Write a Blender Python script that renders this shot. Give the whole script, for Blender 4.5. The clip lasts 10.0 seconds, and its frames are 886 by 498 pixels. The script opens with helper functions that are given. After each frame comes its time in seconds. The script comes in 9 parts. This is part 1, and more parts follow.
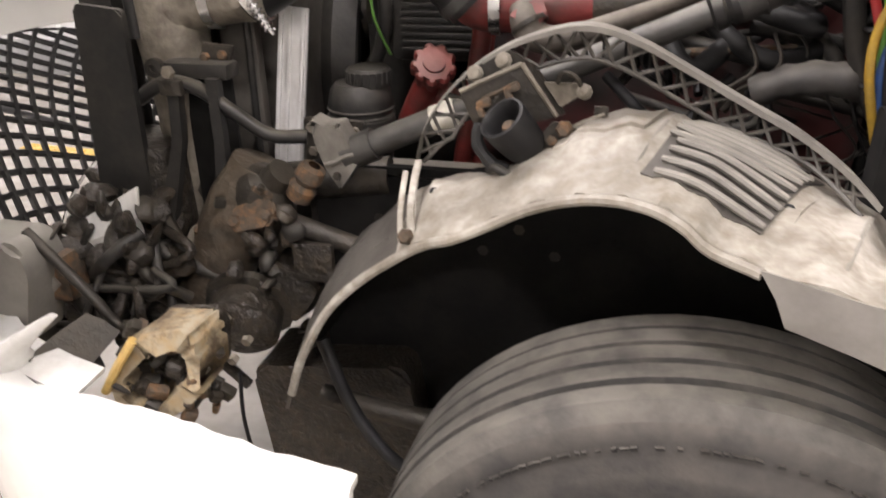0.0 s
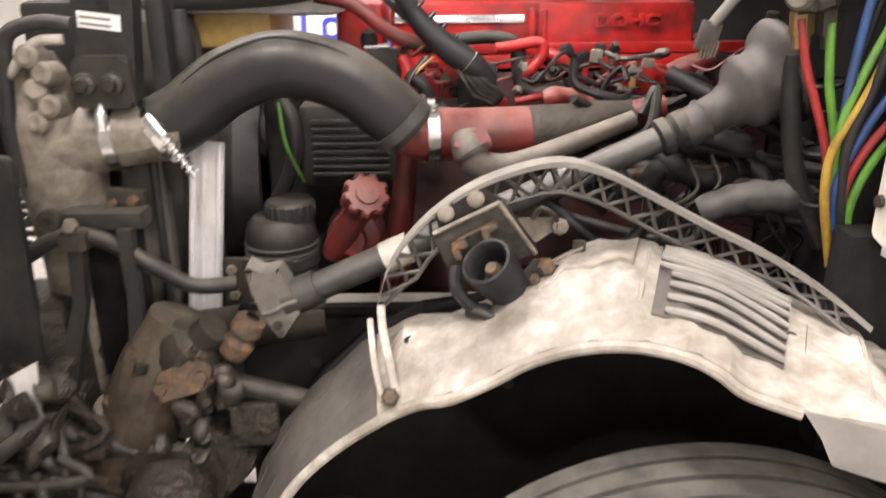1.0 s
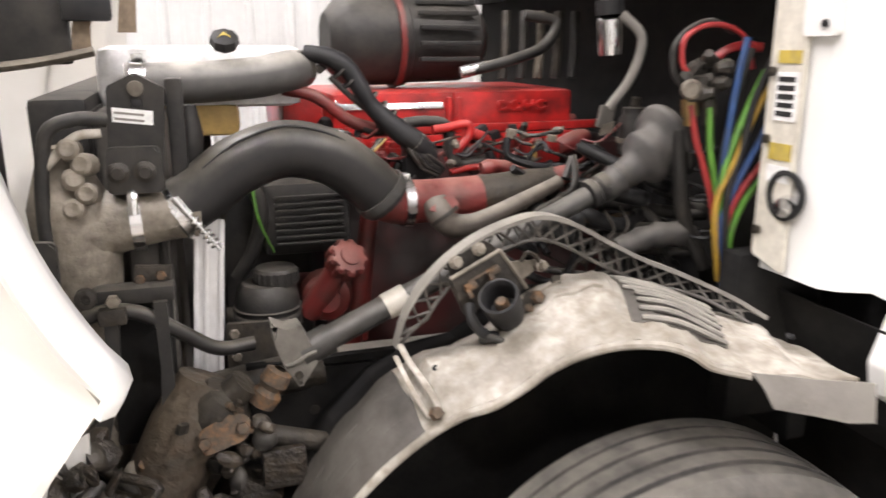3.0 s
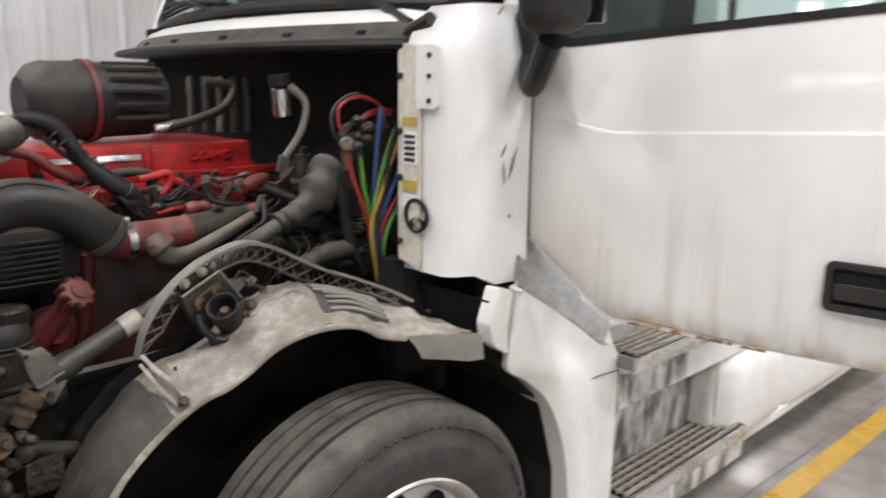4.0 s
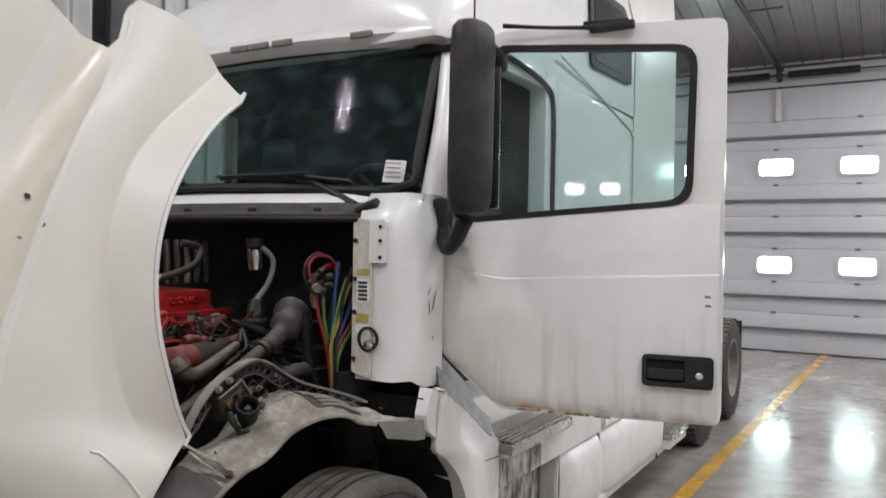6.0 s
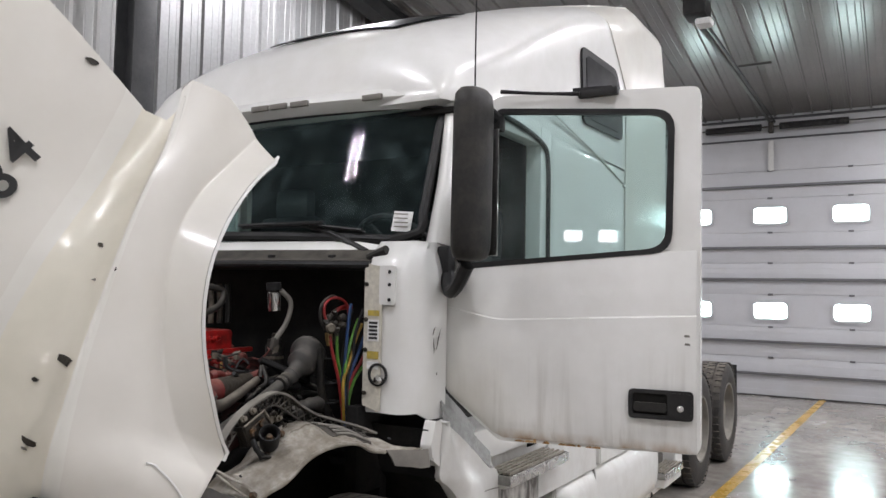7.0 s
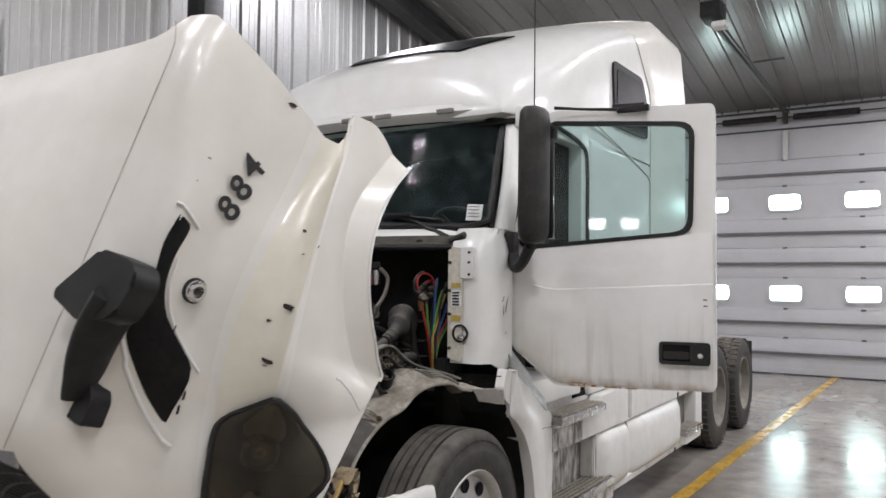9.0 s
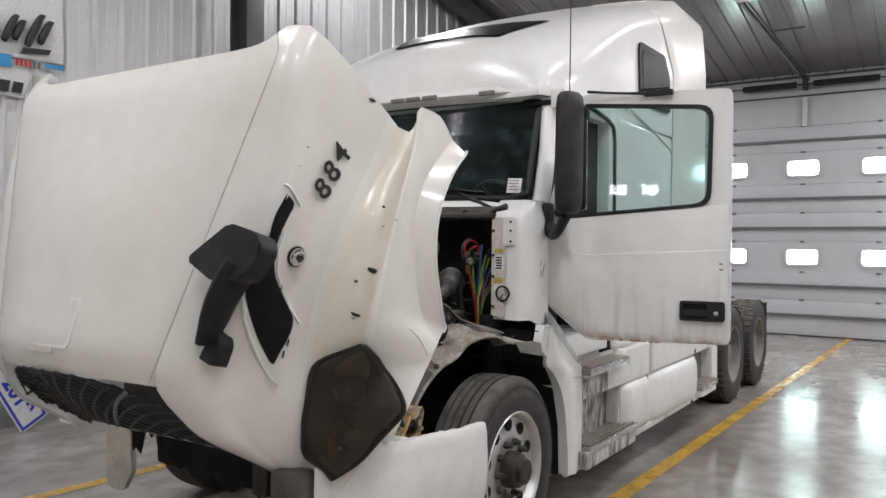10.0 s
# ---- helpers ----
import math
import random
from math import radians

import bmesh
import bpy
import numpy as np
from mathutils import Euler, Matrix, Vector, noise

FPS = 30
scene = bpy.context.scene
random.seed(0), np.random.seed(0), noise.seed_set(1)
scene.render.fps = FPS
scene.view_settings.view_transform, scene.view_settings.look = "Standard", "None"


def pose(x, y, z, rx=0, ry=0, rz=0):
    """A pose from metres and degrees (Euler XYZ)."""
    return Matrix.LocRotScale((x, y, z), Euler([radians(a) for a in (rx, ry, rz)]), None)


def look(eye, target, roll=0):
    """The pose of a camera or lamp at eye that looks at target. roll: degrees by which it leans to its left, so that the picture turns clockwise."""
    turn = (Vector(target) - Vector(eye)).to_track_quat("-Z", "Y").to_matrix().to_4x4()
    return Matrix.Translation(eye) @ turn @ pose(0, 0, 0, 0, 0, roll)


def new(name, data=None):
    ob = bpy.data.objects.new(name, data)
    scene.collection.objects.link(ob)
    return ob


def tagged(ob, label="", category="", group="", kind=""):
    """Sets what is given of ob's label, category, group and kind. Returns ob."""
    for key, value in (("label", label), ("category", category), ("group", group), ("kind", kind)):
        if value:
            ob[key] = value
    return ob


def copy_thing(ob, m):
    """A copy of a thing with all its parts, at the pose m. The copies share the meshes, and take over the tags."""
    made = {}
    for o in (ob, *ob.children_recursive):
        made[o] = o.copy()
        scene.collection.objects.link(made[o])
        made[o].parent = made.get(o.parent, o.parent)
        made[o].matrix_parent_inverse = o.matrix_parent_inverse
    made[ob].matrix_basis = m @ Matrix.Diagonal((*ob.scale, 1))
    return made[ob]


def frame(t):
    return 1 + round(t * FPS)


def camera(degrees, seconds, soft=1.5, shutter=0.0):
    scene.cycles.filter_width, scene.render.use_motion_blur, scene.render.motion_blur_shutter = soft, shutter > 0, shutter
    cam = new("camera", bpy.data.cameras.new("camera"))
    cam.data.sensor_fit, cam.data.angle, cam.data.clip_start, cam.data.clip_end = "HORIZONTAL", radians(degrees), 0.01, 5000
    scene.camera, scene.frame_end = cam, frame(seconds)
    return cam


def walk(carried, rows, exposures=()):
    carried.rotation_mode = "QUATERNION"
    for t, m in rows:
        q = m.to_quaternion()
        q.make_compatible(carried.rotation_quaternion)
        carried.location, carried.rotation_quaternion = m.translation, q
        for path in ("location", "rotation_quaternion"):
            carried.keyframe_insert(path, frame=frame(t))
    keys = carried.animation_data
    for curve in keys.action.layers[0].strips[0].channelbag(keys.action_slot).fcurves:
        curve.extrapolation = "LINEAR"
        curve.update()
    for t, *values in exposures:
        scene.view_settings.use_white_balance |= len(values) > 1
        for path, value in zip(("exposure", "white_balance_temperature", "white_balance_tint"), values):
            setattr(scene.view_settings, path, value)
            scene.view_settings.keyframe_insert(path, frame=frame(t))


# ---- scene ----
cam = camera(59.8, 10.0, shutter=0.4)
PATH = [
    (0, (-0.155, -0.783, 1.564), (-0.594, 0.961, 0.689), -1.1),
    (0.5, (-0.268, -0.786, 1.596), (-0.615, 1.022, 0.816), -0.4),
    (1, (-0.403, -0.695, 1.627), (-0.38, 1.181, 0.934), -0.4),
    (1.5, (-0.475, -0.609, 1.633), (-0.29, 1.297, 1.058), -0.7),
    (2, (-0.594, -0.63, 1.64), (-0.272, 1.271, 1.11), -0.1),
    (2.2, (-0.656, -0.655, 1.647), (-0.299, 1.242, 1.124), 0.0),
    (3.3, (-0.867, -1.007, 1.693), (-0.041, 0.74, 1.176), -0.1),
    (3.5, (-0.914, -1.086, 1.718), (0.104, 0.55, 1.183), 0.1),
    (4, (-1.13, -1.264, 1.752), (0.223, 0.145, 1.322), 0.7),
    (4.5, (-1.407, -1.309, 1.722), (0.232, -0.181, 1.518), 0.9),
    (5, (-1.669, -1.352, 1.714), (0.042, -0.319, 1.631), 1.0),
    (5.5, (-1.87, -1.379, 1.725), (-0.15, -0.36, 1.675), 0.9),
    (6, (-2.069, -1.428, 1.744), (-0.346, -0.412, 1.737), 1.0),
    (6.2, (-2.12, -1.428, 1.713), (-0.393, -0.421, 1.765), 0.7),
    (7.3, (-2.403, -1.59, 1.738), (-0.687, -0.57, 1.86), 1.1),
    (7.5, (-2.475, -1.585, 1.731), (-0.757, -0.568, 1.857), 0.8),
    (8, (-2.689, -1.591, 1.704), (-0.981, -0.558, 1.831), 0.8),
    (8.5, (-2.911, -1.667, 1.684), (-1.207, -0.628, 1.81), 0.7),
    (9, (-3.14, -1.755, 1.66), (-1.443, -0.699, 1.746), 0.6),
    (9.5, (-3.401, -1.814, 1.66), (-1.72, -0.729, 1.683), 0.6),
    (10, (-3.648, -1.887, 1.675), (-1.973, -0.794, 1.665), 0.6),
]
walk(cam, [(t, look(eye, target, roll)) for t, eye, target, roll in PATH],
     [(0, 0.66, 6900, 14), (0.5, 1.02, 6950, 14), (1, 1.1, 7000, 15), (2.2, 0.95, 6950, 14), (3.3, 0.72, 6600, 11), (3.6, 0.5, 6500, 10), (4, 0.05, 6500, 10), (4.5, -0.24, 6480, 10), (5, -0.4, 6440, 10), (6, -0.6, 6400, 10), (7.5, -0.58, 6380, 10), (9, -0.6, 6420, 10), (10, -0.66, 6450, 10)])

YC = 1.2            # the truck's centre line
CEIL0, CEIL_SLOPE, FAR_X = 5.06, 0.16, 12.6


def ceil_z(x):
    return CEIL0 + CEIL_SLOPE * (FAR_X - x)


# ---- world: the hall is closed, only a dim grey outside ----
world = bpy.data.worlds.new("world")
world.use_nodes = True
scene.world = world
bgn = world.node_tree.nodes["Background"]
bgn.inputs[0].default_value = (0.75, 0.82, 0.9, 1)
bgn.inputs[1].default_value = 0.6

# ---- lamps of the hall: twin tube fixtures under the ceiling ----
# the unseen row at y = -6.2 is added to brighten the truck's near side
LAMP_SPOTS = [(-5.0, -2.6), (-1.2, -2.6), (2.6, -2.6), (6.4, -2.6), (10.2, -2.6),
              (-5.6, 2.65), (-2.35, 2.65), (4.6, 3.9), (9.6, 3.6), (-6.6, -6.2), (-3.2, -6.2), (3.0, -6.2), (9.0, -6.2)]
for lx, ly in LAMP_SPOTS:
    for side in (-0.1, 0.1):
        lamp = bpy.data.lights.new("tube_light", "AREA")
        lamp.shape, lamp.size, lamp.size_y = "RECTANGLE", 0.75, 0.05
        lamp.energy, lamp.color = 80, (1.0, 0.97, 1.01)
        ob = new("tube_light", lamp)
        ob.matrix_world = pose(lx, ly + side, ceil_z(lx) - 0.46, 0, 0, 0)


# ---- materials ----
def ramp_mix(nt, fac, a, b):
    n = nt.nodes.new("ShaderNodeMix")
    n.data_type = "RGBA"
    nt.links.new(fac, n.inputs[0])
    for i, c in ((6, a), (7, b)):
        if isinstance(c, tuple):
            n.inputs[i].default_value = (*c, 1)
        else:
            nt.links.new(c, n.inputs[i])
    return n.outputs[2]


def noise_fac(nt, scale, detail=4, lo=0.4, hi=0.65, stretch=None, rough=0.55):
    tc = nt.nodes.new("ShaderNodeTexCoord")
    src = tc.outputs["Object"]
    if stretch:
        mp = nt.nodes.new("ShaderNodeMapping")
        mp.inputs["Scale"].default_value = stretch
        nt.links.new(src, mp.inputs[0])
        src = mp.outputs[0]
    n = nt.nodes.new("ShaderNodeTexNoise")
    n.inputs["Scale"].default_value, n.inputs["Detail"].default_value = scale, detail
    n.inputs["Roughness"].default_value = rough
    nt.links.new(src, n.inputs["Vector"])
    r = nt.nodes.new("ShaderNodeMapRange")
    r.inputs[1].default_value, r.inputs[2].default_value = lo, hi
    nt.links.new(n.outputs[0], r.inputs[0])
    return r.outputs[0]


def surface(name, col, rough=0.5, metal=0.0, dirt=None, dirt_amt=0.5, dirt_scale=3.0, grain=None, grain_scale=60.0,
            bump=0.1, bump_scale=80.0, bump_dist=0.002, coat=0.0, stretch=None, rough2=None, dlo=0.45, dhi=0.7, spec=0.5,
            dust=None, dust_amt=0.8):
    """A painted, plastic, rubber or metal surface with grain, larger stains and fine relief."""
    m = bpy.data.materials.new(name)
    m.use_nodes = True
    nt = m.node_tree
    p = nt.nodes["Principled BSDF"]
    p.inputs["Roughness"].default_value = rough
    p.inputs["Metallic"].default_value = metal
    p.inputs["Coat Weight"].default_value = coat
    p.inputs["Coat Roughness"].default_value = 0.08
    p.inputs["Specular IOR Level"].default_value = spec
    grain = grain or tuple(c * 0.8 for c in col)
    c = ramp_mix(nt, noise_fac(nt, grain_scale, 3, 0.35, 0.7), col, grain)
    if dirt:
        f = noise_fac(nt, dirt_scale, 6, dlo, dhi, stretch, 0.65)
        mul = nt.nodes.new("ShaderNodeMath")
        mul.operation = "MULTIPLY"
        nt.links.new(f, mul.inputs[0])
        mul.inputs[1].default_value = dirt_amt
        c = ramp_mix(nt, mul.outputs[0], c, dirt)
        if rough2 is not None:
            rr = nt.nodes.new("ShaderNodeMapRange")
            rr.inputs[3].default_value, rr.inputs[4].default_value = rough, rough2
            nt.links.new(f, rr.inputs[0])
            nt.links.new(rr.outputs[0], p.inputs["Roughness"])
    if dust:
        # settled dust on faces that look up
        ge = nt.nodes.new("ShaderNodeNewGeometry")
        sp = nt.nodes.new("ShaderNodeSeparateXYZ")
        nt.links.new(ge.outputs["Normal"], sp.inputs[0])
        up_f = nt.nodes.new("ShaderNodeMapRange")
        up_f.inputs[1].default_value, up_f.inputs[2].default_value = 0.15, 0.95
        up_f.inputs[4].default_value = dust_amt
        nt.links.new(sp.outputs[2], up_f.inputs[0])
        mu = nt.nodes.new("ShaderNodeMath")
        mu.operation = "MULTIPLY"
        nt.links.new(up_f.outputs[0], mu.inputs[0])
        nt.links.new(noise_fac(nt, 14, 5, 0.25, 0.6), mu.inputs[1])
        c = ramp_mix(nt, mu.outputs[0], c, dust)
    nt.links.new(c, p.inputs["Base Color"])
    if bump:
        b = nt.nodes.new("ShaderNodeBump")
        b.inputs["Strength"].default_value, b.inputs["Distance"].default_value = bump, bump_dist
        nt.links.new(noise_fac(nt, bump_scale, 3, 0.2, 0.8, stretch), b.inputs["Height"])
        nt.links.new(b.outputs[0], p.inputs["Normal"])
    return m


def glow(name, col, strength):
    m = bpy.data.materials.new(name)
    m.use_nodes = True
    p = m.node_tree.nodes["Principled BSDF"]
    p.inputs["Base Color"].default_value = (*col, 1)
    p.inputs["Emission Color"].default_value = (*col, 1)
    p.inputs["Emission Strength"].default_value = strength
    return m


def clear_glass(name, tint, dust=0.06, dust_scale=9.0, ior=1.5, film=(0.55, 0.58, 0.56)):
    """Thin pane: see-through with a mirror's share of gloss, and a film of dust."""
    m = bpy.data.materials.new(name)
    m.use_nodes = True
    nt = m.node_tree
    nt.nodes.remove(nt.nodes["Principled BSDF"])
    out = nt.nodes["Material Output"]
    tr = nt.nodes.new("ShaderNodeBsdfTransparent")
    tr.inputs[0].default_value = (*tint, 1)
    gl = nt.nodes.new("ShaderNodeBsdfGlossy")
    gl.inputs["Roughness"].default_value = 0.02
    fr = nt.nodes.new("ShaderNodeFresnel")
    fr.inputs[0].default_value = ior
    mx = nt.nodes.new("ShaderNodeMixShader")
    nt.links.new(fr.outputs[0], mx.inputs[0])
    nt.links.new(tr.outputs[0], mx.inputs[1])
    nt.links.new(gl.outputs[0], mx.inputs[2])
    df = nt.nodes.new("ShaderNodeBsdfDiffuse")
    df.inputs[0].default_value = (*film, 1)
    f = noise_fac(nt, dust_scale, 6, 0.45, 0.85)
    mul = nt.nodes.new("ShaderNodeMath")
    mul.operation = "MULTIPLY_ADD"
    nt.links.new(f, mul.inputs[0])
    mul.inputs[1].default_value, mul.inputs[2].default_value = dust, dust * 0.25
    mx2 = nt.nodes.new("ShaderNodeMixShader")
    nt.links.new(mul.outputs[0], mx2.inputs[0])
    nt.links.new(mx.outputs[0], mx2.inputs[1])
    nt.links.new(df.outputs[0], mx2.inputs[2])
    nt.links.new(mx2.outputs[0], out.inputs[0])
    return m


WHITE = surface("white_paint", (0.78, 0.78, 0.755), 0.28, dirt=(0.66, 0.64, 0.57), dirt_amt=0.35, dirt_scale=2.2, grain=(0.74, 0.74, 0.71), grain_scale=9, bump=0.03, bump_scale=5, coat=0.35, rough2=0.42)
WHITE_DIRTY = surface("worn_white_paint", (0.72, 0.72, 0.69), 0.42, dirt=(0.27, 0.245, 0.2), dirt_amt=0.6, dirt_scale=3.2, grain=(0.66, 0.65, 0.61), grain_scale=14, bump=0.1, bump_scale=60, stretch=(2.2, 2.2, 0.55), dlo=0.5, dhi=0.75)
WHITE_STREAK = surface("streaked_white_paint", (0.72, 0.71, 0.68), 0.4, dirt=(0.07, 0.062, 0.053), dirt_amt=0.95, dirt_scale=5.0, grain=(0.5, 0.485, 0.45), grain_scale=16, bump=0.12, bump_scale=70, stretch=(2.6, 2.6, 0.8), dlo=0.41, dhi=0.57)
LINER = surface("dusty_white_plastic", (0.48, 0.455, 0.4), 0.5, dirt=(0.15, 0.13, 0.1), dirt_amt=0.9, dirt_scale=5.5, grain=(0.27, 0.24, 0.19), grain_scale=40, bump=0.5, bump_scale=30, bump_dist=0.004, dlo=0.36, dhi=0.66)
LINER_GREY = surface("dusty_grey_plastic", (0.19, 0.178, 0.158), 0.6, dirt=(0.1, 0.09, 0.078), dirt_amt=0.7, dirt_scale=8, grain=(0.19, 0.18, 0.155), grain_scale=40, bump=0.25, dust=(0.36, 0.34, 0.29), dust_amt=0.7)
BLACK = surface("black_plastic", (0.016, 0.016, 0.0165), 0.5, dirt=(0.04, 0.039, 0.036), dirt_amt=0.5, dirt_scale=8, bump=0.15, bump_scale=200, spec=0.3)
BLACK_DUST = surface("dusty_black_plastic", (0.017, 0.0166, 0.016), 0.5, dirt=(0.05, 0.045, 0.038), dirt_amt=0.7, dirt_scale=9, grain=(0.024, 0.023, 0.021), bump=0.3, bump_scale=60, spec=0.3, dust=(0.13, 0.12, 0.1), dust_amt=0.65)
# near-black for black parts, and for hollows whose shade sits in the colour
VOID = surface("black_parts_and_shade", (0.014, 0.0138, 0.0135), 0.85, dirt=(0.03, 0.028, 0.025), dirt_amt=0.6, dirt_scale=6, bump=0.1, spec=0.1)
RUBBER = surface("tyre_rubber", (0.024, 0.0235, 0.023), 0.7, dirt=(0.075, 0.067, 0.056), dirt_amt=0.55, dirt_scale=9, grain=(0.034, 0.032, 0.03), grain_scale=50, bump=0.25, bump_scale=90, dust=(0.24, 0.21, 0.17), dust_amt=0.7)
TREAD = surface("dusty_tread_rubber", (0.052, 0.05, 0.045), 0.8, dirt=(0.12, 0.11, 0.092), dirt_amt=0.7, dirt_scale=10, grain=(0.04, 0.038, 0.035), grain_scale=60, bump=0.4, bump_scale=80, dust=(0.22, 0.203, 0.172), dust_amt=0.6)
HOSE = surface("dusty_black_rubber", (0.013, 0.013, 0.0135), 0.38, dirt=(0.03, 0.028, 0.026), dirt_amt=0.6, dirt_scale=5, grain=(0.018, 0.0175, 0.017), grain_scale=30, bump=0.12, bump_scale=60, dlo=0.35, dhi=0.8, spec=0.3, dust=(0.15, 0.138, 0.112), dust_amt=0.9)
ALU_DUST = surface("dusty_cast_aluminium", (0.22, 0.195, 0.155), 0.6, metal=0.1, dirt=(0.055, 0.046, 0.035), dirt_amt=0.8, dirt_scale=9, grain=(0.14, 0.12, 0.09), grain_scale=55, bump=0.6, bump_scale=55, bump_dist=0.004, dust=(0.3, 0.27, 0.22), dust_amt=0.7)
ALU = surface("polished_aluminium", (0.78, 0.78, 0.77), 0.2, metal=1.0, dirt=(0.35, 0.33, 0.3), dirt_amt=0.5, dirt_scale=12, grain=(0.7, 0.7, 0.7), bump=0.06, rough2=0.4)
CHROME = surface("chrome", (0.8, 0.8, 0.8), 0.08, metal=1.0, dirt=(0.4, 0.38, 0.35), dirt_amt=0.3, dirt_scale=14, bump=0.02)
STEEL = surface("dark_greasy_steel", (0.024, 0.022, 0.019), 0.5, metal=0.3, dirt=(0.075, 0.06, 0.042), dirt_amt=0.7, dirt_scale=11, grain=(0.04, 0.035, 0.028), grain_scale=55, bump=0.6, bump_scale=60, bump_dist=0.004, dust=(0.13, 0.115, 0.09), dust_amt=0.5)
GREASE = surface("greasy_black_dirt", (0.015, 0.013, 0.011), 0.42, dirt=(0.055, 0.04, 0.025), dirt_amt=0.75, dirt_scale=24, grain=(0.03, 0.025, 0.018), grain_scale=80, bump=1.0, bump_scale=75, bump_dist=0.006, dlo=0.46, dhi=0.68, dust=(0.055, 0.046, 0.034), dust_amt=0.5)
RUST = surface("rusty_steel", (0.1, 0.07, 0.045), 0.8, dirt=(0.23, 0.115, 0.045), dirt_amt=0.75, dirt_scale=38, grain=(0.05, 0.04, 0.03), grain_scale=90, bump=0.7, bump_scale=70, dlo=0.48, dhi=0.68)
RED = surface("red_engine_paint", (0.53, 0.02, 0.018), 0.33, dirt=(0.06, 0.014, 0.013), dirt_amt=0.85, dirt_scale=9, grain=(0.33, 0.016, 0.015), grain_scale=30, bump=0.2, bump_scale=60, dlo=0.42, dhi=0.7, dust=(0.42, 0.1, 0.085), dust_amt=0.6)
RED_DUST = surface("dusty_red_paint", (0.2, 0.02, 0.018), 0.5, dirt=(0.06, 0.025, 0.02), dirt_amt=0.85, dirt_scale=9, grain=(0.14, 0.018, 0.016), grain_scale=30, bump=0.35, bump_scale=60, dlo=0.4, dhi=0.65, dust=(0.34, 0.16, 0.13), dust_amt=0.8)
ENGINE_DARK = surface("grimy_dark_red_paint", (0.055, 0.013, 0.012), 0.55, dirt=(0.022, 0.02, 0.018), dirt_amt=0.9, dirt_scale=6, grain=(0.06, 0.014, 0.012), grain_scale=30, bump=0.4, bump_scale=50, dlo=0.35, dhi=0.6)
YELLOWED = surface("yellowed_tank_plastic", (0.62, 0.42, 0.14), 0.45, dirt=(0.35, 0.22, 0.08), dirt_amt=0.6, dirt_scale=8, bump=0.1)
TUBE_STEEL = surface("grey_painted_steel_tube", (0.055, 0.054, 0.05), 0.45, metal=0.2, dirt=(0.03, 0.027, 0.022), dirt_amt=0.75, dirt_scale=16, bump=0.4, bump_scale=60, dust=(0.17, 0.16, 0.138), dust_amt=0.8)
DARK_GLASS = surface("dark_tinted_glass", (0.008, 0.009, 0.01), 0.35, dirt=(0.03, 0.03, 0.03), dirt_amt=0.4, dirt_scale=7, bump=0.0, spec=0.05)
CRUSTED = surface("yellowed_crusty_bracket", (0.36, 0.31, 0.22), 0.6, dirt=(0.07, 0.045, 0.025), dirt_amt=0.9, dirt_scale=16, grain=(0.34, 0.24, 0.12), grain_scale=45, bump=0.6, bump_scale=60, dlo=0.46, dhi=0.62)
LINER_DARK = surface("dark_grey_plastic_and_gap_shade", (0.1, 0.092, 0.08), 0.55, dirt=(0.035, 0.031, 0.026), dirt_amt=0.7, dirt_scale=9, grain=(0.075, 0.068, 0.058), grain_scale=30, bump=0.3, bump_scale=50)
RUST_ORANGE = surface("orange_rust", (0.42, 0.24, 0.08), 0.8, dirt=(0.6, 0.46, 0.27), dirt_amt=0.7, dirt_scale=30, grain=(0.16, 0.06, 0.02), grain_scale=90, bump=0.4, bump_scale=120)
DOOR_PAINT = surface("dirt_streaked_door_paint", (0.78, 0.78, 0.755), 0.27, dirt=(0.6, 0.58, 0.52), dirt_amt=0.25, dirt_scale=3.0, grain=(0.74, 0.74, 0.71), grain_scale=9, bump=0.03, bump_scale=5, coat=0.35, dlo=0.5, dhi=0.78)
def weather_door(m):
    """Road dirt run down the skin in streaks, and rust creeping up from the seam at its foot."""
    nt = m.node_tree
    p = nt.nodes["Principled BSDF"]
    base = p.inputs["Base Color"].links[0].from_socket
    ge = nt.nodes.new("ShaderNodeNewGeometry")
    sp = nt.nodes.new("ShaderNodeSeparateXYZ")
    nt.links.new(ge.outputs["Position"], sp.inputs[0])

    def band(lo, hi, axis=2):
        r = nt.nodes.new("ShaderNodeMapRange")
        r.inputs[1].default_value, r.inputs[2].default_value = lo, hi
        nt.links.new(sp.outputs[axis], r.inputs[0])
        return r.outputs[0]

    def times(a, b):
        n = nt.nodes.new("ShaderNodeMath")
        n.operation = "MULTIPLY"
        nt.links.new(a, n.inputs[0])
        if isinstance(b, float):
            n.inputs[1].default_value = b
        else:
            nt.links.new(b, n.inputs[1])
        return n.outputs[0]

    runs = times(noise_fac(nt, 1.0, 5, 0.46, 0.68, (26, 26, 1.6)), noise_fac(nt, 1.0, 2, 0.4, 0.6, (5, 5, 0.8)))
    c = ramp_mix(nt, times(times(runs, band(1.56, 1.2)), 0.55), base, (0.27, 0.25, 0.2))
    film = noise_fac(nt, 2.5, 4, 0.45, 0.75)
    c = ramp_mix(nt, times(times(film, band(1.5, 1.15)), 0.3), c, (0.5, 0.46, 0.36))
    hinge = times(times(noise_fac(nt, 1.6, 4, 0.35, 0.7, (1, 1, 0.6)), band(-0.5, -0.05, 1)), band(1.75, 1.3))
    c = ramp_mix(nt, times(hinge, 0.5), c, (0.42, 0.38, 0.27))
    seep = times(noise_fac(nt, 9, 5, 0.44, 0.62, (1, 1, 0.4)), band(1.2, 1.15))
    c = ramp_mix(nt, times(seep, 0.85), c, (0.33, 0.18, 0.055))
    nt.links.new(c, p.inputs["Base Color"])


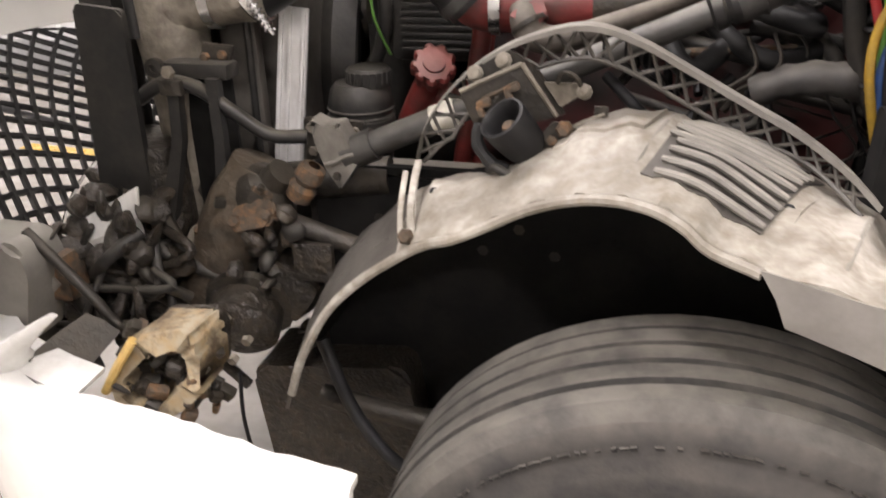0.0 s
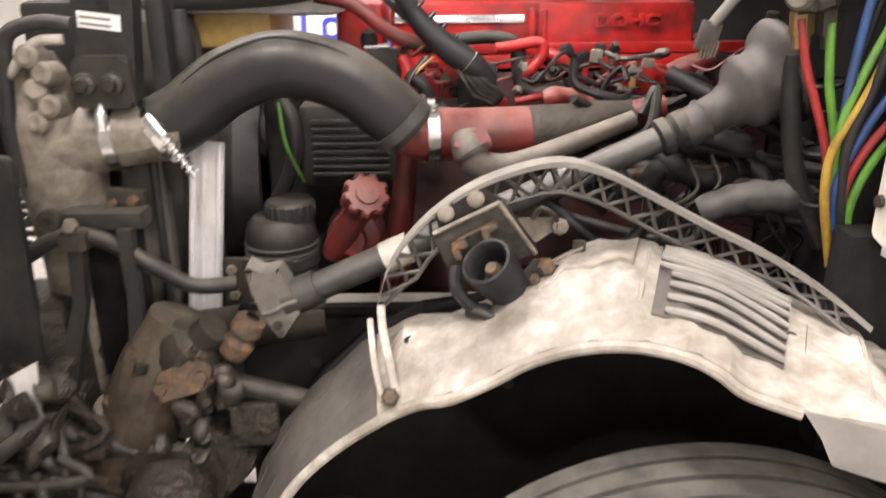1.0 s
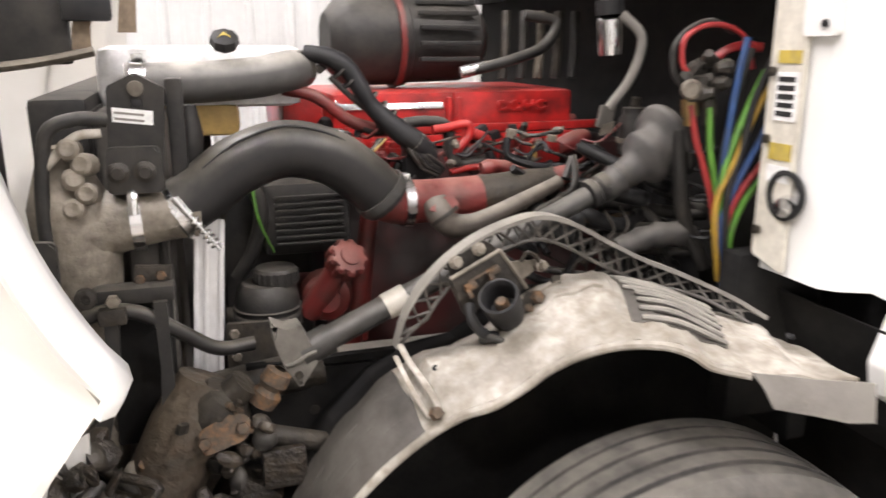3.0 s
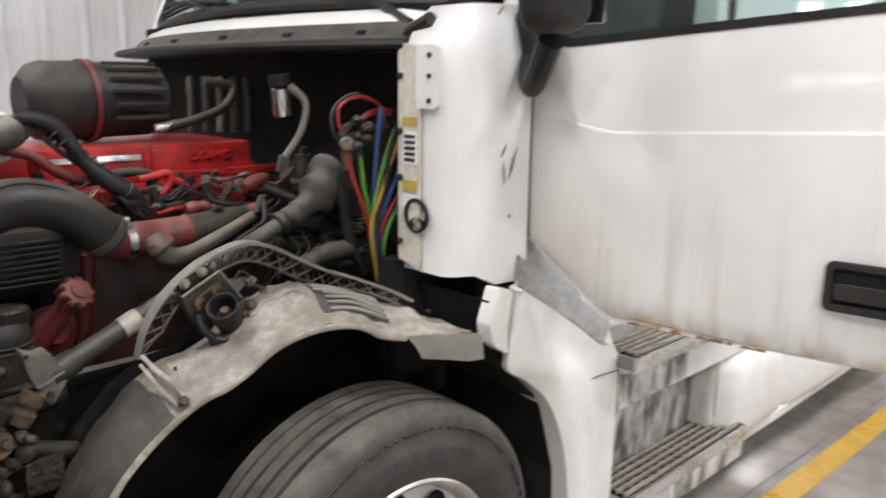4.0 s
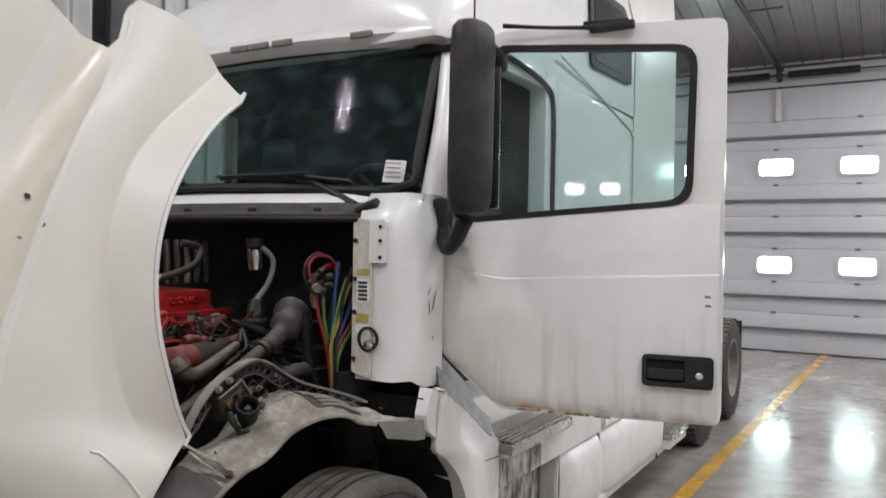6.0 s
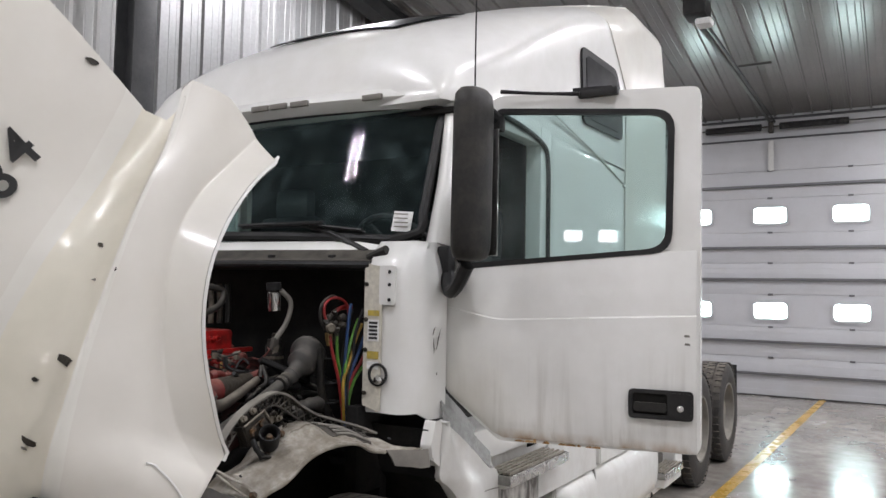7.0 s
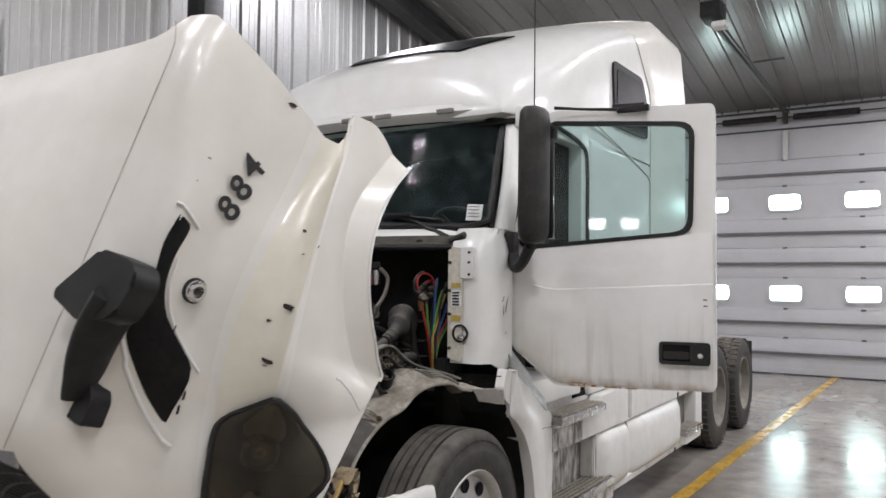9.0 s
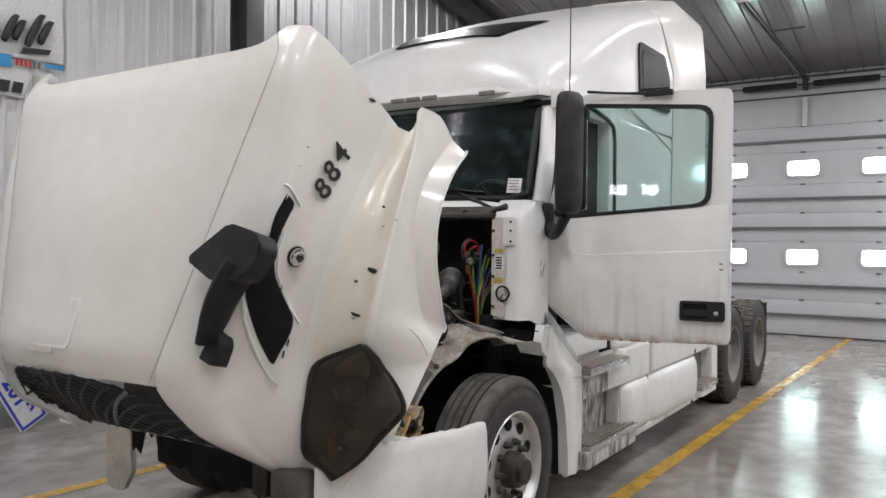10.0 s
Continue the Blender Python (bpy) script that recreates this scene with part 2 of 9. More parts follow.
weather_door(DOOR_PAINT)
RIM_ALU = surface("satin_aluminium_rim", (0.6, 0.6, 0.59), 0.34, metal=0.75, dirt=(0.38, 0.36, 0.33), dirt_amt=0.5, dirt_scale=6, grain=(0.55, 0.55, 0.54), bump=0.05)
WALL_PANEL = surface("white_ribbed_wall_steel", (0.68, 0.68, 0.665), 0.35, metal=0.1, dirt=(0.55, 0.55, 0.53), dirt_amt=0.5, dirt_scale=1.5, grain=(0.64, 0.64, 0.63), grain_scale=20, bump=0.05, bump_scale=8)
GEAR_CAST = surface("grimy_rust_streaked_casting", (0.08, 0.064, 0.046), 0.65, dirt=(0.028, 0.022, 0.016), dirt_amt=0.85, dirt_scale=11, grain=(0.085, 0.06, 0.038), grain_scale=30, bump=0.9, bump_scale=50, bump_dist=0.005, dust=(0.19, 0.155, 0.11), dust_amt=0.65)
BOOT = surface("dusty_grey_rubber_boot", (0.03, 0.029, 0.028), 0.6, dirt=(0.07, 0.064, 0.056), dirt_amt=0.7, dirt_scale=11, grain=(0.045, 0.042, 0.038), grain_scale=40, bump=0.2, bump_scale=50, dust=(0.16, 0.148, 0.128), dust_amt=0.8)
STRUT_STEEL = surface("dull_galvanised_strut", (0.17, 0.17, 0.175), 0.45, metal=0.4, dirt=(0.1, 0.1, 0.1), dirt_amt=0.5, dirt_scale=6, bump=0.1)
HOSE_GREY = surface("dusty_grey_hose", (0.075, 0.072, 0.068), 0.5, dirt=(0.04, 0.038, 0.034), dirt_amt=0.6, dirt_scale=6, grain=(0.09, 0.086, 0.08), grain_scale=40, bump=0.15, bump_scale=60, dust=(0.4, 0.38, 0.33), dust_amt=0.9)
TAN = surface("tan_webbing", (0.2, 0.15, 0.1), 0.8, dirt=(0.08, 0.06, 0.04), dirt_amt=0.7, dirt_scale=16, grain=(0.14, 0.105, 0.07), grain_scale=80, bump=0.4, bump_scale=120)
BRIGHT_STRIP = surface("bright_worn_metal_strip", (0.6, 0.595, 0.58), 0.32, metal=0.25, dirt=(0.4, 0.38, 0.34), dirt_amt=0.5, dirt_scale=7, grain=(0.66, 0.655, 0.64), bump=0.06, stretch=(3, 3, 0.5))
GEAR_PALE = surface("dusty_cast_step_bar", (0.4, 0.37, 0.31), 0.5, metal=0.3, dirt=(0.16, 0.14, 0.11), dirt_amt=0.7, dirt_scale=14, grain=(0.3, 0.27, 0.22), bump=0.2)
# grey that paints the door's shade on the sill; also colours step end caps
SHADE_AND_CAP_GREY = surface("sill_shade_and_cap_grey", (0.36, 0.355, 0.34), 0.45, metal=0.2, dirt=(0.14, 0.13, 0.115), dirt_amt=0.6, dirt_scale=9, grain=(0.26, 0.255, 0.245), bump=0.1, stretch=(1, 1, 2.5))
SKIRT_WHITE = surface("scuffed_white_fairing_paint", (0.74, 0.74, 0.71), 0.36, dirt=(0.42, 0.39, 0.33), dirt_amt=0.45, dirt_scale=3.0, grain=(0.69, 0.685, 0.65), grain_scale=12, bump=0.06, bump_scale=6, coat=0.15, stretch=(1.4, 1.4, 0.8), dlo=0.52, dhi=0.78)
WHITE_AGED = surface("aged_white_paint", (0.77, 0.76, 0.7), 0.28, dirt=(0.66, 0.63, 0.54), dirt_amt=0.35, dirt_scale=2.2, grain=(0.73, 0.715, 0.66), grain_scale=9, bump=0.03, bump_scale=5, coat=0.35)
HOOD_PAINT = surface("sun_aged_hood_paint", (0.765, 0.745, 0.685), 0.26, dirt=(0.68, 0.645, 0.55), dirt_amt=0.35, dirt_scale=2.2, grain=(0.73, 0.71, 0.65), grain_scale=9, bump=0.03, bump_scale=5, coat=0.4)
WHITE_YELLOWISH = surface("yellowish_white_paint", (0.79, 0.755, 0.645), 0.3, dirt=(0.68, 0.63, 0.52), dirt_amt=0.4, dirt_scale=3.0, grain=(0.72, 0.69, 0.58), grain_scale=9, bump=0.03, bump_scale=5, coat=0.35)
CREAM = surface("cream_painted_panel", (0.66, 0.63, 0.54), 0.45, dirt=(0.36, 0.33, 0.27), dirt_amt=0.55, dirt_scale=10, bump=0.15)
PAPER = surface("white_paper_label", (0.8, 0.8, 0.78), 0.7, dirt=(0.6, 0.6, 0.58), dirt_amt=0.4, dirt_scale=30, bump=0)
YEL_LABEL = surface("yellow_label", (0.5, 0.38, 0.07), 0.6, dirt=(0.3, 0.25, 0.12), dirt_amt=0.6, dirt_scale=40, bump=0)
INK = surface("black_ink", (0.02, 0.02, 0.02), 0.55, bump=0)
BLUE_INK = surface("blue_print", (0.03, 0.05, 0.45), 0.5, bump=0)
SKY_INK = surface("light_blue_print", (0.05, 0.32, 0.62), 0.6, bump=0)
W_RED, W_GREEN, W_BLUE, W_YELLOW, W_LIME = [surface(n, tuple(0.8 * v + 0.008 for v in c), 0.45, dirt=tuple(0.25 * v + 0.03 for v in c), dirt_amt=0.75, dirt_scale=22, bump=0.05) for n, c in (
    ("red_air_line", (0.4, 0.022, 0.022)), ("green_air_line", (0.05, 0.3, 0.035)), ("blue_air_line", (0.015, 0.07, 0.22)),
    ("yellow_air_line", (0.5, 0.3, 0.025)), ("lime_air_line", (0.12, 0.34, 0.035)))]
SEAT_CLOTH = surface("grey_seat_cloth", (0.05, 0.055, 0.06), 0.9, dirt=(0.09, 0.09, 0.09), dirt_amt=0.5, dirt_scale=20, bump=0.3, bump_scale=300)
PANE = clear_glass("dusty_windscreen_glass", (0.76, 0.89, 0.86), 0.105, 9.0, 1.17, (0.32, 0.46, 0.47))
LENS = clear_glass("yellowed_smoky_lens", (0.5, 0.45, 0.36), 0.16, 5.0, 1.45, (0.3, 0.27, 0.2))
DOOR_PANE = clear_glass("greenish_door_glass", (0.7, 0.8, 0.79), 0.07, 3.0, 1.4)


def floor_material():
    m = surface("worn_wet_concrete", (0.43, 0.405, 0.37), 0.28, dirt=(0.16, 0.14, 0.115), dirt_amt=0.85, dirt_scale=0.8, grain=(0.26, 0.235, 0.205), grain_scale=5, bump=0.2, bump_scale=4.5, bump_dist=0.005, rough2=0.09, dlo=0.34, dhi=0.72, spec=1.0, stretch=(0.6, 1.3, 1))
    return m


FLOOR = floor_material()
YELLOW_LINE = surface("worn_yellow_floor_paint", (0.58, 0.35, 0.05), 0.28, dirt=(0.36, 0.27, 0.14), dirt_amt=0.8, dirt_scale=4.5, bump=0.1, dlo=0.5, dhi=0.78, rough2=0.15)
GALV = surface("galvanised_wall_steel", (0.36, 0.365, 0.365), 0.45, metal=0.45, dirt=(0.29, 0.29, 0.28), dirt_amt=0.5, dirt_scale=1.4, grain=(0.32, 0.325, 0.32), grain_scale=25, bump=0.06, bump_scale=8, rough2=0.55)
CEIL_STEEL = surface("white_ceiling_steel", (0.31, 0.302, 0.292), 0.22, metal=0.4, dirt=(0.23, 0.223, 0.21), dirt_amt=0.5, dirt_scale=1.2, bump=0.04, bump_scale=6)
DOOR_WHITE = surface("white_sectional_door_steel", (0.5, 0.505, 0.52), 0.42, dirt=(0.42, 0.42, 0.42), dirt_amt=0.5, dirt_scale=1.8, grain=(0.48, 0.485, 0.5), bump=0.05, bump_scale=15)
WALL_WHITE = surface("off_white_wall_panel", (0.66, 0.66, 0.64), 0.5, dirt=(0.5, 0.49, 0.46), dirt_amt=0.5, dirt_scale=1.6, bump=0.05)
BEAM = surface("dark_grey_painted_beam", (0.05, 0.052, 0.055), 0.5, dirt=(0.09, 0.09, 0.088), dirt_amt=0.5, dirt_scale=4, bump=0.08)
DAYLIGHT = glow("daylight_outside", (1.0, 0.968, 1.0), 28.0)
TUBE_GLOW = glow("lit_tube", (1.0, 0.968, 1.0), 26.0)


# ---- mesh tools ----
def mesh_of(bm, name, smooth=35):
    me = bpy.data.meshes.new(name)
    bmesh.ops.recalc_face_normals(bm, faces=bm.faces)
    bm.to_mesh(me)
    bm.free()
    if smooth:
        for p in me.polygons:
            p.use_smooth = True
        me.set_sharp_from_angle(angle=radians(smooth))
    return me


def part(name, bm, material, parent=None, label="", smooth=35):
    me = mesh_of(bm, name, smooth)
    for m in material if isinstance(material, (list, tuple)) else [material]:
        me.materials.append(m)
    ob = new(name, me)
    if parent:
        ob.parent = parent
    return tagged(ob, label)


def thing(name, label, category, group="", kind=""):
    return tagged(new(name), label, category, group, kind)


def box(bm, c, s, bevel=0.0, m=None, segs=2):
    r = bmesh.ops.create_cube(bm, size=1.0)
    vs = r["verts"]
    bmesh.ops.scale(bm, vec=s, verts=vs)
    if bevel:
        es = list({e for v in vs for e in v.link_edges})
        b = bmesh.ops.bevel(bm, geom=es, offset=min(bevel, 0.49 * min(s)), segments=segs, affect="EDGES", profile=0.6)
        vs = list({v for v in b["verts"]} | {v for v in vs if v.is_valid})
    mm = Matrix.Translation(c) @ (m.to_4x4() if m is not None else Matrix())
    bmesh.ops.transform(bm, matrix=mm, verts=vs)
    return bm


def block(c, s, bevel=0.006, m=None):
    return box(bmesh.new(), c, s, bevel, m)


def ring_frame(d):
    d = d.normalized()
    a = Vector((0, 0, 1)) if abs(d.z) < 0.9 else Vector((1, 0, 0))
    u = d.cross(a).normalized()
    return u, d.cross(u).normalized()


def smooth_path(pts, n=6):
    """Points of a Catmull-Rom curve through pts."""
    p = [Vector(q) for q in pts]
    if len(p) < 3:
        return p
    p = [2 * p[0] - p[1]] + p + [2 * p[-1] - p[-2]]
    out = []
    for i in range(1, len(p) - 2):
        a, b, c, d = p[i - 1:i + 3]
        for k in range(n):
            t = k / n
            out.append(0.5 * ((2 * b) + (c - a) * t + (2 * a - 5 * b + 4 * c - d) * t * t + (3 * b - a - 3 * c + d) * t ** 3))
    out.append(p[-2])
    return out


def tube(bm, pts, r, seg=12, caps=True, n=6, flat=1.0):
    """A round tube swept along a smooth path; r is a radius or a list of radii along it."""
    path = smooth_path(pts, n)
    rings, u = [], None
    for i, q in enumerate(path):
        d = (path[min(i + 1, len(path) - 1)] - path[max(i - 1, 0)])
        if u is None:
            u, v = ring_frame(d)
        else:
            d.normalize()
            u = (u - d * u.dot(d)).normalized()
            v = d.cross(u).normalized()
        if isinstance(r, (list, tuple)):
            f = i / (len(path) - 1) * (len(r) - 1)
            k = min(int(f), len(r) - 2)
            rr = r[k] + (r[k + 1] - r[k]) * (f - k)
        else:
            rr = r
        rings.append([bm.verts.new(q + rr * (u * math.cos(2 * math.pi * a / seg) + v * flat * math.sin(2 * math.pi * a / seg))) for a in range(seg)])
    skin_rings(bm, rings, caps)
    return bm


def skin_rings(bm, rings, caps=True, closed=True):
    for a, b in zip(rings, rings[1:]):
        n = len(a)
        for i in range(n if closed else n - 1):
            j = (i + 1) % n
            bm.faces.new((a[i], a[j], b[j], b[i]))
    if caps and closed:
        bm.faces.new(rings[0][::-1])
        bm.faces.new(rings[-1])


def rod(bm, a, b, r, r2=None, seg=14):
    return tube(bm, [a, b], [r, r2 if r2 is not None else r], seg)


def lathe(bm, profile, at, axis, seg=32, caps=False):
    """Turn (radius, along) pairs about the axis through at."""
    d = Vector(axis).normalized()
    u, v = ring_frame(d)
    rings = []
    for r, h in profile:
        rings.append([bm.verts.new(Vector(at) + d * h + max(r, 1e-4) * (u * math.cos(2 * math.pi * a / seg) + v * math.sin(2 * math.pi * a / seg))) for a in range(seg)])
    skin_rings(bm, rings, caps)
    return bm


def prism(bm, pts, depth, m=None, bevel=0.0):
    """A flat outline in local x, y, with depth along local z, placed by m."""
    m = m or Matrix()
    lo = [bm.verts.new((x, y, 0)) for x, y in pts]
    hi = [bm.verts.new((x, y, depth)) for x, y in pts]
    n = len(pts)
    fs = [bm.faces.new(lo[::-1]), bm.faces.new(hi)]
    for i in range(n):
        fs.append(bm.faces.new((lo[i], lo[(i + 1) % n], hi[(i + 1) % n], hi[i])))
    vs = lo + hi
    if bevel:
        es = [e for e in fs[1].edges]
        b = bmesh.ops.bevel(bm, geom=es, offset=bevel, segments=2, affect="EDGES")
        vs = list(set(b["verts"]) | {v for v in vs if v.is_valid})
    bmesh.ops.transform(bm, matrix=m, verts=vs)
    return bm


def sheet(bm, grid, thick=0.0, out=1.0):
    """A surface through a grid of points; thick gives it a back."""
    vv = [[bm.verts.new(p) for p in row] for row in grid]
    fs = []
    for a, b in zip(vv, vv[1:]):
        for i in range(len(a) - 1):
            fs.append(bm.faces.new((a[i], a[i + 1], b[i + 1], b[i])))
    if thick:
        bmesh.ops.recalc_face_normals(bm, faces=fs)
        bmesh.ops.solidify(bm, geom=fs, thickness=thick * out)
    return bm


def basis(o, ex, ey):
    """A pose with local x along ex, local y near ey, at o."""
    x = Vector(ex).normalized()
    z = x.cross(Vector(ey)).normalized()
    y = z.cross(x)
    m = Matrix((x, y, z)).transposed().to_4x4()
    m.translation = o
    return m


def rounded(pts, r, n=4):
    """Round the corners of an outline."""
    out = []
    k = len(pts)
    for i in range(k):
        p, a, b = Vector(pts[i]), Vector(pts[i - 1]), Vector(pts[(i + 1) % k])
        ra = min(r, 0.45 * (a - p).length, 0.45 * (b - p).length)
        s, e = p + (a - p).normalized() * ra, p + (b - p).normalized() * ra
        for j in range(n + 1):
            t = j / n
            q = s * (1 - t) ** 2 + p * 2 * t * (1 - t) + e * t * t
            out.append((q.x, q.y))
    return out


def ring_prism(bm, outer, inner, depth, m=None):
    """A frame between two outlines of as many points."""
    m = m or Matrix()
    loops = [[bm.verts.new(m @ Vector((x, y, z))) for x, y in pts] for pts, z in ((outer, 0), (outer, depth), (inner, depth), (inner, 0))]
    n = len(outer)
    for a, b in zip(loops, loops[1:] + loops[:1]):
        for i in range(n):
            bm.faces.new((a[i], a[(i + 1) % n], b[(i + 1) % n], b[i]))
    return bm


def lettering(name, text, size, m, material, parent=None, label="", depth=0.0008, bold=0.0):
    cu = bpy.data.curves.new(name, "FONT")
    cu.body, cu.size, cu.extrude, cu.offset = text, size, depth, bold
    cu.align_x, cu.align_y = "CENTER", "CENTER"
    tmp = bpy.data.objects.new(name, cu)
    scene.collection.objects.link(tmp)
    me = bpy.data.meshes.new_from_object(tmp.evaluated_get(bpy.context.evaluated_depsgraph_get()))
    bpy.data.objects.remove(tmp)
    me.materials.append(material)
    ob = new(name, me)
    if parent:
        ob.parent = parent
    ob.matrix_world = m
    return tagged(ob, label)


# ---- the hall ----
WALL_Y, RIGHT_Y, BACK_X = 5.2, -9.5, -9.0
tagged(part("floor", block((1.8, -2.15, -0.1), (22, 15.2, 0.2), 0), FLOOR), "worn damp concrete workshop floor with wet shiny patches", "floor", kind="structure")


def yellow_line(name, a, b, w):
    d = (Vector(b) - Vector(a))
    n = Vector((-d.y, d.x)).normalized() * w / 2
    bm = bmesh.new()
    steps = int(d.length / 0.35)
    rnd = random.Random(4)
    rows = []
    for i in range(steps + 1):
        p = Vector(a) + d * i / steps
        e1, e2 = 1 + rnd.uniform(-0.06, 0.06), 1 + rnd.uniform(-0.06, 0.06)
        rows.append([(p.x + n.x * e1, p.y + n.y * e1, 0.004), (p.x - n.x * e2, p.y - n.y * e2, 0.004)])
    sheet(bm, rows)
    return tagged(part(name, bm, YELLOW_LINE, None, smooth=0), "worn yellow painted line on the concrete floor", "floor marking", "floor lines", "structure")


yellow_line("floor_line_1", (-5.0, 0.1), (12.55, -0.4), 0.115)
yellow_line("floor_line_2", (-4.0, 3.28), (12.55, 2.1), 0.115)


def floor_joint(name, a, b, w):
    d = Vector(b) - Vector(a)
    n = Vector((-d.y, d.x)).normalized() * w / 2
    jr = random.Random(len(name))
    steps = int(d.length / 0.25)
    rows = []
    for i in range(steps + 1):
        p = Vector(a) + d * i / steps
        o = jr.uniform(-0.004, 0.004)
        rows.append([(p.x + n.x, p.y + n.y + o, 0.003), (p.x - n.x, p.y - n.y + o, 0.003)])
    return tagged(part(name, sheet(bmesh.new(), rows), BEAM, None, smooth=0), "dark sawn joint in the concrete floor", "floor joint", "floor joints", "structure")


floor_joint("floor_joint_1", (-4.0, 0.17), (12.5, -0.28), 0.006)
floor_joint("floor_joint_2", (4.6, -9.3), (4.6, 5.0), 0.006)
floor_joint("floor_joint_3", (8.6, -9.3), (8.6, 5.0), 0.006)
floor_joint("floor_joint_4", (-4.0, -3.9), (12.5, -4.4), 0.006)


def ribbed_sheet(bm, origin, along, up, length, height, pitch=0.3, depth=0.025, foot=0.06, crown=0.03, top=None):
    """Steel cladding with trapezoid ribs every pitch and two faint stiffening ribs between."""
    o, a, u = Vector(origin), Vector(along).normalized(), Vector(up).normalized()
    n = a.cross(u).normalized()
    prof, s = [], 0.0
    while s < length:
        prof += [(s, 0), (s + pitch * 0.28, 0), (s + pitch * 0.31, 0.004), (s + pitch * 0.34, 0), (s + pitch * 0.6, 0), (s + pitch * 0.63, 0.004), (s + pitch * 0.66, 0),
                 (s + pitch - foot, 0), (s + pitch - foot / 2 - crown / 2, depth), (s + pitch - foot / 2 + crown / 2, depth)]
        s += pitch
    lo = [bm.verts.new(o + a * x + n * d) for x, d in prof]
    hi = [bm.verts.new(o + a * x + n * d + u * (top(x) if top else height)) for x, d in prof]
    for i in range(len(prof) - 1):
        bm.faces.new((lo[i], lo[i + 1], hi[i + 1], hi[i]))
    return bm


# end wall with the banners: ribs run up to the sloping roof
bm = bmesh.new()
ribbed_sheet(bm, (2.5, WALL_Y, 0), (1, 0, 0), (0, 0, 1), FAR_X - 2.5, 0, 0.3, 0.03, 0.07, 0.03, top=lambda s: ceil_z(2.5 + s))
tagged(part("wall_north", bm, GALV, None, smooth=0), "ribbed galvanised steel wall cladding", "wall", kind="structure")
bm = bmesh.new()
ribbed_sheet(bm, (BACK_X, WALL_Y - 0.004, 0), (1, 0, 0), (0, 0, 1), 2.5 - BACK_X, 0, 0.3, 0.03, 0.07, 0.03, top=lambda s: ceil_z(BACK_X + s))
tagged(part("wall_north_white", bm, WALL_PANEL, None, smooth=0), "white ribbed steel wall cladding", "wall", kind="structure")
tagged(part("wall_north_back", block((1.8, WALL_Y + 0.1, 4.4), (22, 0.14, 8.8), 0), WALL_WHITE), "outer layer of the clad wall", "wall", kind="structure")
# the other walls
tagged(part("wall_south", block((1.8, RIGHT_Y - 0.1, 4.4), (22, 0.2, 8.8), 0), WALL_WHITE), "plain off-white wall", "wall", kind="structure")
bm = bmesh.new()
WEST_WIN = [(-0.36, 2.7), (0.2, 2.7)]
box(bm, (BACK_X - 0.1, -2.15, 1.3), (0.2, 15.2, 2.6), 0)
box(bm, (BACK_X - 0.1, -2.15, 5.8), (0.2, 15.2, 6.0), 0)
edges = [5.45] + [v for y, z in WEST_WIN[::-1] for v in (y + 0.15, y - 0.15)] + [-9.75]
for a, b in zip(edges[::2], edges[1::2]):
    box(bm, (BACK_X - 0.1, (a + b) / 2, 2.7), (0.2, a - b, 0.2), 0)
tagged(part("backdrop", block((BACK_X - 0.6, 0, 2.7), (0.02, 5, 3), 0), DAYLIGHT), "bright white daylight outside the small windows", "backdrop", kind="structure")
tagged(part("wall_west", bm, WALL_WHITE, None, smooth=0), "off-white wall with two small lit windows", "wall", kind="structure")

# ceiling: white ribbed steel, ribs running down the slope
bm = bmesh.new()
up = Vector((-1, 0, CEIL_SLOPE)).normalized()
ribbed_sheet(bm, (FAR_X, WALL_Y, CEIL0), (0, -1, 0), up, WALL_Y - RIGHT_Y, 22.0, 0.305, 0.034, 0.05, 0.022)
tagged(part("ceiling", bm, CEIL_STEEL, None, smooth=0), "sloping white ribbed steel ceiling", "ceiling", kind="structure")
tagged(part("roof_deck", block((1.7, -2.15, ceil_z(1.7) + 0.2), (22.6, 15.2, 0.2), 0, Matrix.Rotation(math.atan(CEIL_SLOPE), 3, "Y")), WALL_WHITE), "roof above the ceiling sheets", "roof", kind="structure")


# steel column and the rafter along the clad wall
bm = bmesh.new()
for c, s in (((2.5, WALL_Y - 0.24, 3.3), (0.26, 0.02, 6.6)), ((2.5, WALL_Y - 0.5, 3.3), (0.26, 0.02, 6.6)), ((2.5, WALL_Y - 0.37, 3.3), (0.02, 0.26, 6.6))):
    box(bm, c, s, 0.003)
box(bm, (2.5, WALL_Y - 0.37, 0.01), (0.36, 0.36, 0.02), 0.003)
tagged(part("steel_column", bm, BEAM, None), "dark grey painted steel column before the clad wall", "column", kind="structure")
bm = bmesh.new()
for x0 in (BACK_X,):
    m = Matrix.Rotation(math.atan(CEIL_SLOPE), 3, "Y")
    xm = (BACK_X + FAR_X) / 2
    for dz, s in ((-0.05, (21.8, 0.24, 0.02)), (-0.35, (21.8, 0.24, 0.02)), (-0.2, (21.8, 0.02, 0.3))):
        box(bm, (xm, WALL_Y - 0.3, ceil_z(xm) + dz), s, 0, m)
tagged(part("roof_beam", bm, BEAM, None), "dark grey steel roof beam under the ceiling", "beam", kind="structure")

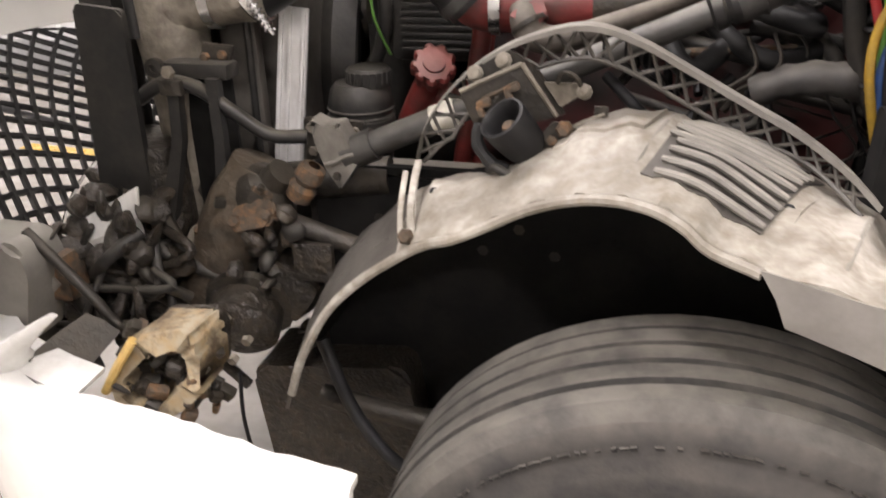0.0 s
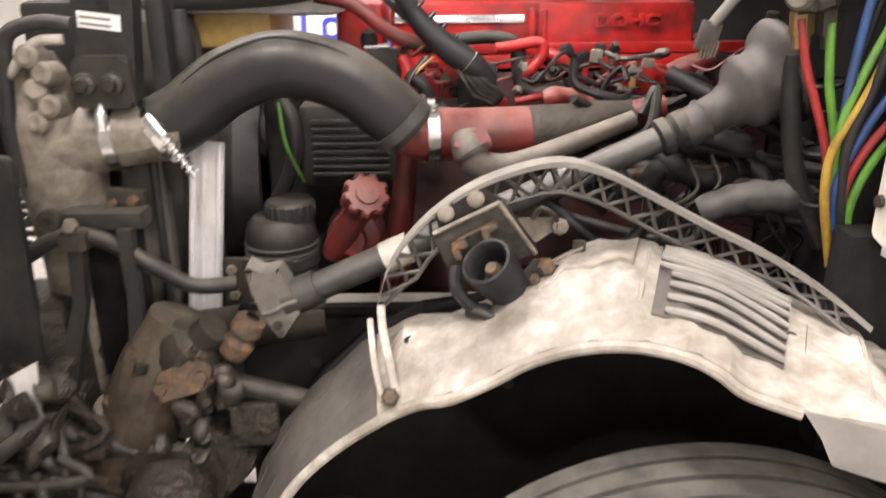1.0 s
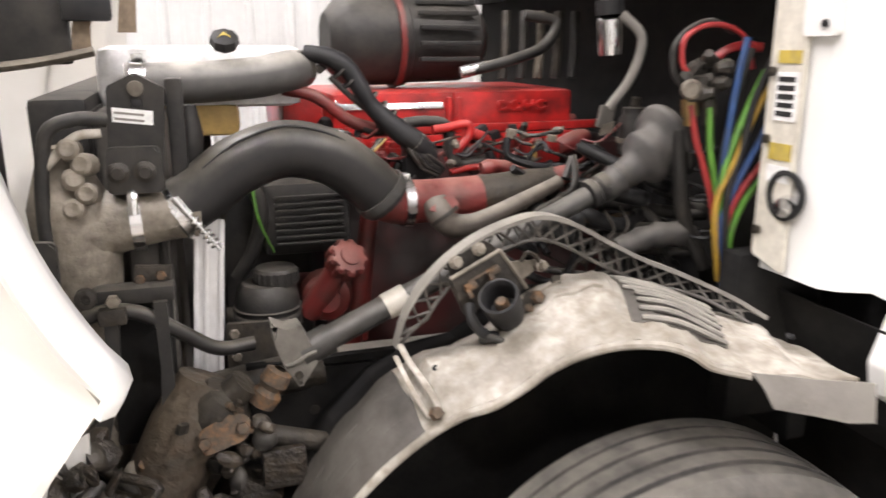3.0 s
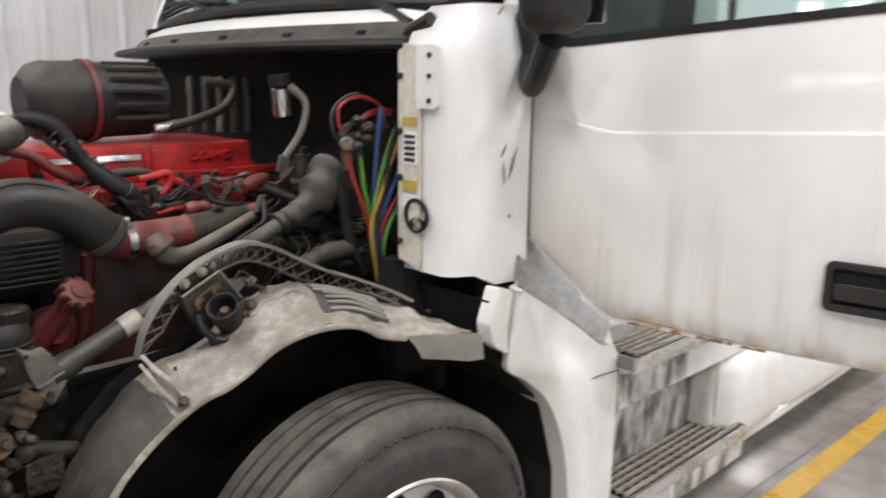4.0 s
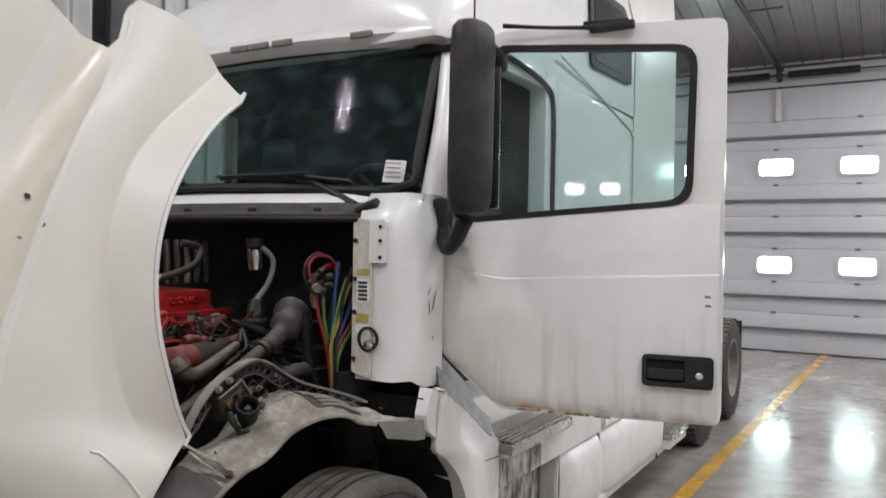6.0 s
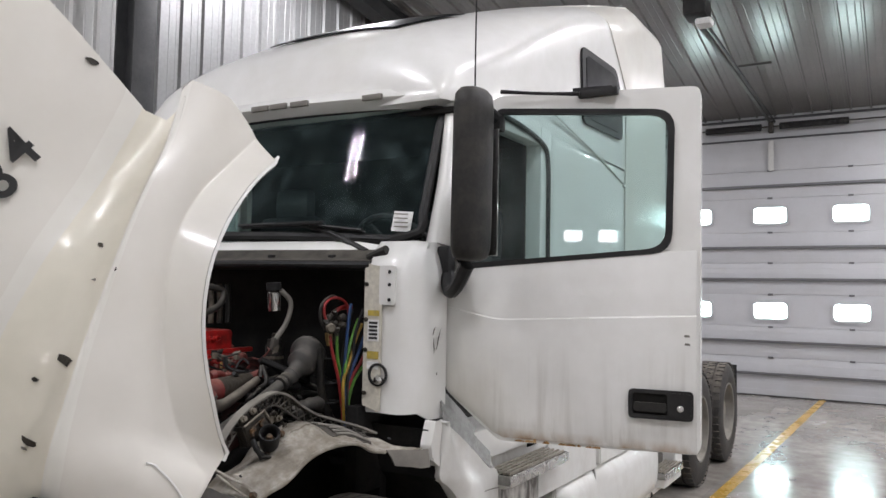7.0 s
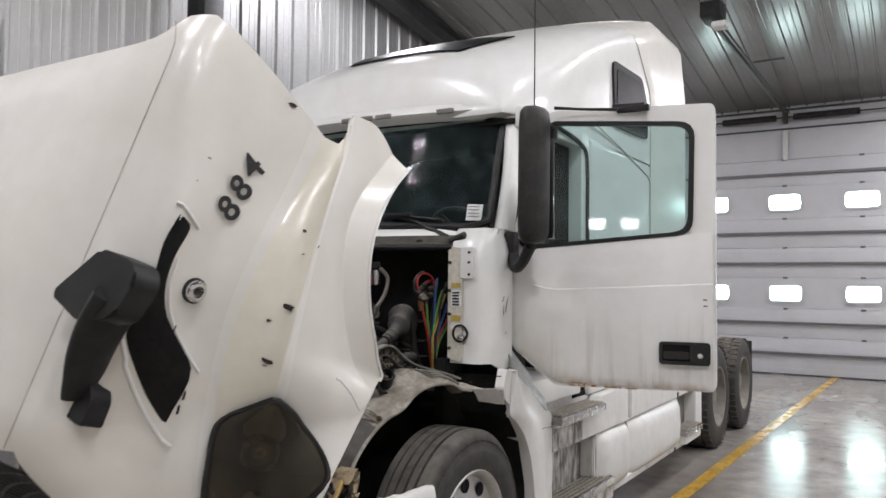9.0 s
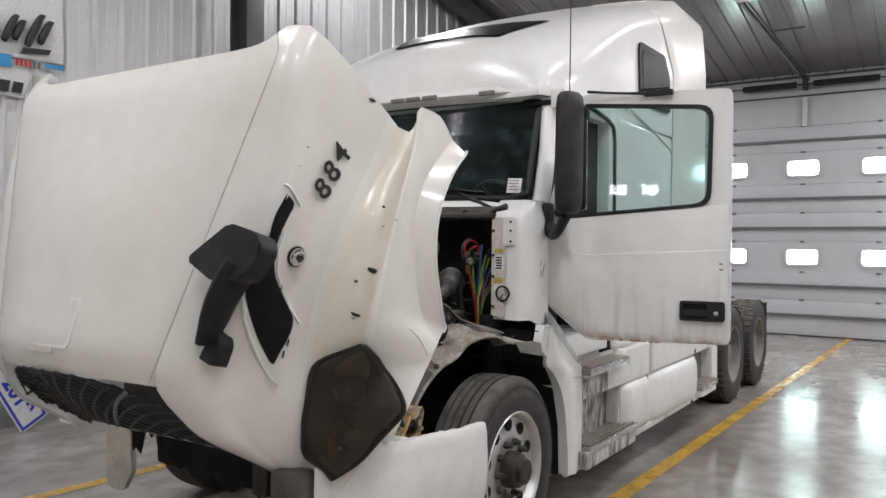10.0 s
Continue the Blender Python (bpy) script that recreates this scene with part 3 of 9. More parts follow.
# ---- far wall with the sectional door ----
DOOR_Y0, DOOR_Y1, DOOR_TOP = -2.6, 3.1, 4.6
bm = bmesh.new()
box(bm, (FAR_X + 0.1, (WALL_Y + DOOR_Y1) / 2, 2.6), (0.2, WALL_Y - DOOR_Y1, 5.2))
box(bm, (FAR_X + 0.1, (RIGHT_Y + DOOR_Y0) / 2, 2.6), (0.2, DOOR_Y0 - RIGHT_Y, 5.2))
box(bm, (FAR_X + 0.1, (DOOR_Y0 + DOOR_Y1) / 2, (DOOR_TOP + 5.3) / 2), (0.2, DOOR_Y1 - DOOR_Y0, 5.3 - DOOR_TOP))
tagged(part("wall_east", bm, DOOR_WHITE, None, smooth=0), "pale painted wall round the big overhead door", "wall", kind="structure")

overhead = thing("overhead_door", "closed white sectional overhead door with two rows of lit windows", "garage door", kind="structure")
ROWS_Z = [0.0, 0.69, 1.23, 1.81, 2.37, 2.92, 3.54, 4.04, 4.62]
WIN_Y = [1.72, 0.43, -0.86, -2.15]


def door_section(z0, z1, windows):
    bm = bmesh.new()
    ys = [DOOR_Y0]
    zc, hh, hw = (z0 + z1) / 2, 0.155, 0.29
    g = 0.004
    if not windows:
        box(bm, (FAR_X - 0.02, (DOOR_Y0 + DOOR_Y1) / 2, zc), (0.05, DOOR_Y1 - DOOR_Y0, z1 - z0 - g), 0.008)
    else:
        lo, hi = zc - hh, zc + hh
        box(bm, (FAR_X - 0.02, (DOOR_Y0 + DOOR_Y1) / 2, (z0 + lo) / 2), (0.05, DOOR_Y1 - DOOR_Y0, lo - z0 - g / 2), 0)
        box(bm, (FAR_X - 0.02, (DOOR_Y0 + DOOR_Y1) / 2, (z1 + hi) / 2), (0.05, DOOR_Y1 - DOOR_Y0, z1 - hi - g / 2), 0)
        edges = [DOOR_Y1] + [v for y in WIN_Y for v in (y + hw, y - hw)] + [DOOR_Y0]
        for a, b in zip(edges[::2], edges[1::2]):
            box(bm, (FAR_X - 0.02, (a + b) / 2, zc), (0.05, a - b, 2 * hh + 0.008), 0)
    # faint pressed lines, and a backing that closes the joint
    for k in (1, 2, 4, 5):
        z = z0 + (z1 - z0) * k / 6
        if not windows:
            box(bm, (FAR_X - 0.046, (DOOR_Y0 + DOOR_Y1) / 2, z), (0.004, DOOR_Y1 - DOOR_Y0, 0.012), 0.0015)
    box(bm, (FAR_X + 0.012, (DOOR_Y0 + DOOR_Y1) / 2, z1), (0.008, DOOR_Y1 - DOOR_Y0, 0.08), 0)
    return bm


for i, (z0, z1) in enumerate(zip(ROWS_Z, ROWS_Z[1:])):
    win = i in (2, 5)
    sec = part("door_section", door_section(z0, z1, win), DOOR_WHITE, overhead, "white steel door section with windows" if win else "")
    if win:
        zc = (z0 + z1) / 2
        for y in WIN_Y:
            fr = part("window_frame", ring_prism(bmesh.new(), rounded([(-0.32, -0.185), (0.32, -0.185), (0.32, 0.185), (-0.32, 0.185)], 0.1), rounded([(-0.275, -0.14), (0.275, -0.14), (0.275, 0.14), (-0.275, 0.14)], 0.08), 0.03, basis((FAR_X - 0.045, y, zc), (0, -1, 0), (0, 0, 1)) @ Matrix.Translation((0, 0, -0.0))), DOOR_WHITE, sec)
            part("pane", block((FAR_X - 0.01, y, zc), (0.006, 0.57, 0.3), 0), PANE, sec).visible_shadow = False
    for y in (1.7, 0.43, -0.86, -2.15, 2.8):
        part("hinge", block((FAR_X - 0.055, y, z1), (0.02, 0.085, 0.035), 0.005), STRUT_STEEL, sec)
for z in (0.4, 0.97, 2.08, 2.65, 3.76):
    bm = bmesh.new()
    box(bm, (FAR_X - 0.075, (DOOR_Y0 + DOOR_Y1) / 2, z + 0.02), (0.06, DOOR_Y1 - DOOR_Y0, 0.004), 0)
    box(bm, (FAR_X - 0.075, (DOOR_Y0 + DOOR_Y1) / 2, z - 0.02), (0.06, DOOR_Y1 - DOOR_Y0, 0.004), 0)
    box(bm, (FAR_X - 0.104, (DOOR_Y0 + DOOR_Y1) / 2, z), (0.004, DOOR_Y1 - DOOR_Y0, 0.044), 0)
    part("strut", bm, STRUT_STEEL, overhead, "grey stiffening strut across the door", smooth=0)
tagged(part("door_bottom_seal", block((FAR_X - 0.02, (DOOR_Y0 + DOOR_Y1) / 2, -0.0), (0.06, DOOR_Y1 - DOOR_Y0, 0.05), 0.01), BLACK, overhead), "black rubber bottom seal")
tagged(part("backdrop", block((FAR_X + 1.6, 0.2, 2.6), (0.02, 9, 5.2), 0), DAYLIGHT), "bright white daylight outside the door windows", "backdrop", kind="structure")
# dark trim along the ceiling edge and above the door
tagged(part("trim", block((FAR_X - 0.03, (WALL_Y + RIGHT_Y) / 2, CEIL0 - 0.07), (0.05, WALL_Y - RIGHT_Y, 0.035), 0.003), BEAM), "dark strip along the ceiling edge", "trim", kind="structure")
tagged(part("door_top_trim", block((FAR_X - 0.06, (DOOR_Y0 + DOOR_Y1) / 2, DOOR_TOP + 0.02), (0.03, DOOR_Y1 - DOOR_Y0, 0.03), 0.003), BEAM), "dark seal along the door's top edge", "trim", kind="structure")

# spring shaft above the door, opener and rail
shaft = thing("torsion_spring", "black wound torsion springs on a shaft above the overhead door", "door spring")
part("shaft", rod(bmesh.new(), (FAR_X - 0.16, DOOR_Y1, 4.82), (FAR_X - 0.16, DOOR_Y0, 4.82), 0.014), STEEL, shaft)
for y0, y1 in ((1.52, 0.55), (0.25, -0.85)):
    bm = bmesh.new()
    n = 46
    lathe(bm, [(0.055 + (0.008 if k % 2 else 0), k * (y0 - y1) / n) for k in range(n + 1)], (FAR_X - 0.16, y0, 4.82), (0, -1, 0), 14, True)
    part("spring", bm, BLACK, shaft)
part("centre_bracket", block((FAR_X - 0.1, 0.4, 4.82), (0.16, 0.08, 0.2), 0.01), STEEL, shaft)

opener = thing("door_opener", "black electric door opener hanging under the ceiling with its rail", "door opener")
oz = 4.98
part("rail", block((9.6, 0.41, oz - 0.06), (5.9, 0.05, 0.05), 0.005), TUBE_STEEL, opener)
part("rail_belt", block((9.6, 0.34, oz - 0.06), (5.9, 0.02, 0.03), 0.003), BLACK, opener)
mot = part("motor_box", block((6.5, 0.38, oz + 0.02), (0.34, 0.25, 0.2), 0.025), BLACK, opener)
part("lens_cover", block((6.52, 0.3, oz - 0.15), (0.2, 0.18, 0.08), 0.03), PAPER, mot)
for dx, dy in ((-0.15, 0.12), (0.15, 0.12), (-0.15, -0.12), (0.15, -0.12)):
    part("hanger", block((6.5 + dx, 0.38 + dy, oz + 0.58), (0.03, 0.004, 0.95), 0), TUBE_STEEL, opener)
part("cross_strut", block((6.5, 0.38, oz + 0.42), (0.03, 0.5, 0.03), 0, Matrix.Rotation(0.9, 3, "X")), TUBE_STEEL, opener)
part("rail_hanger", block((9.4, 0.2, oz + 0.13), (0.03, 0.45, 0.03), 0), TUBE_STEEL, opener)
part("pull_arm", block((FAR_X - 0.12, 0.4, 4.3), (0.02, 0.09, 0.55), 0.004), WALL_WHITE, opener)
# conduit below the ceiling
tagged(part("conduit", tube(bmesh.new(), [(5.2, 4.9, ceil_z(5.2) - 0.1), (5.2, 1.5, ceil_z(5.2) - 0.1), (5.2, -3.0, ceil_z(5.2) - 0.1)], 0.018, 8), TUBE_STEEL), "thin steel conduit under the ceiling", "conduit", kind="structure")


def tube_fixture():
    t = thing("ceiling_light", "twin tube workshop light hanging under the ceiling", "ceiling light", "ceiling lights")
    part("housing", block((0, 0, 0.05), (0.86, 0.34, 0.05), 0.01), WALL_WHITE, t)
    for y in (-0.1, 0.1):
        part("tube", rod(bmesh.new(), (-0.38, y, 0.0), (0.38, y, 0.0), 0.018, None, 10), TUBE_GLOW, t)
    for x in (-0.3, 0.3):
        part("hanger", rod(bmesh.new(), (x, 0, 0.07), (x, 0, 0.45), 0.004, None, 6), TUBE_STEEL, t)
    return t


first_light = tube_fixture()
first_light.matrix_world = pose(LAMP_SPOTS[0][0], LAMP_SPOTS[0][1], ceil_z(LAMP_SPOTS[0][0]) - 0.42)
# the copies at y = -6.2 are added fixtures, out of view
for lx, ly in LAMP_SPOTS[1:]:
    copy_thing(first_light, pose(lx, ly, ceil_z(lx) - 0.42))

# ---- things by the clad wall ----
sign = thing("parking_sign", "white sign with a blue border leaning by the wall", "sign")
sg = basis((-0.06, 4.9, 0.36), (0.49, 0.0, -0.87), (0.87, 0.0, 0.49))
part("board", prism(bmesh.new(), [(-0.4, -0.135), (0.36, -0.135), (0.36, 0.135), (-0.4, 0.135)], 0.012, sg), PAPER, sign)
part("border", ring_prism(bmesh.new(), [(-0.26, -0.122), (0.345, -0.122), (0.345, 0.122), (-0.26, 0.122)], [(-0.24, -0.1), (0.32, -0.1), (0.32, 0.1), (-0.24, 0.1)], 0.003, sg @ Matrix.Translation((0, 0, 0.012))), BLUE_INK, sign)
part("header", prism(bmesh.new(), [(-0.39, -0.13), (-0.27, -0.13), (-0.27, 0.13), (-0.39, 0.13)], 0.003, sg @ Matrix.Translation((0, 0, 0.012))), BLUE_INK, sign)
lettering("year", "2019", 0.19, sg @ Matrix.Translation((0.05, 0.0, 0.0135)), BLUE_INK, sign, "blue year number", 0.001, 0.006)
notice = thing("notice_board", "white notice board with a blue border leaning on the clad wall", "sign")
nb = basis((-1.0, 5.02, 0.7), (1, 0, 0), (0, 0.1, 1))
part("board", prism(bmesh.new(), [(-0.36, -0.7), (0.34, -0.7), (0.34, 0.7), (-0.36, 0.7)], 0.012, nb), PAPER, notice)
part("border", ring_prism(bmesh.new(), [(-0.34, -0.68), (0.32, -0.68), (0.32, 0.68), (-0.34, 0.68)], [(-0.3, -0.64), (0.28, -0.64), (0.28, 0.64), (-0.3, 0.64)], 0.003, nb @ Matrix.Translation((0, 0, 0.012))), BLUE_INK, notice)
for bx, bz2 in ((0.1, 0.5), (-0.12, 0.5), (0.1, 0.2), (-0.12, 0.2), (-0.1, -0.35), (0.1, -0.35)):
    part("print_ring", ring_prism(bmesh.new(), rounded([(-0.07, -0.08), (0.07, -0.08), (0.07, 0.08), (-0.07, 0.08)], 0.06), rounded([(-0.035, -0.045), (0.035, -0.045), (0.035, 0.045), (-0.035, 0.045)], 0.03), 0.003, nb @ Matrix.Translation((bx, bz2, 0.012))), BLUE_INK, notice)

RED_INK = surface("red_print", (0.5, 0.05, 0.06), 0.6, bump=0)
banner = thing("banner", "white sponsor banner hung on the clad wall", "banner")
bz = WALL_Y - 0.05
bm = bmesh.new()
sheet(bm, [[(-1.9 + 0.24 * i, bz - 0.012 * math.sin(i * 1.3 + j), 3.25 + 0.01 * i + 0.11 * j) for i in range(11)] for j in range(7)], 0.002)
part("cloth", bm, PAPER, banner)
bm = bmesh.new()
sheet(bm, [[(-1.9 + 0.206 * i, bz - 0.02 - 0.008 * math.sin(i * 1.1 + j), 2.93 + 0.004 * i + 0.09 * j) for i in range(11)] for j in range(4)], 0.002)
part("lower_cloth", bm, PAPER, banner)
bb = basis((0, bz - 0.045, 0), (1, 0, 0), (0, 0, 1))
# script emblem as plain slanted black curls
for ex, ez, ew, eh in ((-0.72, 3.56, 0.1, 0.17), (-0.46, 3.56, 0.09, 0.12), (-0.22, 3.55, 0.09, 0.1), (0.02, 3.57, 0.08, 0.12), (0.25, 3.6, 0.1, 0.15)):
    for u, k in ((-0.5, 1.0), (0.5, 0.7)):
        part("emblem_stroke", tube(bmesh.new(), [bb @ Vector((ex + ew * (u + q * 0.25) + 0.45 * eh * v * k, ez + eh * v * k, 0.003)) for q, v in ((1.2, 1.0), (0.2, 0.85), (0, 0.3), (0, -0.5), (0.3, -0.95), (1.3, -0.8))], [0.012, 0.028, 0.036, 0.036, 0.028, 0.012], 8), INK, banner, "black slanted emblem stroke", smooth=60)
part("emblem_tail", prism(bmesh.new(), [(0.08, 3.36), (0.34, 3.4), (0.36, 3.45), (0.1, 3.42)], 0.003, bb), INK, banner)
part("blue_band", prism(bmesh.new(), [(-1.85, 3.2), (0.0, 3.22), (0.0, 3.33), (-1.85, 3.31)], 0.004, bb), SKY_INK, banner)
part("blue_band", prism(bmesh.new(), [(0.3, 3.275), (0.49, 3.277), (0.49, 3.32), (0.3, 3.318)], 0.004, bb), SKY_INK, banner)
for k in range(6):
    part("small_mark", prism(bmesh.new(), [(0.03 + 0.04 * k, 3.25), (0.06 + 0.04 * k, 3.25), (0.06 + 0.04 * k, 3.31), (0.03 + 0.04 * k, 3.31)], 0.003, bb), (RED_INK if k < 4 else LINER_GREY), banner)
for k in range(12):
    part("text_bar", prism(bmesh.new(), [(-1.3 + 0.118 * k, 3.0), (-1.21 + 0.118 * k, 3.0), (-1.19 + 0.118 * k, 3.1 + 0.04 * (k % 3 == 0)), (-1.28 + 0.118 * k, 3.1 + 0.04 * (k % 3 == 0))], 0.003, bb), INK, banner)
tagged(part("baseboard", block((1.8, WALL_Y - 0.06, 0.15), (21.6, 0.04, 0.3), 0.005), GALV), "dull grey kick board along the clad wall", "baseboard", kind="structure")


# ---- the truck ----
truck = thing("truck", "white tractor truck with raised hood, open door and broken bumper", "truck")


# roof fairing: rounded sections from the brow over the windscreen to the sleeper's back
ROOF = [(0.60, 2.68, 1.00, 2.615), (0.63, 2.82, 1.02, 2.63), (0.70, 2.97, 1.04, 2.66), (0.80, 3.05, 1.06, 2.70), (1.0, 3.16, 1.085, 2.79), (1.3, 3.295, 1.11, 2.97),
        (1.65, 3.42, 1.125, 3.2), (2.0, 3.56, 1.135, 3.33), (2.35, 3.69, 1.14, 3.44), (2.7, 3.775, 1.145, 3.52), (3.05, 3.83, 1.145, 3.57), (3.4, 3.845, 1.145, 3.58), (3.53, 3.84, 1.145, 3.58), (3.56, 3.825, 1.135, 3.58)]
ROUND = 2.6


def roof_section(x, zt, w, zs, k=28):
    """Upright sides to the shoulder at zs, then a flat dome."""
    pts = [(x, YC - w, 2.6 + (zs - 2.6) * i / 4) for i in range(4)]
    for i in range(k + 1):
        a = math.pi * i / k
        c, s = math.cos(a), math.sin(a)
        pts.append((x, YC - w * math.copysign(abs(c) ** (2 / ROUND), c), zs + (zt - zs) * s ** (2 / ROUND)))
    return pts + [(x, YC + w, 2.6 + (zs - 2.6) * i / 4) for i in (3, 2, 1, 0)]


def roof_z(x, y):
    zt, w, zs = roof_at(x)[1:]
    return zs + (zt - zs) * max(0.0, 1 - abs((y - YC) / w) ** ROUND) ** (1 / ROUND)


def roof_line(x):
    for a, b in zip(ROOF, ROOF[1:]):
        if x <= b[0]:
            t = max(0.0, (x - a[0]) / (b[0] - a[0]))
            return [p + (q - p) * t for p, q in zip(a, b)]
    return list(ROOF[-1])


def roof_at(x):
    """Top, half width and shoulder height of the fairing, softened along its length."""
    d = 0.22 * min(1.0, max(0.0, (x - 0.8) / 0.5)) * min(1.0, max(0.0, (3.5 - x) / 0.3))
    rows = [roof_line(x + d * k / 2) for k in (-2, -1, 0, 1, 2)]
    return [x] + [sum(r[i] for r in rows) / 5 for i in (1, 2, 3)]


bm = bmesh.new()
xs = [0.60, 0.62, 0.65, 0.70, 0.76] + [0.82 + 0.09 * i for i in range(30)] + [3.48, 3.53, 3.56]
rows = [roof_section(*roof_at(x)) for x in xs]
vv = [[bm.verts.new(p) for p in r] for r in rows]
skin_rings(bm, vv, False, False)
bm.faces.new(vv[-1])
bm.faces.new(vv[0][::-1])
roof = part("roof_fairing", bm, WHITE, truck, "smooth white domed sleeper roof", smooth=50)

# dark roof window in the fairing
bm = bmesh.new()
grid = []
for i in range(11):
    row = []
    for j in range(17):
        s = -1 + j / 8
        x = 0.89 + 0.05 * (1 - abs(s) ** 1.6) + (0.44 - 0.06 * (1 - abs(s) ** 2)) * i / 10
        y = YC - 0.12 + s * (0.43 + 0.16 * i / 10)
        row.append((x, y, roof_z(x, y) + 0.016))
    grid.append(row)
part("roof_window", sheet(bm, grid, 0.006), DARK_GLASS, roof, "dark tinted roof window", smooth=40)

# brow strip over the windscreen with five small marker lights
bm = bmesh.new()
grid = []
for j in range(25):
    t = -1 + 2 * j / 24
    xb = 0.70 - 0.14 * (1 - t * t)
    row = [(xb + 0.06, YC + t * 1.0, 2.57), (xb - 0.02, YC + t * 1.01, 2.6), (xb - 0.05, YC + t * 1.02, 2.635), (xb - 0.03, YC + t * 1.02, 2.675), (xb + 0.06, YC + t * 1.02, 2.71)]
    grid.append(row)
brow = part("brow", sheet(bm, grid, 0.01), WHITE, truck, "white brow panel above the windscreen", smooth=50)
for y in (0.55, 0.95, 1.08, 1.2, 1.85):
    t = (y - YC) / 1.0
    xb = 0.70 - 0.14 * (1 - t * t)
    part("marker_light", block((xb - 0.05, y, 2.637), (0.02, 0.11, 0.028), 0.006), LINER_GREY, brow, "small dim marker light")


# windscreen
def screen_point(s, v):
    """s across from -1 to 1, v from 0 at the bottom to 1 at the top."""
    hw = 1.03 - 0.06 * v
    xb = 0.43 - 0.17 * (1 - s * s)
    xt = 0.72 - 0.14 * (1 - s * s)
    zb = 1.945 + 0.03 * (1 - s * s)
    return Vector((xb + (xt - xb) * v, YC + s * hw, zb + (2.605 - zb) * v))


bm = bmesh.new()
sheet(bm, [[screen_point(-0.97 + 1.94 * i / 24, 0.02 + 0.96 * j / 8) for i in range(25)] for j in range(9)])
glass = part("windscreen", bm, PANE, truck, "large dusty windscreen", smooth=60)
glass.visible_shadow = False
# its black rubber seal
bm = bmesh.new()
loop = [screen_point(-0.97 + 1.94 * i / 20, 0.0) for i in range(1, 20)] + [screen_point(0.985, 0.06 + 0.88 * i / 8) for i in range(9)] + [screen_point(0.97 - 1.94 * i / 20, 1.0) for i in range(1, 20)] + [screen_point(-0.985, 0.94 - 0.88 * i / 8) for i in range(9)]
tube(bm, loop + [loop[0]], 0.022, 8, False, 2)
part("seal", bm, BLACK, glass, "black rubber window seal")
part("registration_sticker", prism(bmesh.new(), [(0, 0), (0.085, 0), (0.085, 0.095), (0, 0.095)], 0.002, basis(screen_point(-0.95, 0.06) + Vector((-0.012, 0, 0)), screen_point(-0.85, 0.06) - screen_point(-0.95, 0.06), (0.4, 0, 1))), PAPER, glass, "white paper sticker")
for k in range(4):
    o = screen_point(-0.95, 0.06) + Vector((-0.016, 0.01, 0.018 + 0.018 * k))
    part("sticker_line", prism(bmesh.new(), [(0, 0), (0.06, 0), (0.06, 0.006), (0, 0.006)], 0.001, basis(o, screen_point(-0.85, 0.06) - screen_point(-0.95, 0.06), (0.4, 0, 1))), LINER_GREY, glass)

# ---- cab shell ----
bm = bmesh.new()
L, R = 0.06, 2 * YC - 0.06


def side_wall(bm, y, t):
    """Cab and sleeper side with the door opening left out."""
    for (x0, x1), (z0, z1) in (((1.42, 1.56), (1.1, 2.62)), ((0.45, 1.42), (0.98, 1.12)), ((0.66, 1.42), (2.52, 2.64))):
        box(bm, ((x0 + x1) / 2, y + t / 2, (z0 + z1) / 2), (x1 - x0, abs(t), z1 - z0), 0.012)


side_wall(bm, L, 0.09)
for (x0, x1), (z0, z1) in (((1.53, 1.6), (1.1, 2.62)), ((0.45, 1.53), (0.98, 1.12)), ((0.66, 1.53), (2.57, 2.64))):
    box(bm, ((x0 + x1) / 2, R - 0.045, (z0 + z1) / 2), (x1 - x0, 0.09, z1 - z0), 0.012)
# floor, fire wall, dash, rear wall
box(bm, (1.0, YC, 1.05), (1.1, 2.2, 0.06), 0)
cab = part("cab_frame", bm, WHITE, truck, "white cab frame round the door opening")
bm = bmesh.new()
box(bm, (2.54, YC, 1.78), (1.96, 2 * (YC - 0.06), 1.68), 0.06, None, 4)
sleeper = part("sleeper_body", bm, WHITE, truck, "white sleeper box behind the cab", smooth=40)
# long grooves pressed into the sleeper's side
part("side_groove", tube(bmesh.new(), [(1.6, 0.056, 2.72), (2.2, 0.056, 2.62), (2.8, 0.056, 2.5)], 0.006, 8), WHITE, sleeper)
part("side_groove", block((3.16, 0.058, 2.485), (0.72, 0.02, 0.02), 0.006), WHITE, sleeper)
# sleeper side window
def roof_y(x, z):
    """The fairing's near side at a height."""
    zt, w, zs = roof_at(x)[1:]
    if z <= zs:
        return YC - w
    q = min(1.0, (z - zs) / (zt - zs))
    return YC - w * max(0.0, 1 - q ** ROUND) ** (1 / ROUND)


def side_plate(pts, r, depth, lift):
    """An outline in x and z laid on the fairing's near side."""
    bm = bmesh.new()
    prism(bm, rounded(pts, r), depth)
    bmesh.ops.triangulate(bm, faces=[f for f in bm.faces if len(f.verts) > 4])
    for v in bm.verts:
        x, z, d = v.co
        v.co = (x, roof_y(x, z) - lift - d, z)
    return bm


swin = part("sleeper_window", side_plate([(2.02, 2.76), (2.74, 2.78), (2.72, 3.06), (2.6, 3.23), (1.98, 3.22)], 0.06, 0.014, 0.004), BLACK, roof, "small dark sleeper side window", smooth=30)
part("window_glass", side_plate([(2.07, 2.80), (2.69, 2.82), (2.67, 3.05), (2.57, 3.185), (2.04, 3.18)], 0.05, 0.004, 0.017), DARK_GLASS, swin, smooth=30)

# side extender panel at the back of the sleeper
def ext_front(z):
    return 2.84 if z < 3.15 else 2.84 - 0.4 * min(1.0, (z - 3.15) / 0.4)


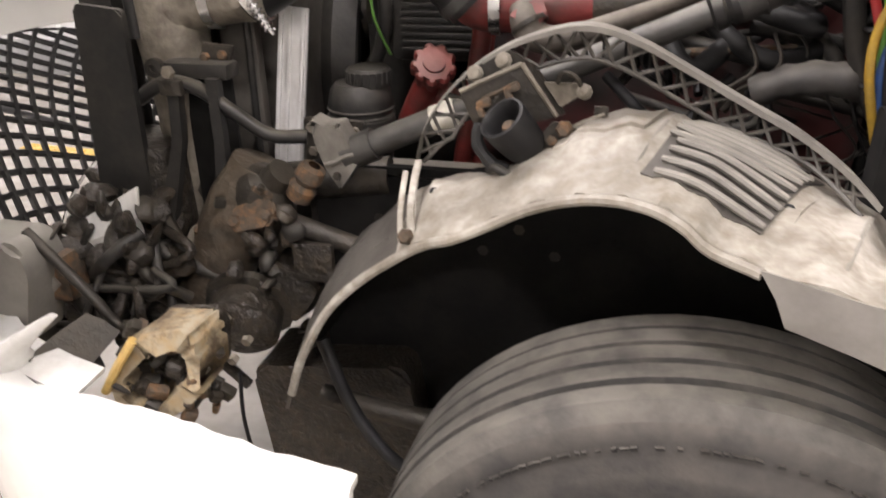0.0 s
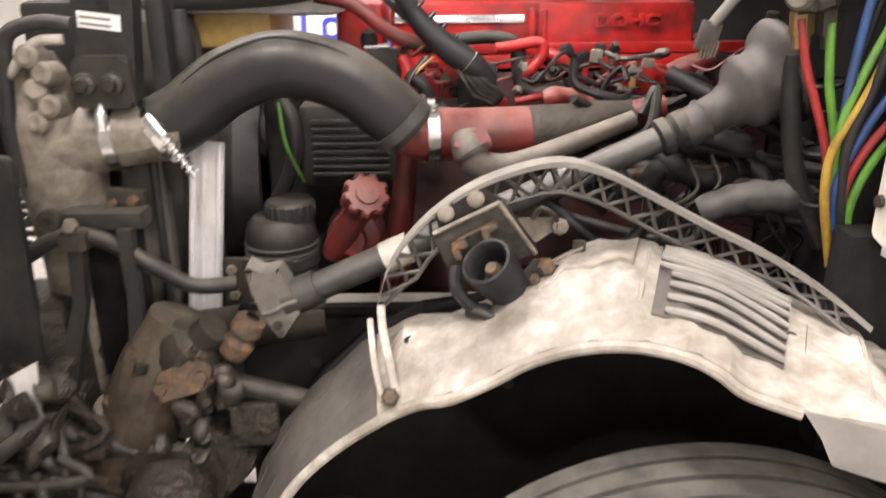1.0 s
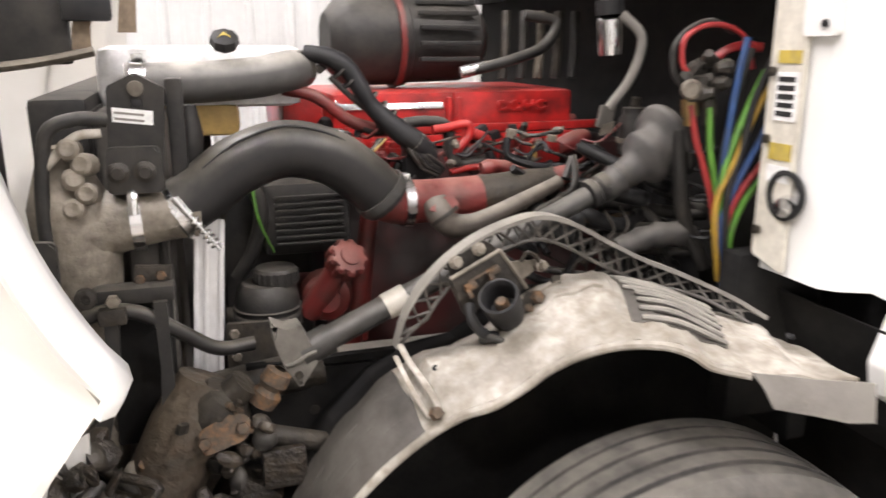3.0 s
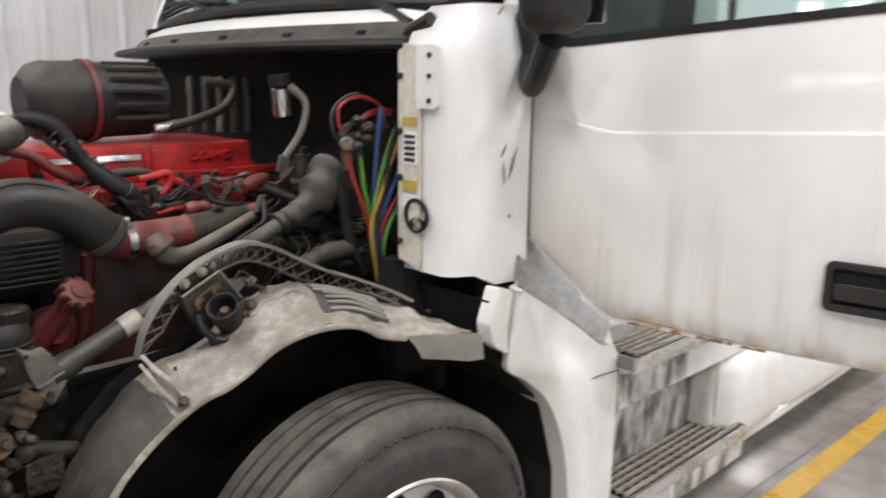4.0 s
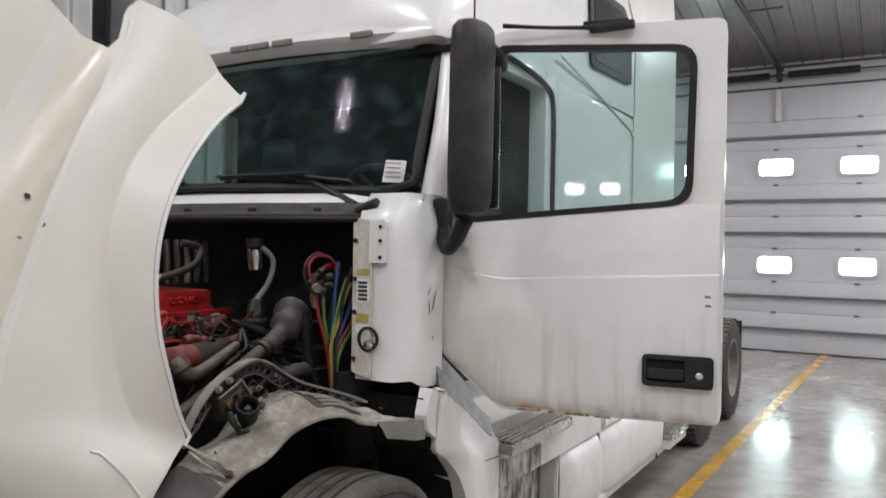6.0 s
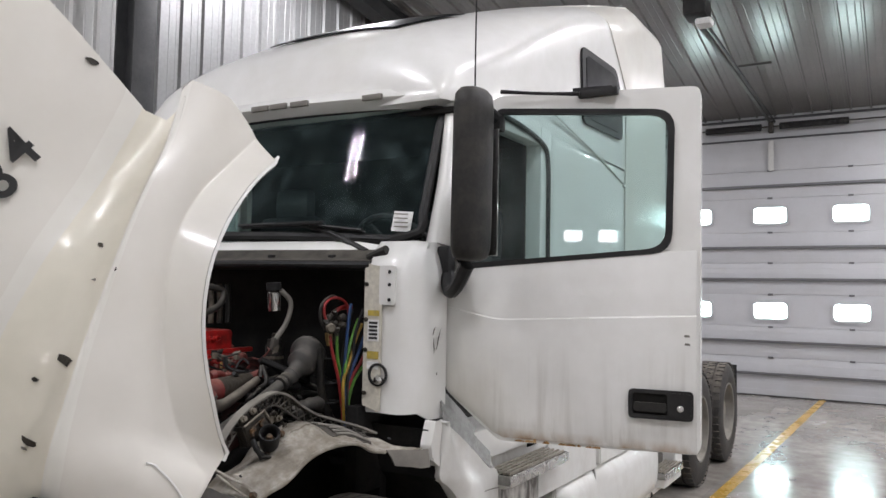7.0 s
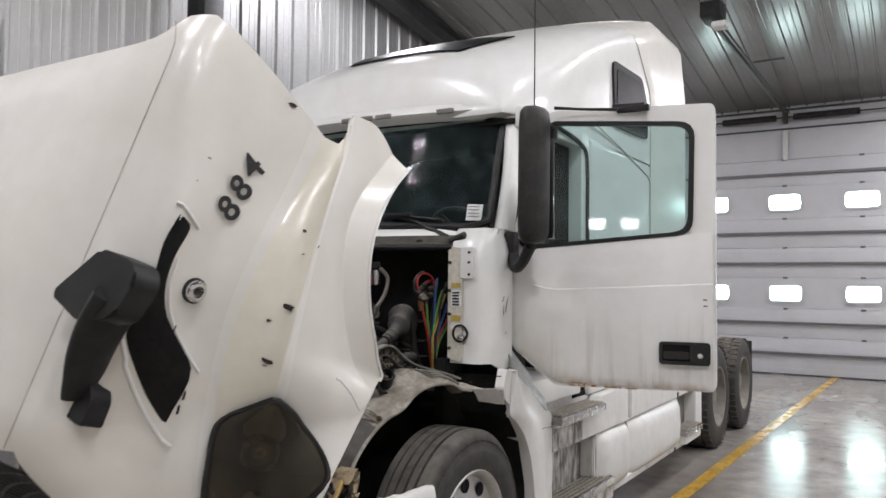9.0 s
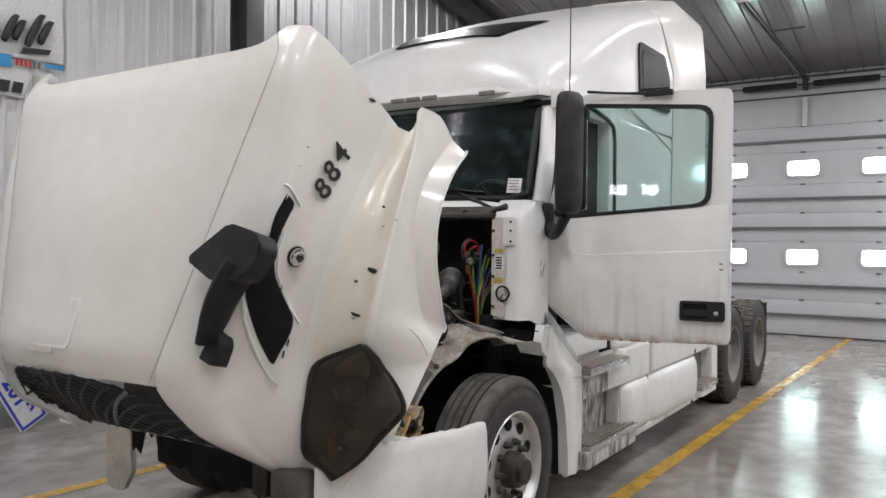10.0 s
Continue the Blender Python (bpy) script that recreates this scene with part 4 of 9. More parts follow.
def ext_point(i, z):
    x0 = ext_front(z)
    x = x0 + (3.8 - 0.14 * max(0.0, (z - 3.3) / 0.4) - x0) * i / 10
    top, zs = roof_at(min(x, 3.5))[1::2]
    z = min(z, zs + (top - zs) * (0.93 + 0.06 * i / 10))
    flush = roof_y(min(x, 3.5), z) if z > 2.6 else 0.058
    stand = 0.05 + 0.16 * max(0.0, (z - 3.68) / 0.17) ** 2
    k = min(1.0, i / 5)
    return (x, flush + (min(stand, flush) - flush) * k - 0.022 + 0.014 * (i == 0), z)


gz = [1.05, 1.6, 2.2, 2.58] + [2.64 + 1.21 * j / 22 for j in range(23)]
part("side_extender", sheet(bmesh.new(), [[ext_point(i, z) for i in range(11)] for z in gz], 0.006), WHITE_AGED, truck, "aged white side panel behind the sleeper window", smooth=40)

# cowl: white corner post that carries the hinge, with its forward flange
bm = bmesh.new()
prof = [(0.215, 0.285), (0.2, 0.27), (0.2, 0.125), (0.22, 0.1), (0.27, 0.075), (0.33, 0.058), (0.40, 0.05), (0.445, 0.05), (0.45, 0.1)]
grid = []
for k, (z, sh) in enumerate([(1.255, 0.0), (1.3, 0.0), (1.5, 0.0), (1.7, 0.0), (1.82, 0.0), (1.87, 0.03), (1.91, 0.07), (1.94, 0.11)]):
    grid.append([(x + sh * (1 if i < 5 else 0.35), y + sh * (0.2 if i < 5 else 0.4), z - (0.03 if (k == 0 and i > 4) else 0)) for i, (x, y) in enumerate(prof)])
post = part("cowl_post", sheet(bm, grid, 0.012, -1), WHITE, truck, "white cowl corner post beside the open engine bay", smooth=50)
m = basis((0.196, 0.285, 1.26), (0, -1, 0), (0, 0, 1))
part("flange_strip", prism(bmesh.new(), rounded([(0.0, 0.02), (0.085, 0.0), (0.085, 0.57), (0.0, 0.585)], 0.01), 0.006, m), CREAM, post)
part("bracket_plate", prism(bmesh.new(), rounded([(0.075, 0.42), (0.15, 0.42), (0.15, 0.575), (0.075, 0.575)], 0.012), 0.012, m), WHITE, post, "small white bracket with bolt holes")
for dz in (0.44, 0.5, 0.55):
    part("bolt_hole", lathe(bmesh.new(), [(0.007, 0), (0.007, 0.004), (0.0, 0.004)], m @ Vector((0.125, dz, 0.012)), (-1, 0, 0), 10), BLACK, post)
for z0, hgt, mt in ((0.375, 0.022, YEL_LABEL), (0.275, 0.085, PAPER), (0.205, 0.03, YEL_LABEL), (0.165, 0.03, PAPER)):
    lab = part("warning_label", prism(bmesh.new(), [(0.02, z0), (0.075, z0), (0.075, z0 + hgt), (0.02, z0 + hgt)], 0.002, m @ Matrix.Translation((0, 0, 0.006))), mt, post)
for k in range(5):
    part("label_bar", prism(bmesh.new(), [(0.027, 0.283 + 0.015 * k), (0.068, 0.283 + 0.015 * k), (0.068, 0.292 + 0.015 * k), (0.027, 0.292 + 0.015 * k)], 0.001, m @ Matrix.Translation((0, 0, 0.008))), INK, post)
part("lamp_hole", lathe(bmesh.new(), [(0.044, 0.0), (0.046, 0.008), (0.037, 0.01), (0.03, -0.03), (0.0, -0.035)], (0.192, 0.21, 1.405), (-1, 0, 0), 24), BLACK, post, "round dark opening")
part("bulb", lathe(bmesh.new(), [(0.0, 0.02), (0.018, 0.014), (0.022, 0.0), (0.02, -0.02)], (0.19, 0.205, 1.385), (-1, -0.2, 0), 16), CHROME, post, "bright metal bulb holder")
for z in (1.33, 1.5, 1.62, 1.76):
    part("flange_bolt", lathe(bmesh.new(), [(0.009, 0), (0.009, 0.006), (0.0, 0.008)], (0.188, 0.272, z), (-1, 0, 0), 8), STEEL, post)

# scrapes in the paint of the post
for sx, sz, sl, sa in ((0.36, 1.5, 0.09, -0.35), (0.345, 1.49, 0.06, 0.12), (0.33, 1.56, 0.04, -0.5), (0.37, 1.4, 0.012, 0.3)):
    part("scrape", prism(bmesh.new(), [(-0.002, 0), (0.003, 0.3 * sl), (0.001, sl), (-0.004, 0.6 * sl)], 0.001, basis((sx, 0.0475, sz), (math.cos(sa), 0.02, math.sin(sa)), (-math.sin(sa), 0, math.cos(sa)))), STEEL, post, "dark scrape in the paint")

# firewall, wiper tray and cavity behind the engine, its shade put in as near-black
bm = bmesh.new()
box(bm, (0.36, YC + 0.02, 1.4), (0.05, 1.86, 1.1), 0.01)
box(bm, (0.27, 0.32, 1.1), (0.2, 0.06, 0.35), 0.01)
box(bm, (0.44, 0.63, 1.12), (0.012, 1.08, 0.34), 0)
part("firewall", bm, VOID, truck, "black firewall with the cavity's shade in its colour")
bm = bmesh.new()
sheet(bm, [[(xx - 0.16 * (1 - (s / 10 - 1) ** 2), YC + (s / 10 - 1) * 0.99, zz) for s in range(21)] for xx, zz in ((0.48, 1.955), (0.38, 1.92), (0.33, 1.9), (0.30, 1.87), (0.24, 1.855), (0.24, 1.825), (0.4, 1.82))], 0.006)
tray = part("wiper_tray", bm, BLACK_DUST, truck, "dusty black cowl tray under the windscreen", smooth=50)
bm = bmesh.new()
sheet(bm, [[(xx - 0.165 * (1 - (s / 10 - 1) ** 2), YC + (s / 10 - 1) * 0.985, zz) for s in range(21)] for xx, zz in ((0.405, 1.945), (0.36, 1.925), (0.345, 1.905))], 0.004)
part("cowl_edge", bm, WHITE, tray, "white painted cowl edge", smooth=50)
part("bay_seal", tube(bmesh.new(), [(0.2 - 0.16 * (1 - (s / 8 - 1) ** 2), YC + (s / 8 - 1) * 0.93, 1.838) for s in range(17)], 0.014, 8), BLACK, tray)
for s in (-0.75, -0.45, -0.1, 0.3, 0.7):
    part("clip", block((0.3 - 0.16 * (1 - s * s), YC + s * 0.95, 1.875), (0.02, 0.03, 0.014), 0.003), BLACK, tray)
# wipers
for y0, y1, top in ((0.42, 1.05, 0.035), (1.25, 1.95, 0.03)):
    s0, s1 = (y0 - YC) / 1.02, (y1 - YC) / 1.02
    a, b = screen_point(s0, top), screen_point(s1, top + 0.02)
    mid = screen_point((s0 + s1) / 2, top + 0.03)
    off = Vector((-0.035, 0, 0.012))
    w = part("wiper", tube(bmesh.new(), [a + off, mid + off, b + off], 0.008, 6), BLACK, truck, "black windscreen wiper")
    part("blade", tube(bmesh.new(), [a + off * 0.4, mid + off * 0.4, b + off * 0.4], 0.007, 6), BLACK, w)
    part("wiper_arm", tube(bmesh.new(), [mid + off * 1.3, (mid + Vector((-0.05, 0, 0.0)) + screen_point(s0, 0.0)) / 2, (0.3, y0 - 0.06, 1.895)], [0.009, 0.012, 0.016], 8), BLACK, w)
    part("bracket", block(mid + off * 1.2, (0.025, 0.3, 0.015), 0.004), BLACK, w)
part("washer_pivot", tube(bmesh.new(), [(0.25, 0.31, 1.87), (0.245, 0.22, 1.9)], 0.02, 10), BLACK_DUST, truck)

# cab interior
bm = bmesh.new()
sheet(bm, [[(xx, YC + (s / 6 - 1) * 1.0, zz) for s in range(13)] for xx, zz in ((0.44, 1.6), (0.42, 1.93), (0.62, 1.9), (0.82, 1.82), (0.9, 1.6), (0.82, 1.3))], 0.01)
part("dashboard", bm, BLACK, truck, "black dashboard", smooth=60)
# rear trim and head lining carry the cab's shade as near-black colour
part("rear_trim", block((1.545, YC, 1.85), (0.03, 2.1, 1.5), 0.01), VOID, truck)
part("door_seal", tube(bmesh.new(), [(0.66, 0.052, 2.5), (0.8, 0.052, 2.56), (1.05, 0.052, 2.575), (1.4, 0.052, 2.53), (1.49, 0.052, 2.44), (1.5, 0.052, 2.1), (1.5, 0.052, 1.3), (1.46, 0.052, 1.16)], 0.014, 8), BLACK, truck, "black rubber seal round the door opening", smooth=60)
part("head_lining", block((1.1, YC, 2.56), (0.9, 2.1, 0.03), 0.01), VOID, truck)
for y in (0.55, 1.8):
    bmh = bmesh.new()
    box(bmh, (1.2, y, 1.45), (0.5, 0.5, 0.16), 0.05)
    st = part("seat", bmh, SEAT_CLOTH, truck, "dark grey cab seat")
    part("backrest", block((1.42, y, 1.85), (0.14, 0.48, 0.7), 0.06, Matrix.Rotation(0.12, 3, "Y")), SEAT_CLOTH, st)
    part("headrest", block((1.47, y, 2.28), (0.1, 0.28, 0.2), 0.05), SEAT_CLOTH, st)
    part("pedestal", block((1.2, y, 1.22), (0.3, 0.3, 0.32), 0.02), BLACK, st)
bm = bmesh.new()
c, ax = Vector((0.86, 0.58, 1.93)), Vector((0.75, 0, 0.66)).normalized()
u, v = ring_frame(ax)
tube(bm, [c + 0.22 * (u * math.cos(a * math.pi / 12) + v * math.sin(a * math.pi / 12)) for a in range(25)], 0.014, 8, False, 1)
rod(bm, c, c - ax * 0.25, 0.03)
for k in range(3):
    rod(bm, c, c + 0.22 * (u * math.cos(k * 2.1) + v * math.sin(k * 2.1)), 0.012)
part("steering_wheel", bm, BLACK, truck, "black steering wheel")
# right-hand door, closed, with its window
bm = bmesh.new()
box(bm, (0.93, R - 0.03, 1.5), (0.98, 0.05, 0.78), 0.01)
box(bm, (1.5, R - 0.03, 2.2), (0.06, 0.05, 0.7), 0.01)
box(bm, (0.62, R - 0.04, 2.2), (0.06, 0.05, 0.8), 0.01, Matrix.Rotation(0.42, 3, "Y"))
box(bm, (1.1, R - 0.03, 2.55), (0.84, 0.05, 0.05), 0.01)
rdoor = part("passenger_door", bm, WHITE, truck, "closed white passenger door")
gg = part("passenger_pane", block((1.06, R - 0.03, 2.2), (0.84, 0.006, 0.66), 0), DOOR_PANE, rdoor)
gg.visible_shadow = False
# windscreen pillars
for y, e in ((0.17, 1), (2 * YC - 0.17, -1)):
    part("windscreen_pillar", tube(bmesh.new(), [(0.47, y - 0.055 * e, 1.92), (0.6, y - 0.03 * e, 2.25), (0.75, y + 0.03 * e, 2.62)], [0.055, 0.05, 0.05], 12), WHITE, truck, smooth=60)

# ---- open driver's door ----
HINGE, EDGE = Vector((0.485, 0.075, 0)), Vector((0.64, -0.945, 0))
dx = (EDGE - HINGE).normalized()
DM = basis(HINGE, dx, (0, 0, 1))          # local x from the hinge outwards, y up, z forward (outer face)
if (DM.to_3x3() @ Vector((0, 0, 1))).x > 0:
    DM = basis(HINGE, dx, (0, 0, 1)) @ Matrix.Diagonal((1, 1, -1, 1))
outer = rounded([(0.0, 1.33), (0.235, 1.14), (1.012, 1.155), (1.012, 2.53), (0.205, 2.55), (0.16, 2.5), (0.0, 1.9)], 0.035)
inner = rounded([(0.045, 1.87), (0.09, 1.84), (0.905, 1.905), (0.915, 2.44), (0.225, 2.49), (0.2, 2.46), (0.06, 1.93)], 0.075)


bm = bmesh.new()
ring_prism(bm, outer, inner, 0.075, DM @ Matrix.Translation((0, 0, -0.075)))
door = part("driver_door", bm, WHITE, truck, "white driver's door standing wide open, rusty along its lower edge")
# outer skin below the window, softly bulged with a raised crease
bm = bmesh.new()
grid = []
for j, (v, lift) in enumerate([(0.0, 0.0), (0.03, 0.35), (0.1, 0.6), (0.2, 0.8), (0.32, 0.93), (0.44, 1.0), (0.55, 1.0), (0.64, 0.98), (0.672, 0.97), (0.68, 0.74), (0.71, 0.73), (0.78, 0.7), (0.86, 0.6), (0.93, 0.4), (1.0, 0.1)]):
    row = []
    for i in range(21):
        x = 0.012 + 0.988 * i / 20
        zb = 1.145 + max(0, (0.235 - x) / 0.235) * 0.185 + 0.012
        y = zb + (1.838 + 0.07 * x - zb) * v
        near = max(0.0, 1 - x / 0.1)
        row.append(DM @ Vector((x, y, 0.006 + 0.024 * (lift + (0.6 - lift) * near * 0.8))))
    grid.append(row)
sheet(bm, grid, 0.004, -1)
part("door_skin", bm, DOOR_PAINT, door, smooth=25)
part("window_seal", ring_prism(bmesh.new(), [(a + (0.48 - a) * -0.012, b + (2.17 - b) * -0.02) for a, b in inner], [(a + (0.48 - a) * 0.045, b + (2.17 - b) * 0.05) for a, b in inner], 0.03, DM @ Matrix.Translation((0, 0, -0.018))), BLACK, door, "black rubber window seal")
pane = part("door_pane", prism(bmesh.new(), inner, 0.005, DM @ Matrix.Translation((0, 0, -0.02))), DOOR_PANE, door, "greenish door window glass")
pane.visible_shadow = False
HDL = DM @ Matrix.Translation((0, 0, 0.034))
hd = part("door_handle", ring_prism(bmesh.new(), rounded([(0.757, 1.28), (0.99, 1.28), (0.99, 1.388), (0.757, 1.388)], 0.018), rounded([(0.772, 1.296), (0.898, 1.296), (0.898, 1.374), (0.772, 1.374)], 0.01), 0.012, HDL), BLACK, door, "black recessed door handle")
part("pocket", prism(bmesh.new(), rounded([(0.768, 1.292), (0.902, 1.292), (0.902, 1.378), (0.768, 1.378)], 0.01), 0.003, HDL @ Matrix.Translation((0, 0, -0.0025))), VOID, hd)
part("grip", prism(bmesh.new(), rounded([(0.776, 1.306), (0.895, 1.306), (0.895, 1.34), (0.776, 1.34)], 0.008), 0.01, HDL @ Matrix.Translation((0, 0, 0.0)), 0.004), BLACK_DUST, hd)
part("lock_plate", prism(bmesh.new(), rounded([(0.903, 1.29), (0.982, 1.29), (0.982, 1.38), (0.903, 1.38)], 0.01), 0.004, HDL @ Matrix.Translation((0, 0, 0.011)), 0.0015), BLACK, hd)
part("key_lock", lathe(bmesh.new(), [(0.012, 0), (0.012, 0.004), (0.007, 0.005), (0.006, 0.003), (0.0, 0.003)], DM @ Vector((0.945, 1.325, 0.048)), DM.to_3x3() @ Vector((0, 0, 1)), 14), ALU, hd)
for mx, mz in ((0.955, 1.585), (0.957, 1.555)):
    part("worn_mark", prism(bmesh.new(), rounded([(mx, mz), (mx + 0.022, mz), (mx + 0.02, mz + 0.008), (mx + 0.002, mz + 0.009)], 0.003, 2), 0.001, DM @ Matrix.Translation((0, 0, 0.0295))), LINER_GREY, door)
# rust along the lower edge
rnd = random.Random(7)
for k in range(26):
    x = 0.3 + rnd.random() ** 1.4 * 0.4
    w, h = rnd.uniform(0.01, 0.035), rnd.uniform(0.002, 0.006) * (3.0 if 0.37 < x < 0.43 else 1)
    part("rust_patch", prism(bmesh.new(), rounded([(x, 1.147), (x + w, 1.147), (x + w * 0.8, 1.15 + h), (x + w * 0.2, 1.15 + h * 0.8)], 0.004, 2), 0.002, DM @ Matrix.Translation((0, 0, 0.0125))), RUST_ORANGE, door, "orange rust patch")
part("top_rail", prism(bmesh.new(), [(0.0, 0.0), (0.16, 0.0), (0.16, 0.02), (0.0, 0.02)], 0.03, DM @ Matrix.Translation((0.52, 2.545, -0.05))), BLACK, door)

# mirror
mir = part("mirror_housing", bmesh.new(), BLACK_DUST, truck, "tall black door mirror housing")
bm = bmesh.new()
rows = []
for k, (z, sc) in enumerate([(1.855, 0.55), (1.868, 0.82), (1.9, 0.97), (2.0, 1.0), (2.2, 1.0), (2.44, 1.0), (2.5, 0.93), (2.52, 0.7)]):
    cx, cy = 0.265 + 0.015 * (z - 2.1), -0.145
    rows.append([bm.verts.new((cx + sc * px, cy + sc * py, z)) for px, py in rounded([(-0.08, 0.03), (-0.065, -0.05), (0.02, -0.068), (0.09, -0.06), (0.09, 0.06), (-0.02, 0.072)], 0.03, 3)])
skin_rings(bm, rows)
bmesh.ops.recalc_face_normals(bm, faces=bm.faces)
bm.to_mesh(mir.data)
bm.free()
for p in mir.data.polygons:
    p.use_smooth = True
mir.data.set_sharp_from_angle(angle=radians(40))
part("mirror_glass", block((0.372, -0.15, 2.13), (0.006, 0.13, 0.5), 0.01), CHROME, mir)
part("mirror_arm", tube(bmesh.new(), [(0.3, -0.13, 2.49), (0.38, -0.13, 2.515), (0.42, -0.14, 2.47), (0.5, -0.13, 2.45)], [0.022, 0.02, 0.024, 0.035], 10), BLACK, mir)
part("arm_knuckle", block((0.5, -0.12, 2.43), (0.06, 0.1, 0.07), 0.02), BLACK, mir)
part("mirror_arm", tube(bmesh.new(), [(0.3, -0.12, 1.84), (0.33, -0.06, 1.76), (0.38, 0.0, 1.74), (0.43, 0.04, 1.8)], [0.03, 0.028, 0.028, 0.035], 10), BLACK, mir)
part("arm_base", block((0.43, 0.05, 1.84), (0.06, 0.06, 0.17), 0.015), BLACK, mir)
part("top_strut", tube(bmesh.new(), [(0.47, -0.17, 2.555), (0.51, -0.32, 2.54), (0.545, -0.48, 2.528)], [0.009, 0.007, 0.007, 0.009], 8), BLACK, mir)
part("strut_plate", block((0.565, -0.55, 2.528), (0.03, 0.16, 0.03), 0.006), BLACK, mir)
part("aerial", rod(bmesh.new(), (0.36, -0.11, 2.44), (0.32, -0.13, 3.75), 0.004, 0.002, 6), BLACK, truck, "thin black whip aerial")

# ---- side fairing and steps ----
m = basis((0, 0, 0), (1, 0, 0), (0, 0, 1))       # local z points to -y
ARCH = [(0.352, 1.222), (0.343, 1.16), (0.334, 1.09), (0.325, 1.005), (0.40, 0.955), (0.49, 0.875), (0.55, 0.78), (0.595, 0.65), (0.625, 0.47), (0.64, 0.30)]
arch = smooth_path([(x, 0, z) for x, z in ARCH], 4)
TOPL = [(0.354, 1.228), (0.43, 1.185), (0.53, 1.125), (0.66, 1.04), (0.77, 0.965), (0.855, 0.925), (0.865, 0.7), (0.865, 0.5), (0.865, 0.4), (0.865, 0.30)]
topl = smooth_path([(x, 0, z) for x, z in TOPL], 4)
grid = []
for a, b in zip(arch, topl):
    dp = 0.15 + 0.85 * min(1.0, max(0.0, (1.0 - a.z) / 0.16))
    row = [a + Vector((0.012, 0.24 * dp, 0.0)), a + Vector((0.004, 0.1 * dp, 0)), a + Vector((0, 0.03 * dp, 0))]
    for k in range(9):
        t = k / 8
        q = a.lerp(b, t)
        row.append(Vector((q.x, 0.012 - 0.05 * math.sin(math.pi * min(1, t * 1.3 + 0.1)) * (1 - t) ** 0.8 - 0.004 * t, q.z)))
    grid.append(row)
bm = bmesh.new()
quarter = part("quarter_fairing", sheet(bm, grid, 0.01, -1), SKIRT_WHITE, truck, "scuffed white fairing behind the front wheel", smooth=50)
part("bracket_tab", prism(bmesh.new(), rounded([(0.262, 1.088), (0.32, 1.05), (0.314, 1.11), (0.333, 1.222), (0.282, 1.235), (0.25, 1.144)], 0.008), 0.05, m @ Matrix.Translation((0, 0, -0.045)), 0.006), WHITE, quarter)
# sill fairing between the cowl post, the door and the step, door's shade coloured in
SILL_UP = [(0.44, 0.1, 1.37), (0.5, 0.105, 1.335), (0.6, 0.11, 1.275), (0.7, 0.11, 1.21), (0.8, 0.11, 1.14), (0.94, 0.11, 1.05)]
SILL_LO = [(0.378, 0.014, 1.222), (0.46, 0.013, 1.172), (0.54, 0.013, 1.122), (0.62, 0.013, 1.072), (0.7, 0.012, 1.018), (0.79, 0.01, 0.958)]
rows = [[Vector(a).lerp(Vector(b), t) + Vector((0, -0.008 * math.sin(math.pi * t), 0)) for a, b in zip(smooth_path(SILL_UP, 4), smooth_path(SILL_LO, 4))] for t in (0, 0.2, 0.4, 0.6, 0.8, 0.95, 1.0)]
part("sill_fairing", sheet(bmesh.new(), rows, 0.006), SHADE_AND_CAP_GREY, quarter, "white sill below the door hinge, coloured grey for its shade", smooth=40)
part("step_riser", sheet(bmesh.new(), [[(0.79, 0.016, 0.968), (0.84, 0.05, 0.995), (0.9, 0.1, 1.03), (1.3, 0.112, 1.035)], [(0.83, 0.012, 0.94), (0.87, 0.05, 0.955), (0.92, 0.1, 0.975), (1.3, 0.112, 0.98)], [(0.868, 0.01, 0.91), (0.89, 0.05, 0.91), (0.94, 0.1, 0.91), (1.3, 0.11, 0.91)]], 0.006), WHITE_DIRTY, quarter, "dirty white riser above the step", smooth=40)
part("panel_joint", tube(bmesh.new(), [(0.7, -0.001, 0.876), (0.78, 0.004, 0.87), (0.864, 0.004, 0.862)], 0.0022, 6), LINER_GREY, quarter)


def skirt_panel(name, pts, y, depth, mt, label=""):
    return part(name, prism(bmesh.new(), rounded(pts, 0.015, 3), depth, basis((0, y, 0), (1, 0, 0), (0, 0, 1)) @ Matrix.Translation((0, 0, -depth)), 0.008), mt, truck, label)


def bulged_panel(name, x0, x1, z0, z1, y, bulge, mt, label="", lean=0.0, rake=0.0):
    """A fairing panel that swells outwards, its edges turned in."""
    grid = []
    for j in range(13):
        t = j / 12
        row = []
        for i in range(17):
            q = i / 16
            e = min(1.0, 9 * min(q, 1 - q)) * min(1.0, 7 * min(t, 1 - t))
            row.append((x0 + (x1 - x0) * q + rake * (1 - q) * t, y + 0.05 * (1 - e ** 0.5) - bulge * math.sin(math.pi * t) ** 0.8 * (0.55 + 0.45 * math.sin(math.pi * q)) - lean * (1 - t), z0 + (z1 - z0) * t))
        grid.append(row)
    return part(name, sheet(bmesh.new(), grid, 0.008, -1), mt, truck, label, smooth=45)


skirt_panel("step_recess", [(0.86, 0.40), (1.62, 0.40), (1.62, 0.72), (0.86, 0.72)], 0.12, 0.02, WHITE_STREAK, "streaked grimy white panel between the steps")
skirt_panel("recess_end", [(1.555, 0.43), (1.60, 0.43), (1.60, 0.7), (1.575, 0.7)], 0.03, 0.1, WHITE_DIRTY)
skirt_panel("sill_panel", [(0.9, 0.88), (2.19, 0.93), (2.19, 1.1), (0.95, 1.1)], 0.1, 0.03, SKIRT_WHITE)
